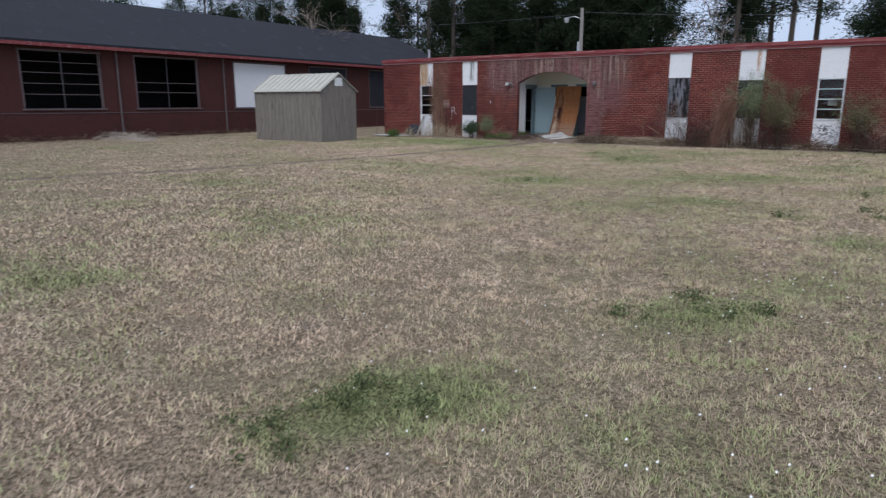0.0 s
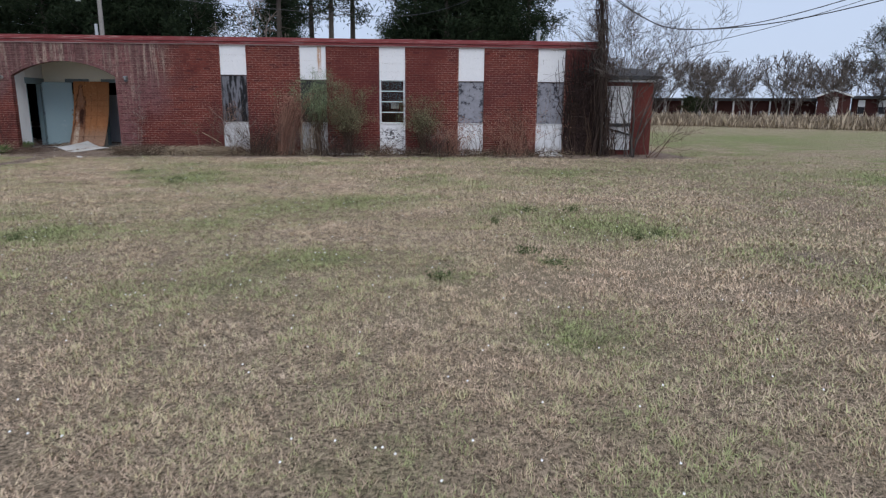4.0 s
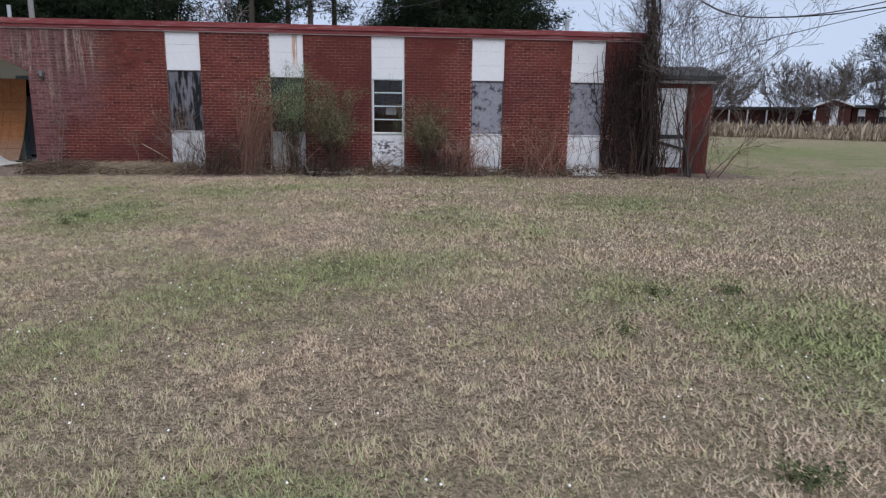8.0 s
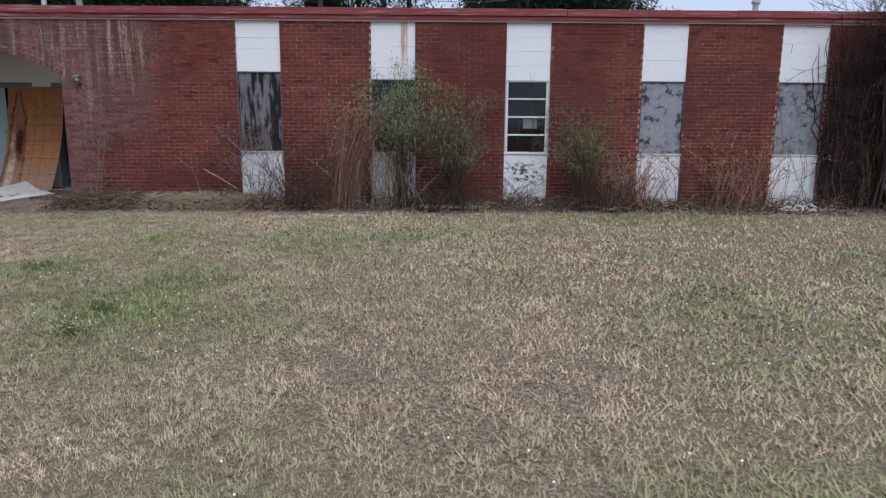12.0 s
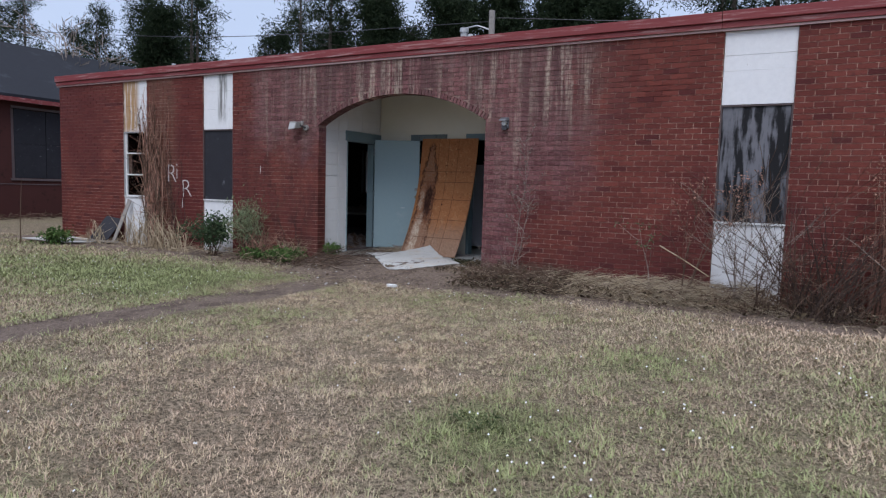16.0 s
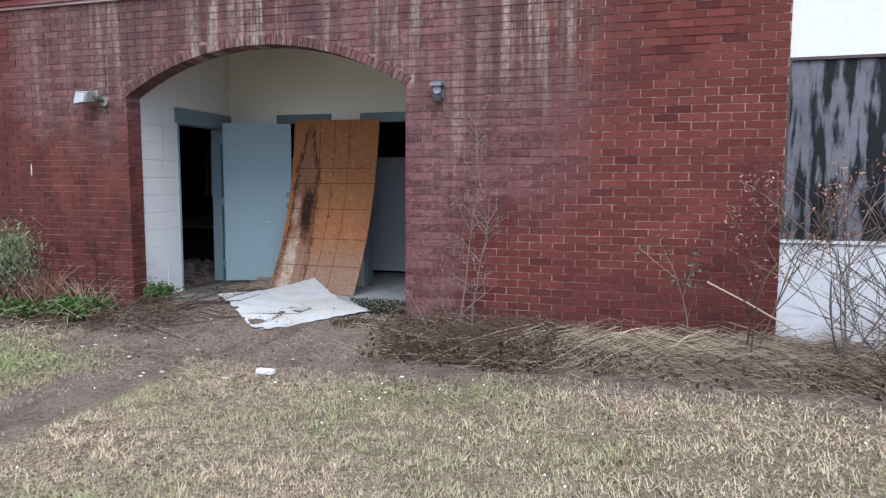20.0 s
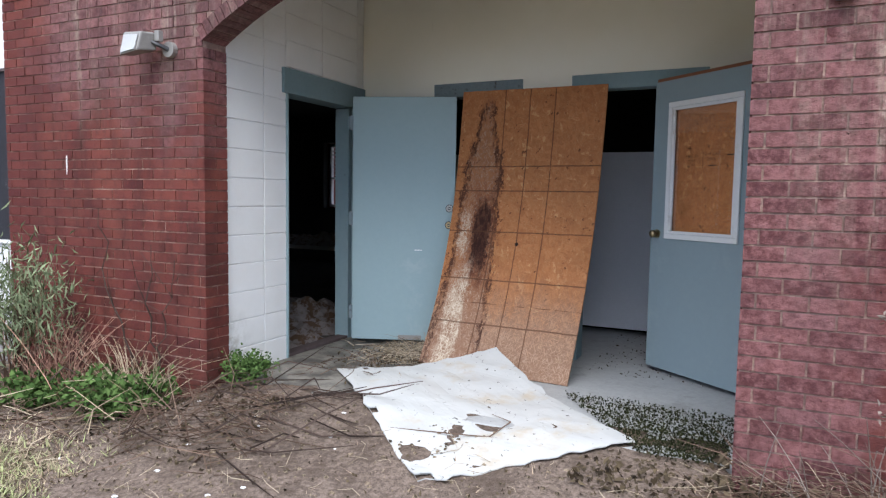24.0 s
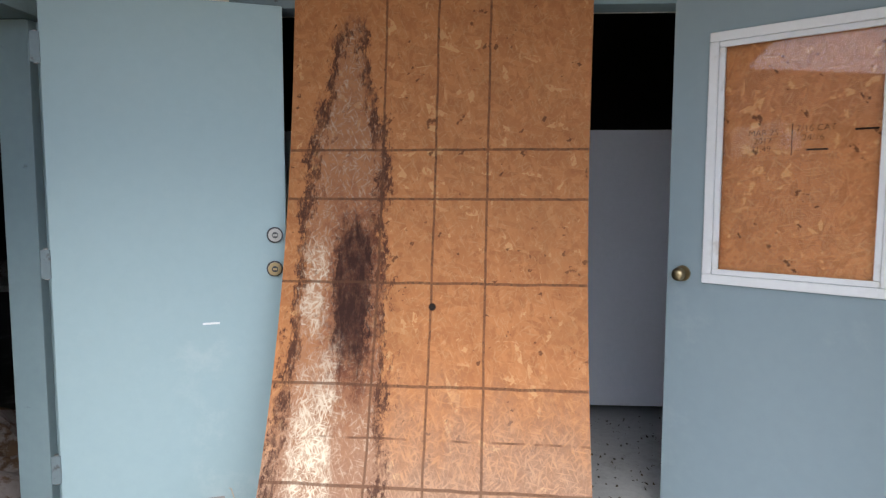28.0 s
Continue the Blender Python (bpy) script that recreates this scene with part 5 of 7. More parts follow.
heap("crumpled_rubbish", -4.25, 2.25, 0.118, 0.75, 0.65, 0.30, RUBBISH, "heap of crumpled plaster and cloth on the room floor", 3)
heap("crumpled_rubbish", -3.75, 1.55, 0.118, 0.35, 0.3, 0.10, RUBBISH, "heap of crumpled plaster and cloth on the room floor", 5)
heap("crumpled_rubbish", 1.1, 2.2, 0.118, 0.9, 0.8, 0.30, RUBBISH, "low heap of rubbish on the dark room floor", 8)
bench = thing("work_bench", "dark bench piled with rubbish in the gutted room", "bench")
part("top", Shape().box(-6.9, -4.6, 4.4, 5.1, 0.68, 0.73), GREY_WOOD, bench)
for x in (-6.8, -4.7):
    for y in (4.48, 5.02):
        part("leg", Shape().box(x - 0.04, x + 0.04, y - 0.04, y + 0.04, 0.12, 0.68), GREY_WOOD, bench)
heap("crumpled_rubbish", -5.7, 4.75, 0.728, 1.0, 0.3, 0.18, RUBBISH, "rubbish piled on the bench", 11)
wb = thing("window_8", "metal window in the back wall with bent blinds", "window", kind="structure")
for a, b, c, d in ((-7.92, -7.87, 1.22, 2.48), (-7.15, -7.1, 1.22, 2.48), (-7.87, -7.15, 1.22, 1.27), (-7.87, -7.15, 2.43, 2.48), (-7.87, -7.15, 1.78, 1.82)):
    part("frame", Shape().box(a, b, 8.02, 8.10, c, d), WHITE_TRIM, wb)
for k in range(7):
    part("blind_slat", Shape().box(-7.86, -7.16, 8.03, 8.05, 1.86 + 0.08 * k, 1.872 + 0.08 * k + 0.004 * (k % 3)), ALU, wb)


# ---- lamps on the wall ----
def flood_lamp():
    L = thing("flood_lamp", "weathered wall flood lamp with a dusty lens", "wall lamp")
    base = Shape()
    disc(base, (-3.44, -0.018, 2.36), "y", 0.05, 0.036, 14)
    part("base", base, LAMP_GREY, L)
    part("arm", Shape().tube([(-3.44, -0.03, 2.36), (-3.47, -0.08, 2.38), (-3.51, -0.10, 2.40)], [0.016, 0.015, 0.014], 8), DARK_METAL, L)
    h = Shape().solid([(-3.72, -0.07, 2.33), (-3.50, -0.07, 2.35), (-3.49, -0.07, 2.46), (-3.70, -0.07, 2.47)], [(-3.69, -0.20, 2.31), (-3.53, -0.20, 2.33), (-3.51, -0.18, 2.45), (-3.67, -0.18, 2.46)])
    part("housing", h, LAMP_GREY, L, bevel=0.01)
    part("lens", Shape().solid([(-3.675, -0.201, 2.325), (-3.545, -0.201, 2.34), (-3.53, -0.186, 2.43), (-3.655, -0.186, 2.44)], [(-3.675, -0.206, 2.325), (-3.545, -0.206, 2.34), (-3.53, -0.191, 2.43), (-3.655, -0.191, 2.44)]), LAMP_GLASS, L, "dusty glass lens")
    part("sensor", Shape().box(-3.49, -3.45, -0.10, -0.06, 2.40, 2.47), LAMP_GREY, L, bevel=0.005)


flood_lamp()


def porch_lamp():
    L = thing("porch_lamp", "small dark grey wall lamp with a hooded lens", "wall lamp")
    part("back_box", Shape().box(0.265, 0.375, -0.035, -0.003, 2.27, 2.40), HOUSING, L, bevel=0.008)
    part("hood", Shape().solid([(0.25, -0.03, 2.39), (0.39, -0.03, 2.39), (0.38, -0.03, 2.43), (0.26, -0.03, 2.43)], [(0.262, -0.12, 2.375), (0.378, -0.12, 2.375), (0.37, -0.11, 2.40), (0.27, -0.11, 2.40)]), HOUSING, L)
    lens = Shape()
    disc(lens, (0.32, -0.055, 2.345), "y", 0.036, 0.04, 16)
    part("lens", lens, LAMP_GLASS, L, "round glass lens")
    part("bracket", Shape().box(0.285, 0.355, -0.06, -0.036, 2.245, 2.30), DARK_METAL, L, bevel=0.004)


porch_lamp()
# ---- spray letters on the wall ----
tag = thing("spray_letters", "white spray painted letters on the brick", "graffiti")
for ch, x, z, s, tilt in (("R", -7.06, 1.36, 0.52, 0), ("i", -6.80, 1.42, 0.48, 0), ("R", -6.62, 1.06, 0.52, -4)):
    letters(ch, s, CHALK, tag, pose(x, -0.0045, z, 90, tilt, 0), "letter")
part("drip", Shape().box(-6.60, -6.585, -0.0045, -0.0035, 0.86, 1.05), CHALK, tag)
part("drip", Shape().box(-4.52, -4.505, -0.0045, -0.0035, 1.56, 1.70), CHALK, tag, "white paint mark")

# ---- annex at the right end ----
an = thing("annex", "low brick annex with white boarded doors under a dark eave", "building")
part("wall", Shape().box(16.55, 17.15, 0.10, 3.4, -0.2, 2.42), BRICK_MANY, an)
part("wall", Shape().box(15.46, 16.55, 0.16, 3.4, -0.2, 2.42), BRICK_MANY, an)
part("eave", Shape().box(15.44, 17.40, -0.08, 3.7, 2.50, 2.60), DARK_METAL, an, "dark eave board")
part("roof", Shape().solid([(15.44, -0.05, 2.604), (17.38, -0.05, 2.604), (17.38, 3.6, 2.604), (15.44, 3.6, 2.604)], [(15.44, 0.5, 2.86), (17.0, 0.5, 2.86), (17.0, 3.2, 2.86), (15.44, 3.2, 2.86)]), TAR, an)
part("white_fascia", Shape().box(15.5, 17.2, 0.02, 0.09, 2.405, 2.48), WHITE_TRIM, an)
for a, b, c, d in ((15.58, 15.98, 0.22, 2.28), (15.99, 16.46, 0.22, 2.28)):
    door = part("door", Shape().box(a, b, 0.10, 0.145, c, d), SIDING, an, "white boarded door")
    part("ledge", Shape().box(a, b, 0.07, 0.098, 0.98, 1.08), DARK_METAL, door)
part("brace", Shape().solid([(15.64, 0.06, 0.95), (15.70, 0.06, 0.90), (16.5, 0.06, 0.66), (16.48, 0.06, 0.74)], [(15.64, 0.098, 0.95), (15.70, 0.098, 0.90), (16.5, 0.098, 0.66), (16.48, 0.098, 0.74)]), DARK_METAL, an)
part("post", Shape().box(15.52, 15.60, 0.05, 0.15, -0.05, 2.40), WHITE_TRIM, an)

# ---- roof pipes ----
for x, y, h, r in ((13.65, 2.0, 0.55, 0.06), (-1.32, 2.0, 0.62, 0.05), (-9.28, 2.0, 0.62, 0.05)):
    p = thing("vent_pipe", "grey metal vent pipe on the flat roof", "vent pipe", group="roof vent pipes")
    s = Shape()
    disc(s, (x, y, 3.57 + h / 2), "z", r, h, 10)
    part("pipe", s, ALU, p)
    if r > 0.055:
        c = Shape()
        disc(c, (x, y, 3.57 + h + 0.03), "z", r * 1.5, 0.06, 10)
        part("cap", c, ALU, p)

# ---- metal garden shed ----
def shed():
    S = thing("garden_shed", "rusting olive metal shed with a pale ribbed gable roof", "shed")
    x0, x1, y0, y1, h, top = -12.95, -8.95, -6.1, -3.95, 2.1, 2.78
    ym = (y0 + y1) / 2
    w = Shape().box(x0, x1, y0, y0 + 0.04, -0.05, h).box(x0, x1, y1 - 0.04, y1, -0.05, h).box(x0, x0 + 0.04, y0 + 0.04, y1 - 0.04, -0.05, h).box(x1 - 0.04, x1, y0 + 0.04, y1 - 0.04, -0.05, h)
    part("wall", w, SHED_WALL, S)
    for k in range(17):
        x = x0 + 0.1 + k * (x1 - x0 - 0.2) / 16
        part("rib", Shape().box(x - 0.02, x + 0.02, y0 - 0.018, y0, -0.02, h - 0.02), SHED_WALL, S)
    for k in range(9):
        y = y0 + 0.1 + k * (y1 - y0 - 0.2) / 8
        part("rib", Shape().box(x1, x1 + 0.018, y - 0.02, y + 0.02, -0.02, h - 0.02), SHED_WALL, S)
    part("gable", Shape().solid([(x1 - 0.03, y0 + 0.02, h), (x1 - 0.03, y1 - 0.02, h), (x1 - 0.03, ym, top - 0.03)], [(x1, y0 + 0.02, h), (x1, y1 - 0.02, h), (x1, ym, top - 0.03)]), SHED_WALL, S)
    part("gable", Shape().solid([(x0, y0 + 0.02, h), (x0, y1 - 0.02, h), (x0, ym, top - 0.03)], [(x0 + 0.03, y0 + 0.02, h), (x0 + 0.03, y1 - 0.02, h), (x0 + 0.03, ym, top - 0.03)]), SHED_WALL, S)
    part("vent_panel", Shape().box(x1 + 0.001, x1 + 0.03, ym - 0.22, ym + 0.22, 2.28, 2.62), WHITE_TRIM, S, "white square vent panel")
    for s, ya in ((1, y0 - 0.08), (-1, y1 + 0.08)):
        part("roof_slope", Shape().solid([(x0 - 0.08, ya, h - 0.06), (x1 + 0.08, ya, h - 0.06), (x1 + 0.08, ym, top), (x0 - 0.08, ym, top)], [(x0 - 0.08, ya, h - 0.03), (x1 + 0.08, ya, h - 0.03), (x1 + 0.08, ym, top + 0.03), (x0 - 0.08, ym, top + 0.03)]), SHED_ROOF, S)
        for k in range(14):
            x = x0 + k * (x1 - x0) / 13
            part("roof_rib", Shape().solid([(x - 0.02, ya, h - 0.03), (x + 0.02, ya, h - 0.03), (x + 0.02, ym, top + 0.03), (x - 0.02, ym, top + 0.03)], [(x - 0.02, ya, h), (x + 0.02, ya, h), (x + 0.02, ym, top + 0.06), (x - 0.02, ym, top + 0.06)]), SHED_ROOF, S)


shed()

# ---- the second brick building, at right angles, with a shingled roof ----
def second_building():
    B = thing("brick_building", "long dark brick building with large empty windows and shingled roof", "building")
    xw, ya, yb, eave = -19.5, -42.0, 19.0, 4.0
    wins = [(-12.7, -9.2), (-7.65, -4.1), (-1.95, 1.9), (3.7, 7.2), (9.3, 12.8)]
    w = Shape()
    edges = [ya] + [v for p in wins for v in p] + [yb]
    for a, b in zip(edges[::2], edges[1::2]):
        w.box(xw - 0.25, xw, a, b, -0.3, eave)
    for a, b in wins:
        w.box(xw - 0.25, xw, a, b, -0.3, 1.36).box(xw - 0.25, xw, a, b, 3.78, eave)
    w.box(xw - 0.3 - 9.0, xw - 9.25, ya, yb, -0.3, eave).box(xw - 9.25, xw - 0.25, yb - 0.2, yb, -0.3, eave).box(xw - 9.25, xw - 0.25, ya, ya + 0.2, -0.3, eave)
    part("wall", w, BRICK_DIM, B)
    # floor, inner wall and ceiling carry the rooms' shade as near-black colour
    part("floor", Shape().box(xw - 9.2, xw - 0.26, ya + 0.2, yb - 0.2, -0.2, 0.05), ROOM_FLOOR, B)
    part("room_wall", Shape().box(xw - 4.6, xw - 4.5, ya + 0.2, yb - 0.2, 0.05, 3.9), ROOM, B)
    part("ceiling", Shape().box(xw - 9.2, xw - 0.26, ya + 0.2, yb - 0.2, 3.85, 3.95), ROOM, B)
    e, xr, zr = 0.45, xw - 4.65, 6.62
    x_out, x_in = xw + e, xw - 9.3 - e
    r0, r1 = ya, yb - 0.6
    th = 0.12
    faces = {
        "roof_front": [(x_out, ya - e, eave + 0.02), (x_out, yb + e, eave + 0.02), (xr, r1, zr), (xr, r0, zr)],
        "roof_back": [(x_in, yb + e, eave + 0.02), (x_in, ya - e, eave + 0.02), (xr, r0, zr), (xr, r1, zr)],
        "roof_hip": [(x_out, yb + e, eave + 0.02), (x_in, yb + e, eave + 0.02), (xr, r1, zr)],
        "roof_end": [(x_in, ya - e, eave + 0.02), (x_out, ya - e, eave + 0.02), (xr, r0, zr)],
    }
    for key, ring_pts in faces.items():
        part(key, Shape().solid(ring_pts, [(x, y, z + th) for x, y, z in ring_pts]), SHINGLE, B)
    part("fascia", Shape().box(x_out - 0.03, x_out + 0.02, ya - e, yb + e, eave - 0.10, eave + 0.04), FASCIA, B, "faded red fascia board")
    part("soffit", Shape().box(xw + 0.002, x_out - 0.035, ya - e, yb + e, eave - 0.06, eave - 0.02), DULL_FRAME, B)
    for i, (a, b) in enumerate(wins):
        win = part("window", Shape().box(xw - 0.12, xw - 0.06, a, a + 0.12, 1.36, 3.78), DULL_FRAME, B, "tall steel window, panes gone" if i != 2 else "window boarded over in white")
        part("frame", Shape().box(xw - 0.12, xw - 0.06, b - 0.12, b, 1.36, 3.78), DULL_FRAME, win)
        part("sill", Shape().box(xw - 0.14, xw + 0.05, a - 0.05, b + 0.05, 1.28, 1.355), DULL_FRAME, win)
        part("head", Shape().box(xw - 0.12, xw + 0.03, a, b, 3.72, 3.80), DULL_FRAME, win)
        if i == 2:
            part("board", Shape().box(xw - 0.09, xw - 0.03, a + 0.125, b - 0.125, 1.36, 3.715), SIDING, win, "white painted board")
        elif i >= 3:
            for k in range(3):
                for j in range(2):
                    c = a + 0.13 + k * 1.08
                    part("board", Shape().box(xw - 0.09, xw - 0.05, c, c + 1.06, 1.37 + j * 1.17, 2.53 + j * 1.17), CHAR_C, win, "dark board")
        else:
            for z in (1.95, 2.40, 2.85, 3.3) if i != 1 else (2.1, 2.55):
                part("bar", Shape().box(xw - 0.11, xw - 0.07, a + 0.125, b - 0.125, z - 0.014, z + 0.014), DULL_FRAME, win)
            part("mullion", Shape().box(xw - 0.105, xw - 0.075, (a + b) / 2 - 0.03, (a + b) / 2 + 0.03, 1.362, 3.715), DARK_METAL, win)
    part("string_course", Shape().box(xw + 0.001, xw + 0.02, ya, yb, 1.14, 1.17), DULL_FRAME, B)
    for y in (-8.5, -2.6):
        s = Shape().tube([(xw + 0.06, y, 3.9), (xw + 0.06, y, 0.1)], [0.045, 0.045], 8)
        part("downpipe", s, DULL_FRAME, B)


BRICK_DIM = worn("old_dark_red_brick", (0.042, 0.015, 0.014), (0.088, 0.029, 0.025), (0.03, 0.012, 0.011), 0.85, fine=30)
second_building()

# ---- plants ----
def grow(S, p, d, length, r, level, rnd, tips, bend=0.35, kids=3, droop=0.0, sides=3, fine=0.0028, sub=None):
    """A branch with side branches; the ends are noted in tips."""
    p, d = Vector(p), Vector(d).normalized()
    n = 4 if level > 0 else 3
    pts, rad = [p.copy()], [r]
    for i in range(n):
        d = (d + Vector((rnd.uniform(-1, 1), rnd.uniform(-1, 1), rnd.uniform(-1, 1) - droop)) * bend * 0.5).normalized()
        p = p + d * (length / n)
        pts.append(p.copy()), rad.append(max(r * (1 - 0.7 * (i + 1) / n), fine))
        if level > 0 and i > 0:
            for _ in range(kids if i == n - 1 else max(1, kids - 1)):
                side = Vector((rnd.uniform(-1, 1), rnd.uniform(-1, 1), rnd.uniform(-0.4, 0.9)))
                grow(sub or S, p, d * 0.75 + side * 0.75, length * rnd.uniform(0.45, 0.72), rad[-1] * 0.7, level - 1, rnd, tips, bend, kids, droop, sides, fine)
    S.tube(pts, rad, sides)
    tips.append((pts[-1], d))


def sprig(L, c, size, count, rnd, thin=0.35, spread=1.0, rise=0.0):
    """A loose tuft of small leaves; rise: how much they point upwards."""
    for _ in range(count):
        a = Vector((rnd.gauss(0, 1), rnd.gauss(0, 1), rnd.gauss(0, 1) + rise)).normalized() * size * rnd.uniform(0.6, 1.2)
        b = a.cross(Vector((rnd.gauss(0, 1), rnd.gauss(0, 1), rnd.gauss(0, 1)))).normalized() * size * thin
        L.card(c + Vector((rnd.gauss(0, 1), rnd.gauss(0, 1), rnd.gauss(0, 1))) * size * spread, a, b)


def bush(name, x, y, h, spread, stems, label, twig, leaf, seed, leaf_from=0.5, leaf_size=0.03, tuft=14, z=0.05, level=1, category="shrub"):
    rnd = random.Random(seed)
    T, L, tips = Shape(), Shape(), []
    for _ in range(stems):
        a = rnd.uniform(0, 6.28)
        q = rnd.uniform(0.1, 1)
        grow(T, (rnd.gauss(0, 0.06), rnd.gauss(0, 0.05), 0), (math.cos(a) * spread * q, 0.55 * math.sin(a) * spread * q, 1), h * rnd.uniform(0.36 if leaf in (BROOM, BROOM_DRY) else 0.5, 0.72), rnd.uniform(0.007, 0.013), level, rnd, tips, 0.22, 2)
    feathery = leaf is BROOM or leaf is BROOM_DRY
    if leaf:
        for p, d in tips:
            if p.z > h * leaf_from * rnd.uniform(0.6, 1.15) and (not feathery or rnd.random() < 0.72):
                sprig(L, p, leaf_size, tuft, rnd, 0.05 if feathery else 0.7 if leaf is LEAF else 0.4, 2.4 if feathery else 2.2, 1.6 if feathery else 0)
    t = thing(name, label, category, place=(x, y, z))
    part("twigwork", T, twig, t)
    if leaf and L.v:
        part("foliage", L, leaf, t)
    return t


def stalks(name, x, y, w, d, h, count, label, mat, seed, lean=0.2, z=0.04, head=None, category="dry weeds", thick=0.006, tilt=0.0):
    """Dry upright stalks with nodding tops."""
    rnd = random.Random(seed)
    T, H = Shape(), Shape()
    for _ in range(count):
        p = Vector((rnd.gauss(0, w * 0.45), rnd.gauss(0, d * 0.4), 0))
        lx, ly, k = rnd.gauss(tilt, lean), rnd.gauss(0, lean * 0.6), h * rnd.uniform(0.45, 1.05)
        pts = [p + Vector((lx * q * k + lx * 0.8 * q * q * k, ly * q * k, k * q * (1 - 0.12 * q))) for q in (0, 0.3, 0.6, 0.85, 1.0)]
        T.tube(pts, [thick, thick, thick * 0.85, thick * 0.6, thick * 0.3], 3)
        if head and rnd.random() < 0.7:
            sprig(H, pts[-1], 0.030, 8, rnd, 0.4, 1.8)
        if rnd.random() < 0.5:
            q = pts[2] + Vector((rnd.gauss(0, 0.14), rnd.gauss(0, 0.08), rnd.uniform(-0.05, 0.25))) * h * 0.5
            T.tube([pts[2], (pts[2] + q) / 2 + Vector((0, 0, 0.05)), q], [thick * 0.7, thick * 0.6, thick * 0.3], 3)
    t = thing(name, label, category, place=(x, y, z))
    part("stalkwork", T, mat, t)
    if H.v:
        part("seed_fluff", H, head, t)
    return t


def slim_weed(x, y, h, seed):
    """A dead upright weed with short curled side twigs."""
    rnd = random.Random(seed)
    S, H, p = Shape(), Shape(), Vector((0, 0, 0))
    stem = [p.copy()]
    for k in range(7):
        p = p + Vector((rnd.gauss(0.012, 0.03), rnd.gauss(0, 0.02), h / 7))
        stem.append(p.copy())
    S.tube(stem, [0.0075 - 0.0007 * k for k in range(8)], 5)
    for _ in range(22):
        k = rnd.uniform(1.2, 6.9)
        a = stem[int(k)].lerp(stem[int(k) + 1], k - int(k))
        side = Vector((rnd.choice((-1, 1)) * rnd.uniform(0.05, 0.16), rnd.gauss(0, 0.05), rnd.uniform(0.05, 0.22)))
        b = a + side * 0.6 + Vector((0, 0, 0.02))
        c = a + side + Vector((rnd.gauss(0, 0.03), 0, rnd.gauss(0.04, 0.03)))
        S.tube([a, b, c], [0.0038, 0.003, 0.0022], 3)
        sprig(H, c, 0.016, 7, rnd, 0.5, 1.0)
    t = thing("tall_weed", "thin dead weed with curled twigs and pale seed heads", "weed", place=(x, y, 0.03))
    part("twigwork", S, GREY_TWIG, t)
    part("seed_fluff", H, GREY_TWIG, t)


# foundation planting, from the annex to the left corner
bush("evergreen_shrub", 6.3, -0.55, 2.3, 0.12, 60, "tall shrub with a feathery grey-green crown before a boarded window", BROWN_TWIG, BROOM, 21, 0.70, 0.040, 60)
bush("evergreen_shrub", 7.25, -0.55, 2.0, 0.27, 64, "wide shrub with dry olive foliage against the brick wall", BROWN_TWIG, BROOM_DRY, 22, 0.40, 0.038, 46)
bush("evergreen_shrub", 9.6, -0.5, 1.65, 0.36, 50, "rounded shrub with thin olive foliage and bare stems", BROWN_TWIG, BROOM_DRY, 23, 0.52, 0.036, 40)
stalks("dry_weed_clump", 5.2, -0.5, 0.28, 0.25, 2.0, 330, "clump of tall red-brown dead stalks against the wall", RED_STALK, 31, 0.07, head=RED_STALK, thick=0.0065, tilt=0.10)
stalks("dry_weed_clump", 5.95, -0.7, 0.4, 0.2, 1.7, 30, "thin tan stalks hanging below the shrub crown", DULL_STRAW, 39, 0.10, thick=0.005)
stalks("dry_weed_clump", 4.55, -0.55, 0.6, 0.4, 1.0, 90, "low tangle of red-brown dead stalks", BROWN_TWIG, 32, 0.45, thick=0.0035)
stalks("dry_weed_clump", 10.55, -0.5, 0.5, 0.35, 1.15, 90, "clump of dry brown stalks before a white panel", RED_STALK, 33, 0.25, head=RED_STALK)
stalks("dry_weed_clump", 12.45, -0.45, 0.7, 0.35, 1.55, 100, "clump of thin dead stalks with tan seed heads", RED_STALK, 34, 0.28, head=RED_STALK)
stalks("dry_weed_clump", 4.5, -0.6, 0.5, 0.3, 1.5, 80, "dark bare stalks tangled beside a boarded window", DARK_TWIG, 30, 0.3, thick=0.005, tilt=0.12)
stalks("dry_weed_clump", 6.1, -0.7, 0.9, 0.4, 1.2, 44, "bare grey stalks before a white panel", GREY_TWIG, 35, 0.3)
stalks("dry_weed_clump", 7.0, -0.75, 1.0, 0.4, 0.9, 90, "dark bare stalks at the foot of the shrubs", DARK_TWIG, 37, 0.35)
stalks("dry_weed_clump", 9.9, -0.7, 0.8, 0.4, 0.8, 70, "dark bare stalks at the foot of the shrubs", DARK_TWIG, 38, 0.35)
stalks("dry_weed_clump", 8.3, -0.55, 0.5, 0.3, 0.7, 40, "low bare brown stalks", BROWN_TWIG, 36, 0.4)
for k, (x, y, h, sp, n, lv) in enumerate(((3.55, -0.5, 1.25, 0.9, 7, 2), (4.2, -0.5, 1.7, 0.5, 5, 2), (2.95, -0.45, 1.5, 0.45, 4, 2), (3.9, -0.75, 0.9, 1.1, 6, 2))):
    bush("bare_shrub", x, y, h, sp, n, "bare brown shrub with branching twigs before a boarded window", BROWN_TWIG if k else GREY_TWIG, RED_STALK if k == 2 else None, 41 + k, 0.7, 0.02, 6, level=lv)
bush("bare_shrub", 13.0, -0.5, 1.5, 0.5, 5, "bare thin shrub beside the wall", BROWN_TWIG, None, 47, level=2)
bush("bare_shrub", 10.0, -0.7, 0.8, 0.8, 5, "bare thin shrub beside the wall", GREY_TWIG, None, 48, level=2)
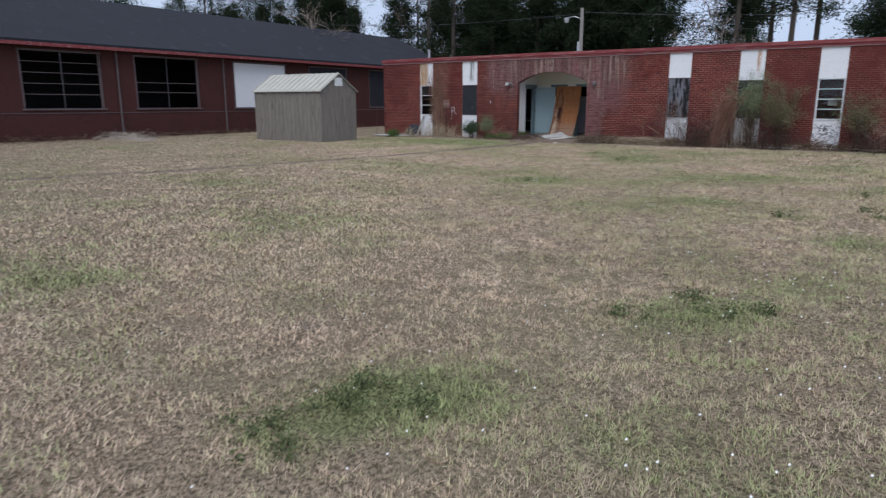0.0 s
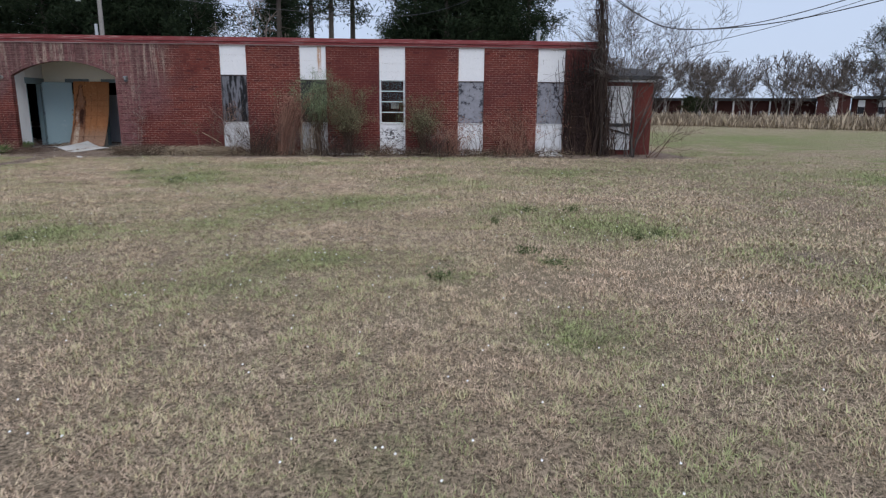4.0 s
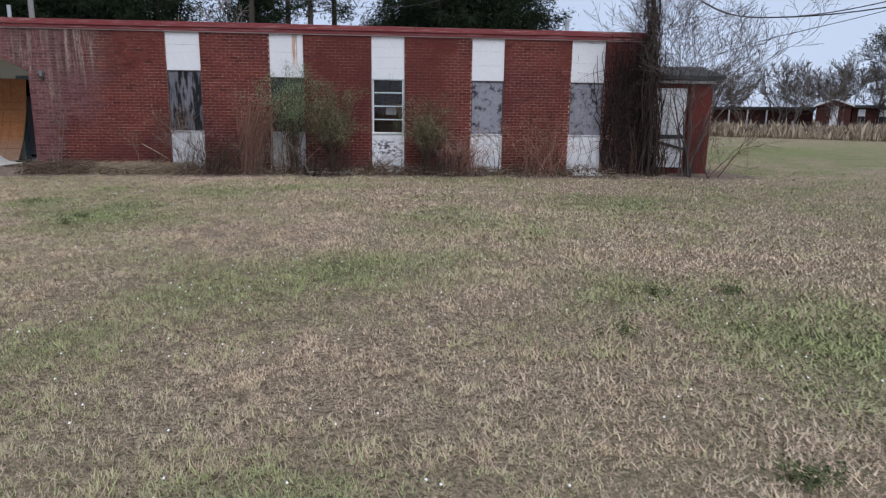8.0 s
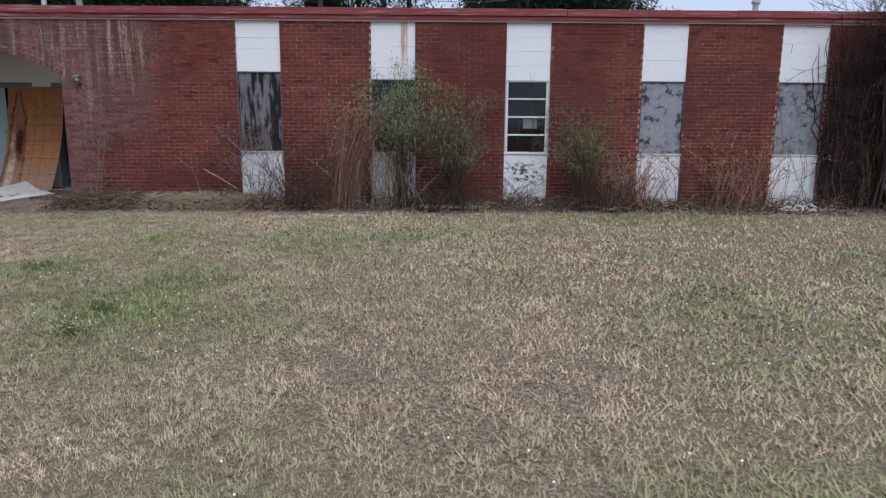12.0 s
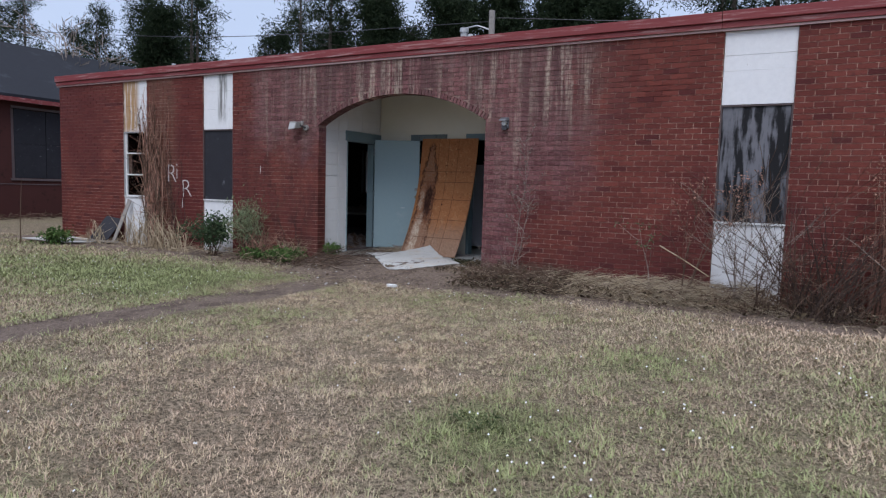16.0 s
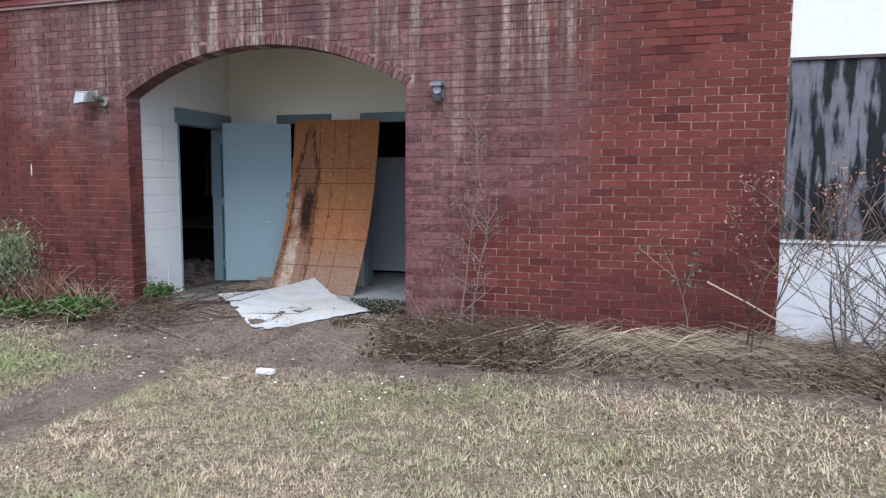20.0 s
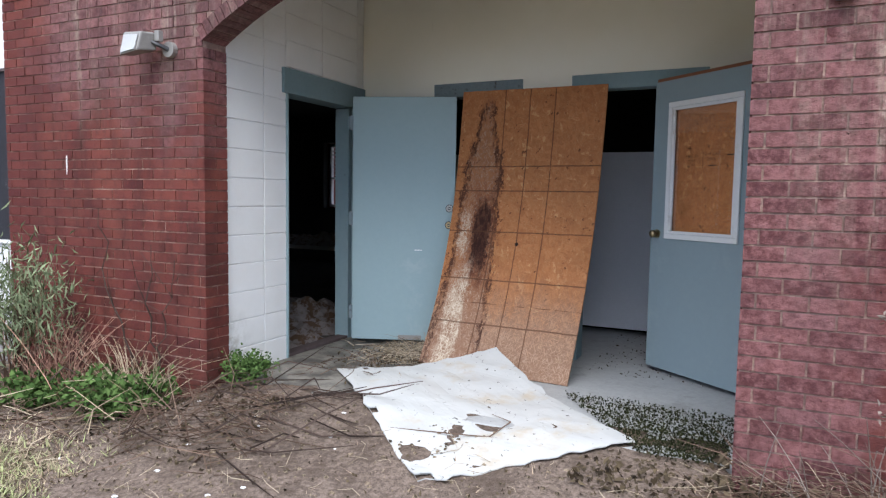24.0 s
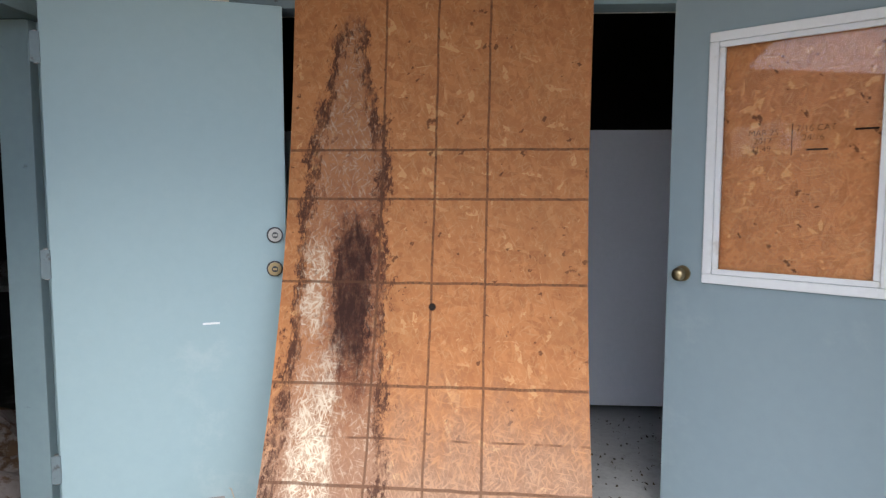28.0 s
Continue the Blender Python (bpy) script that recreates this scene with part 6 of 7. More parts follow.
bush("bare_shrub", 11.3, -0.5, 0.9, 0.8, 6, "bare thin shrub before a white panel", BROWN_TWIG, None, 49, level=2)
# slender weeds by the porch
slim_weed(0.60, -0.30, 2.05, 51)
slim_weed(0.72, -0.36, 1.35, 52)
stalks("dry_weed_clump", 0.45, -0.25, 0.35, 0.15, 0.7, 20, "dry curled stalks at the foot of the wall", GREY_TWIG, 52, 0.3, thick=0.0032)
bush("tall_weed", 2.64, -0.32, 1.0, 0.12, 1, "thin weed with two clusters of grey-green leaves", GREY_TWIG, BROOM_GREEN, 53, 0.6, 0.026, 14, level=1, category="weed")
fallen = Shape().tube([(2.66, -0.34, 0.72), (2.95, -0.42, 0.58), (3.28, -0.52, 0.40)], [0.010, 0.009, 0.006], 5)
single("broken_stalk", fallen, STRAW, "pale broken stalk leaning in the weeds", "stalk")
# left part of the wall
stalks("dry_weed_clump", -7.2, -0.35, 0.7, 0.25, 0.9, 90, "tan dry weeds under old creepers", STRAW, 61, 0.25)
stalks("dry_weed_clump", -6.4, -0.35, 0.5, 0.25, 0.75, 60, "tan dry weeds at the foot of the wall", STRAW, 62, 0.3)
stalks("dry_weed_clump", -4.25, -0.35, 0.35, 0.2, 0.7, 110, "red-brown dry weeds at the foot of the wall", RED_STALK, 63, 0.3, thick=0.003)
stalks("dry_weed_clump", -3.6, -0.2, 0.3, 0.1, 0.5, 70, "wispy tan grass at the foot of the pier", STRAW, 60, 0.4, thick=0.0022)
stalks("dry_weed_clump", -8.75, -0.4, 0.35, 0.2, 0.55, 30, "tan dry weeds beside a leaning board", STRAW, 64, 0.35)
bush("green_shrub", -5.25, -0.5, 0.62, 0.75, 16, "low dense shrub with dark green leaves", BROWN_TWIG, SHRUB_LEAF, 65, 0.10, 0.034, 26)
bush("green_shrub", -4.5, -0.42, 0.95, 0.5, 12, "shrub with grey-green leaves beside a white panel", BROWN_TWIG, BROOM, 66, 0.35, 0.045, 40)
bush("green_weed", -9.4, -0.9, 0.28, 1.2, 10, "low dark green weed on the lawn edge", BROWN_TWIG, LEAF, 67, 0.1, 0.03, 14, z=0.0, category="weed")
bush("green_weed", -3.02, 0.20, 0.16, 0.8, 14, "bright green weed at the foot of the block wall", LEAF, LEAF, 68, 0.05, 0.014, 16, z=0.17, category="weed")
for k, (x, y) in enumerate(((-3.9, -0.30), (-3.6, -0.42), (-4.15, -0.5), (-3.45, -0.22))):
    bush("clover_patch", x, y, 0.13, 1.8, 12, "low green clover at the foot of the wall", LEAF, LEAF, 70 + k, 0.02, 0.026, 10, z=0.05, category="weed")
sap = Shape()
tips = []
grow(sap, (-10.1, -1.2, 0), (0.05, 0, 1), 1.35, 0.014, 0, random.Random(3), tips, 0.2)
single("sapling_stake", sap, BROWN_TWIG, "thin bare sapling beside the corner of the wall", "sapling")


def creepers(name, x0, x1, z1, count, label, mat, seed, y=-0.02, thick=0.007, slant=0.25):
    """Old vine stems climbing flat on the wall."""
    rnd = random.Random(seed)
    S = Shape()
    for _ in range(count):
        x, z, top = rnd.uniform(x0, x1), 0.02, z1 * rnd.uniform(0.55, 1.0)
        dx = rnd.gauss(0, slant)
        pts, rad = [], []
        n = 12
        for i in range(n + 1):
            pts.append((x, y - rnd.uniform(0, 0.05) - 0.01, z))
            rad.append(thick * (1 - 0.7 * i / n) * rnd.uniform(0.8, 1.1))
            x += (dx + rnd.gauss(0, 0.22)) * top / n
            z += top / n * rnd.uniform(0.7, 1.1)
        S.tube(pts, rad, 4)
        for _ in range(4):
            i = rnd.randrange(3, n)
            p = Vector(pts[i])
            q = p + Vector((rnd.gauss(0, 0.35), rnd.uniform(-0.10, 0.0), rnd.gauss(0.05, 0.25)))
            m = (p + q) / 2 + Vector((0, -0.02, rnd.gauss(0, 0.08)))
            S.tube([p, m, q], [rad[i] * 0.6, rad[i] * 0.45, 0.0012], 3)
    t = thing(name, label, "creeper")
    part("vinework", S, mat, t)
    return t


creepers("dead_creeper", -7.55, -7.15, 3.5, 46, "old tan creeper stems climbing beside a broken window", RED_STALK, 81, thick=0.012, slant=0.04)
creepers("dead_creeper", -6.9, -6.45, 3.4, 7, "thin dark creeper stems beside old spray letters", DARK_TWIG, 80, thick=0.006, slant=0.05)
creepers("dead_creeper", -7.6, -7.2, 3.5, 26, "dense brown creeper stems climbing beside a broken window", BROWN_TWIG, 89, thick=0.016, slant=0.06)
creepers("dead_creeper", -3.75, -3.45, 1.9, 3, "thin dark creeper stem rising to the porch arch", DARK_TWIG, 82, thick=0.009, slant=0.12)
creepers("dead_creeper", 13.3, 14.3, 3.5, 12, "pale bare creepers over a white panel", GREY_TWIG, 83, thick=0.006, slant=0.12)
creepers("dead_creeper", 14.3, 15.35, 3.85, 230, "dense dark creepers covering the end of the wall", BLACK_VINE, 84, y=-0.05, thick=0.018, slant=0.03)
creepers("dead_creeper", 14.3, 15.9, 2.6, 26, "bare brown creepers hanging before the dark vines", BROWN_TWIG, 87, y=-0.16, thick=0.008, slant=0.08)
creepers("dead_creeper", 9.1, 10.4, 3.1, 5, "thin bare creepers on the brick", BROWN_TWIG, 85, thick=0.008)
creepers("dead_creeper", 15.4, 16.0, 2.3, 16, "dark bare creepers beside the annex doors", DARK_TWIG, 86, y=-0.10, thick=0.013, slant=0.4)
creepers("dead_creeper", 16.1, 17.2, 2.2, 10, "bare creepers hanging over the annex doors", BROWN_TWIG, 88, y=-0.10, thick=0.009)


def vine_pole():
    """A leaning post wrapped in vines at the end of the wall."""
    rnd = random.Random(88)
    t = thing("vine_covered_pole", "utility pole thickly wrapped in bare brown vines", "pole")
    base, top = Vector((15.42, -0.30, 0)), Vector((15.05, -0.35, 7.2))
    part("pole", Shape().tube([base, top], [0.045, 0.035], 8), BARK, t)
    V, tips = Shape(), []
    for _ in range(46):
        a, pts = rnd.uniform(0, 6.28), []
        for i in range(15):
            q = i / 14
            c = base + (top - base) * q * rnd.uniform(0.97, 1.0)
            rr = 0.03 + 0.22 * rnd.random() + 0.20 * max(0, 0.6 - q) * rnd.random()
            pts.append(c + Vector((math.cos(a) * rr, math.sin(a) * rr, 0)))
            a += rnd.gauss(0.25, 0.4)
        V.tube(pts, [0.013 - 0.0006 * i for i in range(15)], 4)
        for _ in range(6):
            p = pts[rnd.randrange(4, 15)]
            grow(V, p, (rnd.gauss(0, 1), rnd.gauss(-0.3, 0.7), rnd.gauss(-0.1, 0.6)), rnd.uniform(0.2, 0.7), 0.008, 1, rnd, tips, 0.8, 2, 0.2)
    part("vinework", V, DARK_TWIG, t)


vine_pole()


def bare_tree(name, height, seed, label, levels=4, stems=1, spread=0.5, mat=None, r0=0.10, kids=3, leaf=None, place=(0, 0, 0), tuft=8, leaf_size=0.12, category="tree", bend=0.4, fine=0.0028):
    rnd = random.Random(seed)
    S, T, L, tips = Shape(), Shape(), Shape(), []
    for _ in range(stems):
        a = rnd.uniform(0, 6.28)
        grow(S, (rnd.gauss(0, 0.1) * (stems > 1), rnd.gauss(0, 0.08) * (stems > 1), 0), (math.cos(a) * spread, math.sin(a) * spread, 1), height * rnd.uniform(0.40, 0.5), r0 * rnd.uniform(0.7, 1), levels, rnd, tips, bend, kids, fine=fine, sub=T)
    t = thing(name, label, category, place=place)
    part("trunk", S, mat or BARK, t)
    part("branchwork", T, mat or BARK, t)
    if leaf:
        for p, d in tips:
            if p.z > height * 0.3:
                sprig(L, p, leaf_size, tuft, rnd, 0.5, 2.0)
        part("crown", L, leaf, t)
    return t


bare_tree("bare_shrub_tree", 5.4, 91, "wide bare many-stemmed shrub before the annex", 4, 9, 0.18, FAR_TWIG, 0.032, 2, place=(16.35, -0.5, 0), category="shrub", bend=0.5, fine=0.0040)
bare_tree("bare_shrub_tree", 2.4, 92, "bare arching shrub at the corner of the annex", 3, 4, 0.8, BROWN_TWIG, 0.026, 2, place=(16.9, -0.8, 0), category="shrub", bend=0.6)


def litter(name, n, spot, label, mat, seed, long=(0.1, 0.5), r=0.003, lift=0.10, category="litter", card=None, comb=None):
    """Fallen stems and leaves in one heap."""
    rnd = random.Random(seed)
    S = Shape()
    for _ in range(n):
        x, y, z = spot(rnd)
        a, k = rnd.uniform(0, 6.28) if comb is None else rnd.gauss(comb, 0.55), rnd.uniform(*long)
        p = Vector((x, y, z + rnd.uniform(0, lift)))
        if card:
            sprig(S, p, card * rnd.uniform(0.6, 1.3), 1, rnd, 0.55, 0.1)
            continue
        d = Vector((math.cos(a), math.sin(a) * 0.8, rnd.gauss(0.05, 0.22)))
        m = p + d * k * 0.5 + Vector((rnd.gauss(0, 0.04), rnd.gauss(0, 0.04), rnd.gauss(0.02, 0.03))) * (k * 3)
        q = p + d * k
        for v in (m, q):
            v.z = max(v.z, z + 0.004)
        S.tube([p, m, q], [r, r * 0.9, r * 0.4], 3)
    return single(name, S, mat, label, category, kind="stuff")


def strip(x0, x1, y0, y1):
    def spot(rnd):
        x = rnd.uniform(x0, x1)
        y = y0 + (y1 - y0) * rnd.random() ** 1.4
        return x, y, lie(x, y)
    return spot


def straw_sheaves(name, x0, x1, count, each, label, mat, seed):
    """Bundles of long straws that lean from the wall and fall outwards."""
    rnd = random.Random(seed)
    S = Shape()
    for _ in range(count):
        bx, by, way = rnd.uniform(x0, x1), -0.10 - 0.35 * rnd.random() ** 1.3, rnd.choice((-2.4, -0.75, -0.6, -0.4, 0.1)) + rnd.gauss(0, 0.25)
        rise = rnd.uniform(0.10, 0.30)
        for _ in range(each):
            a, k = way + rnd.gauss(0, 0.22), rnd.uniform(0.35, 0.95)
            p = Vector((bx + rnd.gauss(0, 0.05), min(-0.03, by + rnd.gauss(0, 0.04)), lie(bx, by) + rise * rnd.uniform(0.4, 1.0)))
            d = Vector((math.cos(a), math.sin(a) * 0.75, 0))
            pts = [p]
            for q in (0.3, 0.65, 1.0):
                v = p + d * k * q + Vector((rnd.gauss(0, 0.012), rnd.gauss(0, 0.012), 0.12 * q * (1.0 - 1.2 * q) - rise * 0.7 * q))
                v.y = min(v.y, -0.03)
                v.z = max(v.z, lie(v.x, v.y) + rnd.uniform(0.006, 0.05))
                pts.append(v)
            S.tube(pts, [0.0032, 0.003, 0.0024, 0.0012], 3)
    return single(name, S, mat, label, "litter", kind="stuff")


def porch_edge(rnd):
    y = 0.15 + 0.8 * rnd.random()
    x = rnd.uniform(-1.0 + (0.9 - y) * 0.75, -0.02)
    return x, y, max(lie(x, y), 0.172)


heap("leaf_mound", 0.85, -0.40, 0.02, 1.05, 0.40, 0.17, MULCH, "mound of dark dead leaves and stems at the porch corner", 21)
heap("straw_mound", 2.6, -0.36, 0.02, 1.25, 0.36, 0.14, THATCH, "low mound of matted pale straw along the foot of the wall", 22)
litter("straw_litter", 1300, strip(1.5, 3.8, -0.08, -0.72), "matted pale straw along the foot of the wall", DULL_STRAW, 101, (0.10, 0.42), 0.0018, 0.20, comb=-0.45)
straw_sheaves("straw_litter", 1.55, 3.75, 46, 15, "sheaves of pale flattened straw fallen from the wall", STRAW, 141)
straw_sheaves("straw_litter", 1.1, 3.6, 26, 12, "sheaves of dull grey straw fallen from the wall", DULL_STRAW, 142)
litter("stem_litter", 380, strip(0.9, 3.9, -0.1, -0.85), "brown stems tangled in the straw", BROWN_TWIG, 118, (0.12, 0.5), 0.0026, 0.22, comb=-0.3)
litter("straw_litter", 420, strip(1.1, 3.7, -0.15, -1.25), "loose pale straw lying every way along the wall", STRAW, 114, (0.08, 0.35), 0.0013, 0.17)
litter("dead_leaf_litter", 500, strip(0.2, 2.1, -0.05, -0.8), "dead leaves caught in the straw", DEAD_LEAF, 131, lift=0.16, card=0.024)
litter("stem_litter", 300, strip(0.8, 3.9, -0.05, -0.95), "thin dark stems lying in the straw", BROWN_TWIG, 132, (0.1, 0.4), 0.003, 0.16)
litter("stem_litter", 1300, strip(0.0, 1.5, -0.05, -0.95), "dark tangled dead stems at the porch corner", BROWN_TWIG, 102, (0.1, 0.4), 0.0026, 0.25)
litter("straw_litter", 500, strip(-0.1, 1.6, -0.05, -1.05), "pale straw tangled in the dead stems", DULL_STRAW, 117, (0.08, 0.4), 0.0016, 0.22)
litter("dead_leaf_litter", 1500, strip(-0.1, 1.5, -0.05, -0.95), "dark dead leaves heaped at the porch corner", DEAD_LEAF, 103, lift=0.2, card=0.028)
litter("stem_litter", 1100, strip(3.4, 14.3, -0.05, -0.9), "tangled dead stems along the foot of the wall", BROWN_TWIG, 104, (0.15, 0.6), 0.0045, 0.20)
litter("straw_litter", 700, strip(3.2, 14.3, -0.1, -1.0), "straw along the foot of the wall", DULL_STRAW, 105, (0.15, 0.5), 0.0026, 0.12)
litter("dead_leaf_litter", 2600, strip(1.4, 15.5, -0.02, -0.9), "dead leaves along the foot of the wall", DEAD_LEAF, 106, lift=0.14, card=0.035)
litter("stem_litter", 420, strip(-4.6, -2.3, 0.05, -0.85), "scattered dead sticks before the porch corner", BROWN_TWIG, 107, (0.15, 0.6), 0.0032, 0.06)
litter("stem_litter", 60, strip(-4.4, -2.2, 0.25, -0.7), "thicker dead sticks before the porch corner", DARK_TWIG, 115, (0.25, 0.8), 0.006, 0.04, comb=0.25)
litter("dead_leaf_litter", 900, strip(-4.6, -2.4, 0.05, -0.8), "dead leaf crumbs among the sticks by the porch corner", DEAD_LEAF, 116, lift=0.03, card=0.018)
litter("straw_litter", 500, strip(-10.4, -3.3, -0.05, -0.8), "straw and stems along the foot of the wall", STRAW, 108, (0.12, 0.4), 0.0035, 0.10)
litter("straw_litter", 650, strip(-4.2, 3.0, -1.5, -2.1), "loose straw at the edge of the bare soil", DULL_STRAW, 109, (0.06, 0.24), 0.0016, 0.04)
litter("straw_litter", 520, lambda r: (-2.42 + r.gauss(0, 0.17), 1.42 + r.gauss(0, 0.2), FLOOR + 0.002), "straw and twigs swept against the bent board", DULL_STRAW, 110, (0.04, 0.22), 0.0024, 0.05)
litter("leaf_litter", 900, lambda r: (-2.42 + r.gauss(0, 0.22), 1.35 + r.gauss(0, 0.28), FLOOR + 0.002), "dark leaf crumbs under the plain door", DEAD_LEAF, 133, lift=0.02, card=0.013)
litter("stem_litter", 60, lambda r: (r.uniform(-2.9, -2.1), r.uniform(0.55, 1.3), FLOOR + 0.002), "thin sticks on the muddy porch floor", BROWN_TWIG, 134, (0.05, 0.3), 0.003, 0.01)
litter("leaf_litter", 4600, porch_edge, "green and brown leaf litter along the porch edge", LITTER_LEAF, 111, lift=0.035, card=0.009)
litter("leaf_litter", 700, lambda r: (r.uniform(-0.7, 0.2), r.uniform(-0.25, 0.3), 0.12), "leaf litter beside the porch corner", DEAD_LEAF, 112, lift=0.05, card=0.022)
litter("floor_crumbs", 300, lambda r: (r.uniform(-1.1, -0.2), 1.6 + 1.5 * r.random(), FLOOR), "dark crumbs on the porch floor", DEAD_LEAF, 113, lift=0.006, card=0.010)


# ---- grass ----
def build_grass():
    line = np.array([(10.8, -27.5), (10.0, -25), (9.3, -22.5), (9.6, -20), (8.9, -17.6), (7.6, -14.8), (7.2, -13.1), (5.8, -10.8), (4.3, -9.0), (2.6, -7.2), (1.9, -5.5), (0.6, -4.0), (-0.7, -2.3)])
    r = np.random.RandomState(5)
    GX, GY, CELL = -21.0, -31.0, 0.25
    gx, gy = np.arange(GX, 47, CELL), np.arange(GY, 36, CELL)
    gg = np.array([[cover(x, y) for x in gx] for y in gy])

    def near(p):
        best = np.full(len(p), 1e9)
        for a, b in zip(line, line[1:]):
            ab = b - a
            k = np.clip(((p - a) @ ab) / (ab @ ab), 0, 1)
            best = np.minimum(best, np.hypot(*(p - a - k[:, None] * ab).T))
        return best

    # blades per square metre thin out away from the way walked, and widen in step
    mid = np.stack(np.meshgrid(gx + CELL / 2, gy + CELL / 2), -1).reshape(-1, 2)
    far = near(mid)
    thick = 11000 / (1 + (far / 2.6) ** 1.9) * np.clip((26 - far) / 10, 0, 1)
    thick[(mid[:, 1] > -0.05) & (mid[:, 0] < 17.8)] = 0
    thick[(far > 24) & ((mid[:, 0] < -5) | (mid[:, 1] < -22))] = 0
    count = r.poisson(thick * CELL * CELL)
    p = np.repeat(mid, count, axis=0) + r.uniform(-CELL / 2, CELL / 2, (count.sum(), 2))
    s = np.minimum(np.sqrt(10500 / np.repeat(np.maximum(thick, 1), count)), 2.3) * r.uniform(0.85, 1.15, len(p))
    fx, fy = np.arange(-14, 24, 0.1), np.arange(-30, 1.0, 0.1)
    rough = np.array([[(noise.noise((x * 3.1, y * 3.1, 4)), lie(x, y)) for x in fx] for y in fy])
    i, j = np.clip(((p[:, 0] - GX) / CELL).astype(int), 0, len(gx) - 1), np.clip(((p[:, 1] - GY) / CELL).astype(int), 0, len(gy) - 1)
    g, d = gg[j, i, 0], gg[j, i, 1]
    i, j = np.clip(np.rint((p[:, 0] + 14) / 0.1).astype(int), 0, len(fx) - 1), np.clip(np.rint((p[:, 1] + 30) / 0.1).astype(int), 0, len(fy) - 1)
    clump, z = rough[j, i, 0], rough[j, i, 1] - 0.006
    lattice = r.rand(509, 509)

    def tuft(cell):
        """Smooth noise over the lawn, 0 to 1."""
        q = p / cell[:, None]
        i0 = np.floor(q).astype(int)
        f = q - i0
        f = f * f * (3 - 2 * f)
        i0 %= 508
        a, b = lattice[i0[:, 1], i0[:, 0]], lattice[i0[:, 1], i0[:, 0] + 1]
        c, e = lattice[i0[:, 1] + 1, i0[:, 0]], lattice[i0[:, 1] + 1, i0[:, 0] + 1]
        return (a + (b - a) * f[:, 0]) * (1 - f[:, 1]) + (c + (e - c) * f[:, 0]) * f[:, 1]
    wider = np.maximum(1, s * 0.7)
    t1, t2, t3 = tuft(0.024 * wider), tuft(0.065 * wider), tuft(np.full(len(p), 0.45))
    tone = np.clip(0.5 + 1.7 * (0.60 * t1 + 0.27 * t2 + 0.13 * t3 - 0.5), 0, 1)
    out = (p[:, 0] > 23.9) | (p[:, 1] > 0.9) | (p[:, 0] < -13.9)
    clump[out], z[out] = r.uniform(-0.3, 0.3, out.sum()), -0.01
    keep = r.rand(len(p)) > np.clip(d * 1.5 - 0.25, 0, 0.985)
    keep &= r.rand(len(p)) < np.clip((tone - 0.16) * 3.6, 0.2, 1)
    p, s, g, d, clump, z, tone = p[keep], s[keep], g[keep], d[keep], clump[keep], z[keep], tone[keep]
    n = len(p)
    tall = np.minimum(s ** 0.3, 1.3)
    h = tall * (0.45 + 1.0 * tone) * r.uniform(0.012, 0.032, n) * np.where(r.rand(n) < 0.08, 1.5, 1) * (1 + 0.5 * np.clip(g, 0, 1)) * (1 + 0.5 * clump)
    a, lean = r.uniform(0, 2 * np.pi, n), r.uniform(0.1, 1.5, n)
    w = s ** 1.45 / tall * r.uniform(0.0016, 0.0034, n) * (1 + 0.3 * np.clip(g, 0, 1)) * np.clip(0.85 + 0.15 * s, 1, 1.3)
    ux, uy = np.cos(a), np.sin(a)
    v = np.zeros((n, 4, 3))
    v[:, 0] = np.column_stack([p[:, 0] - uy * w, p[:, 1] + ux * w, z])
    v[:, 1] = np.column_stack([p[:, 0] + uy * w, p[:, 1] - ux * w, z])
    mid, tip = lean * h * 0.45, lean * h * 1.25
    v[:, 2] = np.column_stack([p[:, 0] + ux * mid + uy * w * 0.7, p[:, 1] + uy * mid - ux * w * 0.7, z + h * 0.65])
    v[:, 3] = np.column_stack([p[:, 0] + ux * tip, p[:, 1] + uy * tip, z + h * np.clip(1.15 - lean * 0.35, 0.5, 1)])
    me = bpy.data.meshes.new("grass")
    me.vertices.add(4 * n)
    me.vertices.foreach_set("co", v.ravel())
    idx = (np.arange(n)[:, None] * 4 + np.array([0, 1, 3])).ravel()
    me.loops.add(len(idx))
    me.loops.foreach_set("vertex_index", idx)
    me.polygons.add(len(idx) // 3)
    me.polygons.foreach_set("loop_start", np.arange(len(idx) // 3) * 3)
    me.update()
    layered(me, {"green": np.repeat(g, 4), "dirt": np.repeat(d, 4), "tone": np.repeat(tone, 4), "far": np.repeat(np.clip((s - 1.2) / 1.2, 0, 1), 4)})
    me.materials.append(BLADE)
    tagged(new("grass", me), "short dry winter grass with green patches", "grass", kind="stuff")
    # tiny white clover flowers
    q = p[(s < 3.2) & (r.rand(n) < (0.0003 + 0.0012 * (g > 0.4)) * s)]
    F = Shape()
    for x, y in q:
        F.card(Vector((x, y, lie(x, y) + 0.045)), Vector((0.007, 0.001, 0.001)), Vector((-0.001, 0.005, 0.005)))
    single("white_flowers", F, WHITE_TRIM, "tiny white flowers scattered in the lawn", "flowers", kind="stuff")


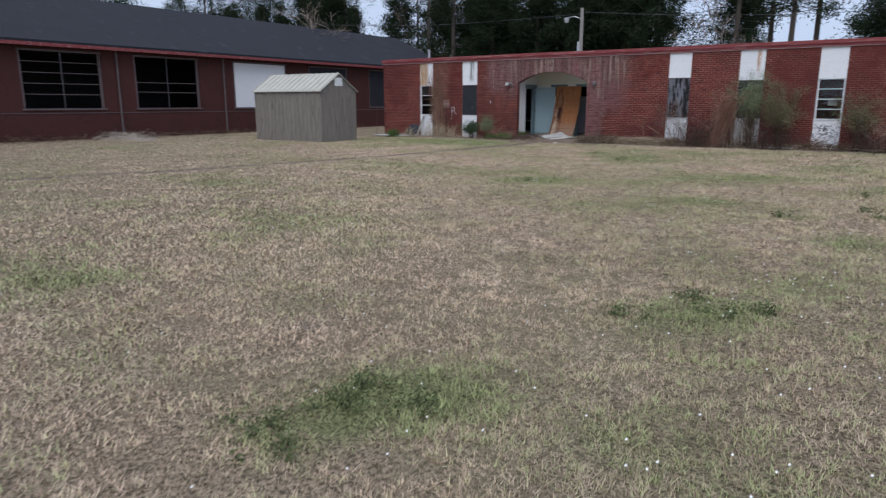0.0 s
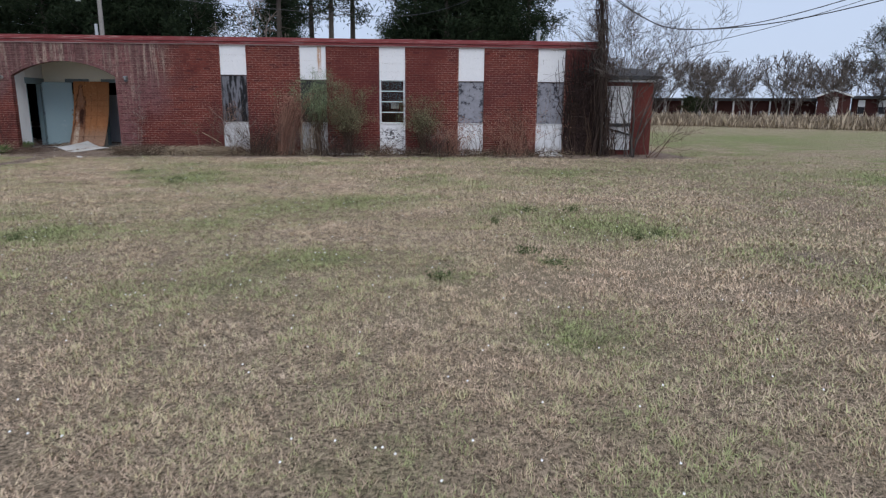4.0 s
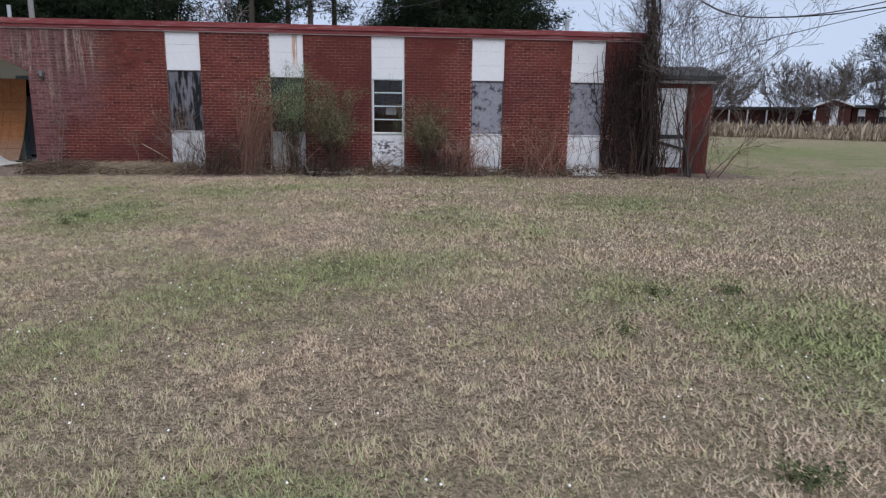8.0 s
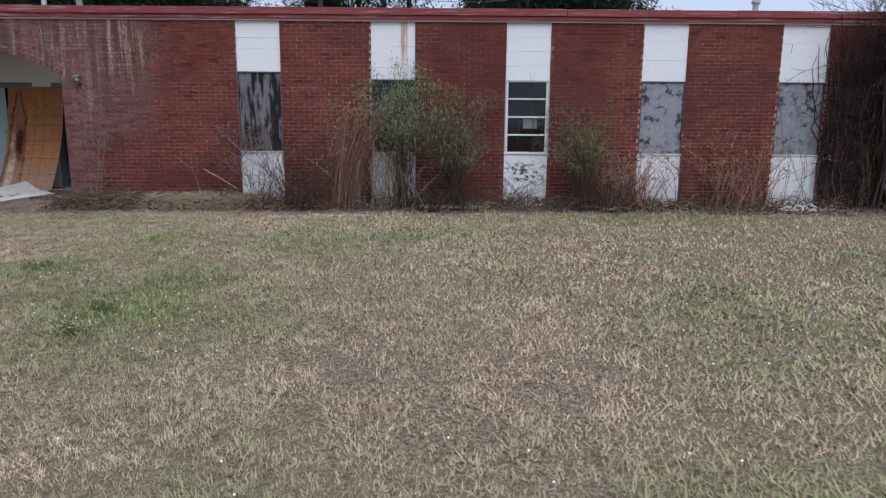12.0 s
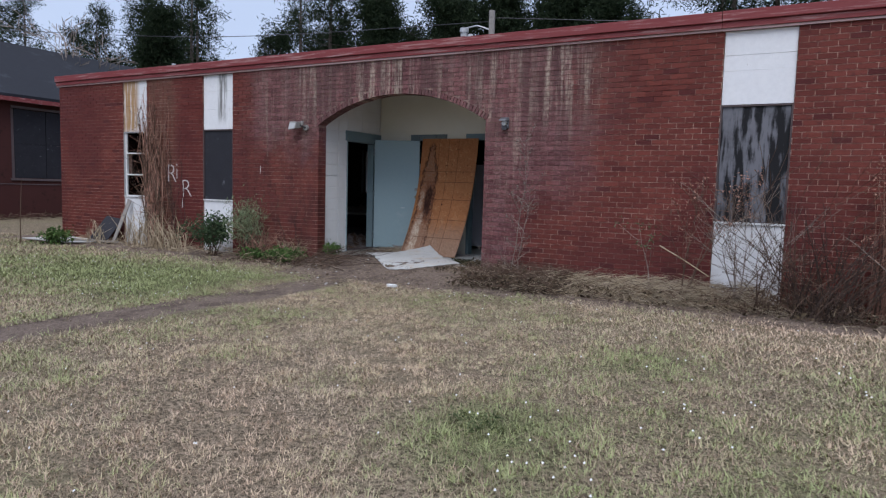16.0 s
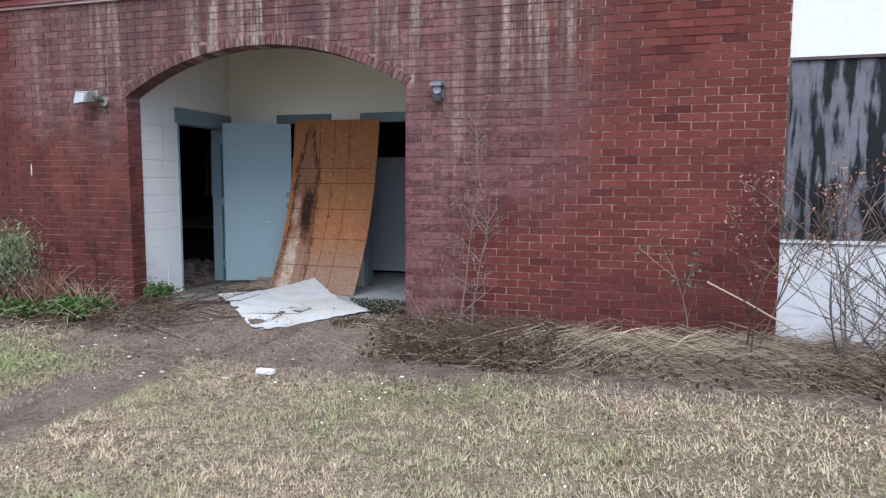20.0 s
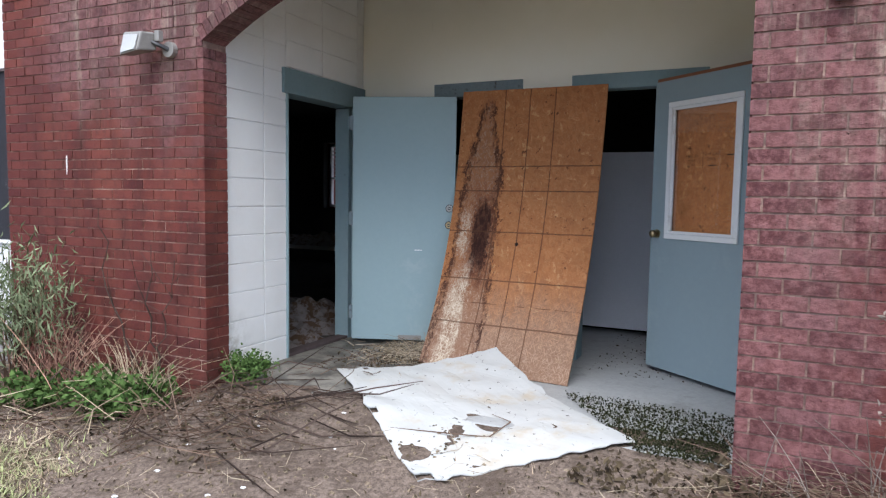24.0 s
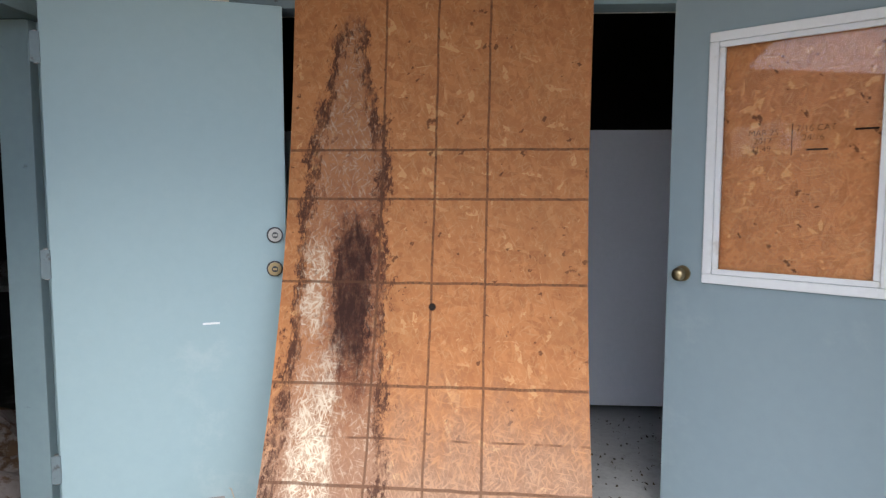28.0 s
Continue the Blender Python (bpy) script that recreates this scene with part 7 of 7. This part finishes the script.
build_grass()
rw = random.Random(12)
for k in range(16):
    cx, cy, cr, ck = GREEN[rw.randrange(17)]
    x, y = cx + rw.gauss(0, cr * 0.45), cy + rw.gauss(0, cr * 0.45)
    if y > -1.3:
        continue
    if k < 6:
        tuft = bush("lawn_weed", x, y, 0.06, 2.6, 6, "small green weed in the lawn", WEED, WEED, 200 + k, 0.0, 0.014, 7, z=0.0, category="weed")
        first = tuft if k == 0 else first
    else:
        copy_thing(first, pose(x, y, 0, 0, 0, rw.uniform(0, 360)))
for x, y, h in ((10.45, -14.68, 0.12), (9.75, -20.9, 0.12), (9.45, -20.6, 0.1), (10.0, -20.7, 0.1), (8.4, -23.4, 0.1), (8.8, -23.5, 0.1)):
    bush("lawn_weed", x, y, h * 0.6, 4.0, 9, "spreading dark green weed in the lawn", WEED, WEED, int(x * 100), 0.0, 0.017, 6, z=0.0, category="weed")
litter("leaf_crumbs", 1600, lambda r: (lambda x, y: (x, y, lie(x, y)))(r.uniform(-4.2, 1.6), -1.9 + 2.0 * r.random()), "dead leaf crumbs on the bare soil", DEAD_LEAF, 120, lift=0.012, card=0.013)
litter("straw_litter", 900, lambda r: (lambda x, y: (x, y, lie(x, y)))(r.uniform(-4.2, 4.5), -2.0 + 1.9 * r.random()), "loose straw on the bare soil", DULL_STRAW, 121, (0.04, 0.2), 0.0018, 0.015)
rq = random.Random(55)
lumps = Shape()
for _ in range(2600):
    x, y, k = rq.uniform(-4.6, 5), rq.uniform(-2.1, 0.15), rq.uniform(0.006, 0.022)
    c = Vector((x, y, lie(x, y)))
    a = rq.uniform(0, 6.28)
    base = [c + Vector((math.cos(a + t) * k, math.sin(a + t) * k * 0.8, -0.003)) for t in (0, 2.1, 4.2)]
    lumps.solid(base, [q.lerp(c, 0.45) + Vector((0, 0, k * 0.55)) for q in base])
single("soil_lumps", lumps, SOIL, "crumbly lumps of bare soil", "soil", kind="stuff")

# ---- trees behind the building ----
def pine(name, height, seed, label, dense=1.0, low=0.28):
    rnd = random.Random(seed)
    S, L = Shape(), Shape()
    lean = (rnd.gauss(0, 0.02), rnd.gauss(0, 0.02))
    axis = [Vector((lean[0] * height * q + 0.1 * math.sin(q * 5 + seed), lean[1] * height * q, height * q)) for q in (0, 0.25, 0.5, 0.75, 1.0)]
    S.tube(axis, [0.24, 0.20, 0.15, 0.09, 0.02], 7)
    limbs = int(46 * dense)
    for i in range(limbs):
        q = low + (0.98 - low) * (i + rnd.random()) / limbs
        k = q * 4
        j = min(int(k), 3)
        p = axis[j].lerp(axis[j + 1], k - j)
        a = rnd.uniform(0, 6.28)
        reach = height * 0.22 * (1.12 - q) ** 0.6 * rnd.uniform(0.5, 1.15)
        d = Vector((math.cos(a), math.sin(a), rnd.uniform(-0.1, 0.45)))
        pts = [p, p + d * reach * 0.5 + Vector((0, 0, -0.05 * reach)), p + d * reach + Vector((0, 0, rnd.uniform(-0.05, 0.2) * reach))]
        S.tube(pts, [0.05 * (1.2 - q), 0.03 * (1.2 - q), 0.008], 4)
        for _ in range(int(11 * dense)):
            f = rnd.uniform(0.3, 1.05)
            c = pts[0].lerp(pts[2], f) + Vector((rnd.gauss(0, 0.25), rnd.gauss(0, 0.25), rnd.gauss(0.1, 0.22)))
            sprig(L, c, rnd.uniform(0.12, 0.20), 16, rnd, 0.16, 1.6)
    t = thing(name, label, "tree", group="trees behind the building")
    part("trunk", S, BARK, t)
    part("crown", L, NEEDLE, t)
    return t


tall = pine("pine_tree", 16.0, 301, "tall dark pine behind the building", 1.0, 0.26)
open_pine = pine("pine_tree", 17.0, 302, "tall open-crowned pine with a bare lower trunk", 0.75, 0.42)
thick = pine("pine_tree", 14.0, 303, "dense dark pine branched to the ground", 1.75, 0.12)
thick2 = pine("pine_tree", 12.5, 304, "dense dark evergreen behind the building", 1.9, 0.08)
kinds = [tall, open_pine, thick, thick2]
spots = [(-46, 30, 2), (-41, 26, 0), (-36, 25, 1), (-27, 27, 1), (-25, 33, 2), (-23, 25, 0), (-21, 29, 2), (-18.5, 24, 3), (-17, 31, 2), (-14.5, 25, 2), (-12.5, 30, 3),
         (-11, 24, 3), (-9.5, 28, 2), (-7.5, 25, 3), (-5.0, 24.5, 2), (-0.6, 31, 1), (0.4, 25, 0), (2.3, 27, 1), (3.8, 25, 1), (5.3, 26.5, 1), (9.3, 25, 2), (11.0, 28, 3), (11.9, 24, 2), (13.6, 26, 3), (15.2, 25.5, 3), (17.2, 26, 2),
         (-52, 36, 2), (-50, 27, 0), (-55, 24, 1), (-35.5, 37, 1), (-31.5, 35, 2), (-39.5, 29, 1), (-47.5, 33, 1), (-62, 38, 2), (-66, 26, 0), (-58, 30, 0), (-30, 40, 3), (-48, 18, 0), (-40, 4, 0), (-34, -4, 2), (-43, -10, 0), (-33, 20, 3), (18, 42, 3), (-2.4, 42, 2), (-15, 40, 0),
         (-68, 36, 2), (-62.5, 41, 0), (-58, 37, 3), (-53, 40, 2), (-49.5, 37, 1), (-45, 36, 3), (-36.5, 34, 2), (-32, 37, 0), (-27.5, 36, 3), (-24, 38, 2), (-20.5, 36, 0), (-12, 37, 2), (-8, 36, 0)]
used = set()
rt = random.Random(77)
for x, y, k in spots:
    m = pose(x, y, 0, 0, 0, rt.uniform(0, 360))
    if k not in used:
        kinds[k].matrix_world = m
        used.add(k)
    else:
        copy_thing(kinds[k], m)
under = bare_tree("undergrowth_shrub", 4.2, 310, "dark evergreen undergrowth behind the building", 2, 7, 0.6, BARK, 0.05, 3, LEAF_FAR, (-8, 18, 0), 10, 0.16, "shrub")
for x, y in ((-12, 19), (-16, 20), (-20, 22), (-4, 20), (1, 21), (4, 22), (8.5, 20), (12, 21), (14, 20), (-26, 21), (-30, 24)):
    copy_thing(under, pose(x, y, 0, 0, 0, rt.uniform(0, 360)))
bare_a = bare_tree("bare_tree", 9.0, 320, "bare grey winter tree", 4, 1, 0.12, GREY_TWIG, 0.16, 2, place=(-22.5, 7.5, 0), fine=0.014)
copy_thing(bare_a, pose(0.9, 23, 0, 0, 0, 60))
tall_bare = bare_tree("bare_tree", 15.0, 325, "tall bare pine trunk with a few bare branches", 3, 1, 0.03, BARK, 0.22, 2, place=(-28.6, 27, 0), fine=0.02, bend=0.22)
# far trees beyond the field
bare_b = bare_tree("bare_tree", 10.5, 321, "tall bare winter tree at the edge of the far field", 4, 1, 0.06, FAR_TWIG, 0.17, 2, place=(38, 66, 0), fine=0.022, bend=0.3)
bare_c = bare_tree("bare_tree", 9.5, 322, "slender bare winter tree at the edge of the far field", 4, 2, 0.14, FAR_TWIG, 0.12, 2, place=(46, 64, 0), fine=0.020, bend=0.35)
rf = random.Random(9)
for k in range(64):
    q = k / 63
    x, y = 34 + 50 * q + rf.gauss(0, 2.0), 78 - 22 * q + rf.gauss(0, 5)
    copy_thing(bare_b if k % 2 else bare_c, pose(x, y, -0.2 - 1.5 * rf.random(), 0, 0, rf.uniform(0, 360)))
bare_tree("spreading_tree", 12.6, 330, "large spreading tree with sparse dark leaves by the far building", 5, 2, 0.10, BARK, 0.30, 2, LEAF_FAR, (72.2, 66.7, 0), 2, 0.11, fine=0.016)
far_bush = bare_tree("field_bush", 3.6, 331, "dark rounded evergreen bush in the far hedge", 2, 6, 0.8, BARK, 0.06, 3, LEAF_FAR, (49, 70, 0), 10, 0.14, "shrub")
for x, y in ((41, 76), (33, 78), (73, 54)):
    copy_thing(far_bush, pose(x, y, 0, 0, 0, rf.uniform(0, 360)))


def tall_grass():
    r = np.random.RandomState(3)
    S = Shape()
    for _ in range(52000):
        q = r.rand()
        x, y = 32 + 30 * q + r.normal(0, 1.6), 44.5 - 27 * q + r.normal(0, 2.4)
        h, w = abs(r.normal(0.45, 0.25)) * (1 + 0.6 * noise.noise((x * 0.6, y * 0.6, 2))) + 0.15, r.uniform(0.004, 0.009)
        a = r.uniform(0, 6.28)
        S.card(Vector((x, y, h / 2)), Vector((r.normal(0, 0.16) * h, r.normal(0, 0.16) * h, h / 2)), Vector((math.cos(a) * w, math.sin(a) * w, 0)))
    single("tall_dry_grass", S, DULL_STRAW, "belt of tall dry grass along the far fence", "grass", kind="stuff")


tall_grass()


def far_school():
    """Low brick wing across the field with a gabled end and pale window bays."""
    B = thing("far_brick_building", "low brick building across the field with pale window bays", "building")
    o, ang = Vector((62.2, 60.2, 0)), radians(-33)
    ux, uy = Vector((math.cos(ang), math.sin(ang), 0)), Vector((-math.sin(ang), math.cos(ang), 0))

    def slab(u0, u1, v0, v1, z0, z1):
        c = [o + ux * u + uy * v for u, v in ((u0, v0), (u1, v0), (u1, v1), (u0, v1))]
        return Shape().solid([(p.x, p.y, z0) for p in c], [(p.x, p.y, z1) for p in c])
    part("gable_wall", slab(-1.9, 1.7, 0, 10, -0.2, 3.0), BRICK_DIM, B)
    ring_f = [o + ux * -2.15 + uy * -0.2, o + ux * 1.95 + uy * -0.2]
    a, b = ring_f
    m = (a + b) / 2
    back_v = uy * 11
    part("gable_roof", Shape().solid([(a.x, a.y, 3.05), (b.x, b.y, 3.05), (m.x, m.y, 3.8)], [((a + back_v).x, (a + back_v).y, 3.05), ((b + back_v).x, (b + back_v).y, 3.05), ((m + back_v).x, (m + back_v).y, 3.8)]), BRICK_DIM, B)
    for s, e in ((a, m), (b, m)):
        part("barge_board", Shape().solid([(s.x, s.y - 0.1, 3.02), (s.x, s.y - 0.1, 3.22), (e.x, e.y - 0.1, 3.99), (e.x, e.y - 0.1, 3.79)], [(s.x, s.y, 3.02), (s.x, s.y, 3.22), (e.x, e.y, 3.99), (e.x, e.y, 3.79)]), WHITE_TRIM, B)
    part("pale_strip", slab(-0.45, 0.35, -0.12, -0.02, 0.2, 3.6), SIDING, B)
    part("wing_wall", slab(2.0, 40, 3, 12, -0.2, 2.9), BRICK_DIM, B)
    part("wing_roof", slab(1.98, 40.4, 2.4, 12.6, 2.92, 3.25), TAR, B)
    for k in range(16):
        u = 2.6 + 2.2 * k
        part("window_bay", slab(u, u + 0.75, 2.88, 2.98, 0.3, 2.75), SIDING, B)
        part("window", slab(u + 0.02, u + 0.73, 2.80, 2.87, 1.0, 1.9), CHAR_C, B)
    part("left_wing", slab(-34, -2.2, 5, 12, -0.2, 2.6), BRICK_DIM, B)
    part("left_roof", slab(-34.4, -2.0, 4.4, 12.6, 2.62, 3.0), TAR, B)
    for k in range(13):
        part("post", slab(-33 + 2.3 * k, -32.8 + 2.3 * k, 4.5, 4.7, -0.1, 2.6), WHITE_TRIM, B)


far_school()
fence = thing("field_fence", "low wire fence with grey wooden posts along the field", "fence")
for k in range(26):
    q = k / 25
    x, y = 30 + 34 * q, 47 - 29 * q
    part("post", Shape().box(x - 0.06, x + 0.06, y - 0.06, y + 0.06, -0.1, 1.35), GREY_WOOD, fence)
for z in (0.5, 0.9, 1.25):
    part("wire", Shape().tube([(30, 46.93, z), (64, 17.93, z)], [0.012, 0.012], 4), DARK_METAL, fence)

# brick outbuilding seen through the back window
ob = thing("rear_brick_building", "low brick wing behind with white framed windows", "building")
part("wall", Shape().box(-24, -2, 15.5, 19, -0.2, 2.9), BRICK_DIM, ob)
part("roof", Shape().box(-24.3, -1.7, 15.1, 19.4, 2.92, 3.1), TAR, ob)
for x in (-14.5, -12.6, -10.7, -8.8):
    part("window", Shape().box(x, x + 1.2, 15.43, 15.49, 1.75, 2.75), CHAR_C, ob)

# ---- street lamp behind the building and overhead wires ----
sl = thing("street_lamp", "grey utility pole with a small hooded street lamp", "street lamp")
part("pole", Shape().tube([(-4.0, 8.6, 0), (-4.0, 8.6, 6.5)], [0.11, 0.085], 8), GREY_WOOD, sl)
part("arm", Shape().tube([(-4.0, 8.6, 5.95), (-4.4, 8.5, 6.1), (-4.75, 8.45, 6.05)], [0.025, 0.022, 0.02], 6), ALU, sl)
s = Shape()
disc(s, (-4.8, 8.44, 5.98), "z", 0.13, 0.12, 12)
part("hood", s, ALU, sl)
s = Shape()
disc(s, (-4.8, 8.44, 5.86), "z", 0.10, 0.12, 12)
part("lens", s, LAMP_GLASS, sl, "dusty glass lens")


def wire(points, r=0.012, label="slack black overhead cable"):
    out = []
    P = [Vector(p) for p in points]
    for i in range(len(P) - 1):
        a, b = P[i], P[i + 1]
        p0, p3 = P[max(i - 1, 0)], P[min(i + 2, len(P) - 1)]
        for k in range(8):
            t = k / 8
            out.append(0.5 * ((2 * a) + (b - p0) * t + (2 * p0 - 5 * a + 4 * b - p3) * t * t + (3 * a - p0 - 3 * b + p3) * t ** 3))
    out.append(P[-1])
    single("overhead_cable", Shape().tube(out, [r] * len(out), 5), DARK_METAL, label, "cable", "overhead cables")


wire([(15.05, -0.3, 5.5), (16.3, -0.1, 4.55), (17.7, -0.6, 4.0), (20.4, -2.1, 4.3), (26, -5.2, 6.2), (36, -10.5, 9.5)], 0.014)
wire([(15.05, -0.3, 5.3), (16.4, -0.2, 4.45), (17.9, -0.7, 3.98), (21.2, -2.5, 4.3), (27, -5.6, 6.0), (36, -10.7, 9.0)], 0.016)
wire([(16.6, 0.2, 2.9), (17.8, -0.6, 3.4), (21.0, -2.5, 4.3), (27, -5.6, 6.4), (36, -10.9, 9.2)], 0.009, "thin overhead service cable")
wire([(-4.0, 8.6, 6.3), (3, 9.5, 5.75), (10, 10.5, 5.8), (15.05, -0.3, 6.7)], 0.010, "thin overhead cable behind the roof")
wire([(-4.0, 8.6, 6.2), (-12, 6, 5.9), (-19.2, 3, 6.1)], 0.010, "thin overhead cable between the buildings")
far_pole = thing("utility_pole", "wooden utility pole out in the field", "pole")
part("pole", Shape().tube([(36, -10.7, 0), (36, -10.7, 9.8)], [0.14, 0.10], 8), GREY_WOOD, far_pole)
part("cross_arm", Shape().box(35.9, 36.1, -11.6, -9.8, 9.1, 9.25), GREY_WOOD, far_pole)

# ---- loose boards and scraps ----
def board_on(name, corners, thick, mat, label, category="board"):
    single(name, Shape().solid([(x, y, z) for x, y, z in corners], [(x, y, z + thick) for x, y, z in corners]), mat, label, category, bevel=0.003)


board_on("fallen_sheet", [(-10.5, -0.95, 0.06), (-9.2, -0.85, 0.05), (-8.5, -0.25, 0.06), (-9.9, -0.30, 0.10)], 0.02, CARD, "pale warped sheet lying at the corner of the wall")
board_on("loose_plank", [(-9.3, -0.62, 0.10), (-8.2, -0.34, 0.075), (-8.2, -0.26, 0.075), (-9.3, -0.54, 0.10)], 0.025, GREY_WOOD, "grey plank lying on a fallen sheet", "plank")
single("leaning_board", Shape().solid([(-9.0, -0.46, 0.06), (-8.45, -0.42, 0.06), (-8.35, -0.08, 0.55), (-8.85, -0.10, 0.60)], [(-9.0, -0.44, 0.06), (-8.45, -0.40, 0.06), (-8.35, -0.06, 0.55), (-8.85, -0.08, 0.60)]), CHAR_C, "dark board leaning against the brick wall", "board")
single("leaning_board", Shape().solid([(-8.42, -0.30, 0.06), (-8.33, -0.30, 0.06), (-8.10, -0.05, 0.95), (-8.20, -0.05, 0.98)], [(-8.42, -0.28, 0.06), (-8.33, -0.28, 0.06), (-8.10, -0.03, 0.95), (-8.20, -0.03, 0.98)]), GREY_WOOD, "narrow grey board leaning by a broken window", "board")
board_on("loose_plank", [(6.55, -0.62, 0.07), (7.75, -0.70, 0.06), (7.75, -0.58, 0.06), (6.55, -0.50, 0.07)], 0.045, GREY_WOOD, "pale grey plank at the foot of the wall", "plank")
board_on("loose_plank", [(10.2, -0.50, 0.06), (11.0, -0.55, 0.06), (11.0, -0.47, 0.06), (10.2, -0.42, 0.06)], 0.03, GREY_WOOD, "grey plank at the foot of the wall", "plank")
board_on("foam_block", [(-0.69, -1.54, 0.015), (-0.55, -1.545, 0.015), (-0.545, -1.49, 0.015), (-0.685, -1.485, 0.015)], 0.035, FOAM, "white foam block on the bare soil", "foam block")
heap("white_rag", 13.75, -0.35, 0.04, 0.38, 0.14, 0.13, CARD, "crumpled white sheeting at the foot of a panel", 15)
rs = random.Random(40)
chips = Shape()
for _ in range(38):
    x, y = rs.uniform(-3.2, 0.6), rs.uniform(-1.9, 0.1)
    k = rs.uniform(0.006, 0.02)
    chips.box(x, x + k * 1.5, y, y + k, lie(x, y), lie(x, y) + 0.006)
single("paint_chips", chips, FOAM, "white chips scattered on the soil", "chips", kind="stuff")
scraps = Shape()
for x, y, k in ((-1.55, 0.42, 0.05), (-1.9, 0.15, 0.03), (-1.75, 0.30, 0.025), (-2.1, 0.5, 0.02)):
    scraps.solid([(x, y, 0.165), (x + k, y + 0.3 * k, 0.165), (x + 0.8 * k, y + k, 0.165), (x - 0.2 * k, y + 0.7 * k, 0.165)], [(x, y, 0.175), (x + k, y + 0.3 * k, 0.175), (x + 0.8 * k, y + k, 0.175), (x - 0.2 * k, y + 0.7 * k, 0.172)])
single("bark_scraps", scraps, DEAD_LEAF, "dark bark scraps lying on the white sheet", "scraps", kind="stuff")
vine_bit = Shape()
for pts in ([(-1.75, -0.05, 0.15), (-1.35, 0.0, 0.165), (-1.0, 0.12, 0.15), (-0.85, 0.22, 0.16)], [(-1.2, 0.05, 0.16), (-1.15, 0.25, 0.19), (-1.3, 0.35, 0.18)], [(-1.0, 0.12, 0.15), (-0.9, 0.3, 0.19), (-1.02, 0.42, 0.17)]):
    vine_bit.tube(pts, [0.004] * (len(pts) - 1) + [0.002], 4)
single("dead_vine", vine_bit, BROWN_TWIG, "thin dead vine lying across the white sheet", "vine")
heap("brush_mound", -18.4, -9.2, -0.02, 2.5, 0.9, 0.28, GREY_BRUSH, "low pile of grey raked brush beside the brick building", 19)
litter("stem_litter", 500, lambda r: (-18.4 + r.gauss(0, 1.1), -9.2 + r.gauss(0, 0.4), 0.06), "loose grey stems on the brush pile", GREY_TWIG, 130, (0.2, 0.6), 0.006, 0.14)
litter("stem_litter", 700, lambda r: (r.uniform(-19.4, -18.2), r.uniform(-14, 8), 0.0), "dead stems along the foot of the brick building", BROWN_TWIG, 131, (0.2, 0.7), 0.01, 0.15)

# ---- bricks of the front wall: 300 near the porch as parts, the rest joined ----
COURSE, PITCH, JOINT = 0.0698, 0.205, 0.0092
rest, near, meshes = Shape(), [], {}
gaps = sorted(BAYS)
for row in range(int((TOP - 0.02) / COURSE) + 1):
    z0 = row * COURSE - 0.004
    z1 = min(z0 + COURSE - JOINT, 3.40)
    x = X0 - (PITCH / 2 if row % 2 else 0) - rng.uniform(0, 0.01)
    zm = (z0 + z1) / 2
    half = arch_half(zm, RING) if zm < SPRING + RISE + RING + 0.03 else 0.0
    holes = gaps + ([(AC - half, AC + half)] if half > 0 else [])
    while x < X1:
        a, b = max(x + JOINT / 2, X0), min(x + PITCH - JOINT / 2, X1)
        x += PITCH
        cut = [(a, b)]
        for h0, h1 in holes:
            nxt = []
            for p, q in cut:
                if q <= h0 or p >= h1:
                    nxt.append((p, q))
                else:
                    if p < h0 - 0.03:
                        nxt.append((p, h0))
                    if q > h1 + 0.03:
                        nxt.append((h1, q))
            cut = nxt
        for p, q in cut:
            if q - p < 0.02:
                continue
            w = rng.uniform(-0.0015, 0.0022)
            if 0.0 <= p and q < 1.62 and 0.3 < zm < 2.85 and len(near) < 300:
                near.append((p, q, z0, z1, w))
            else:
                rest.box(p, q, w, 0.0068, z0, z1)
for p, q, z0, z1, w in near:
    key = round(q - p, 3), round(z1 - z0, 3)
    if key not in meshes:
        meshes[key] = Shape().box(0, q - p, 0, 0.0068, 0, z1 - z0).mesh("brick", BRICK_ONE)
    ob = new("brick", meshes[key])
    ob.parent, ob.location = front, (p, w - 0.0005, z0)
ob = part("brickwork", rest, BRICK_MANY, front)
tagged(ob, kind="stuff")
# the ring of the arch and the returns of the opening
ring, n = Shape(), 58
a0 = math.atan2(SPRING - AZ, AX0 - AC)
a1 = math.atan2(SPRING - AZ, AX1 - AC)
for i in range(n):
    t0, t1 = a0 + (a1 - a0) * (i + 0.07) / n, a0 + (a1 - a0) * (i + 0.93) / n
    lo = [(AC + r * math.cos(t), AZ + r * math.sin(t)) for r, t in ((AR, t0), (AR, t1), (AR + RING - 0.01, t1), (AR + RING - 0.01, t0))]
    w = rng.uniform(-0.003, 0.001)
    ob = part("arch_brick", Shape().solid([(x, w - 0.004, z) for x, z in lo], [(x, 0.2, z) for x, z in lo]), BRICK_ONE, front)
for row in range(int(SPRING / COURSE)):
    z0 = row * COURSE - 0.004
    for x0, x1 in ((AX0 - 0.002, AX0 + 0.008), (AX1 - 0.008, AX1 + 0.002)):
        for ya, yb in (((0.001, 0.10), (0.11, 0.203)) if row % 2 else ((0.001, 0.203),)):
            ring.box(x0, x1, ya, yb, z0, z0 + COURSE - JOINT)
tagged(part("jamb_brickwork", ring, BRICK_MANY, front), kind="stuff")
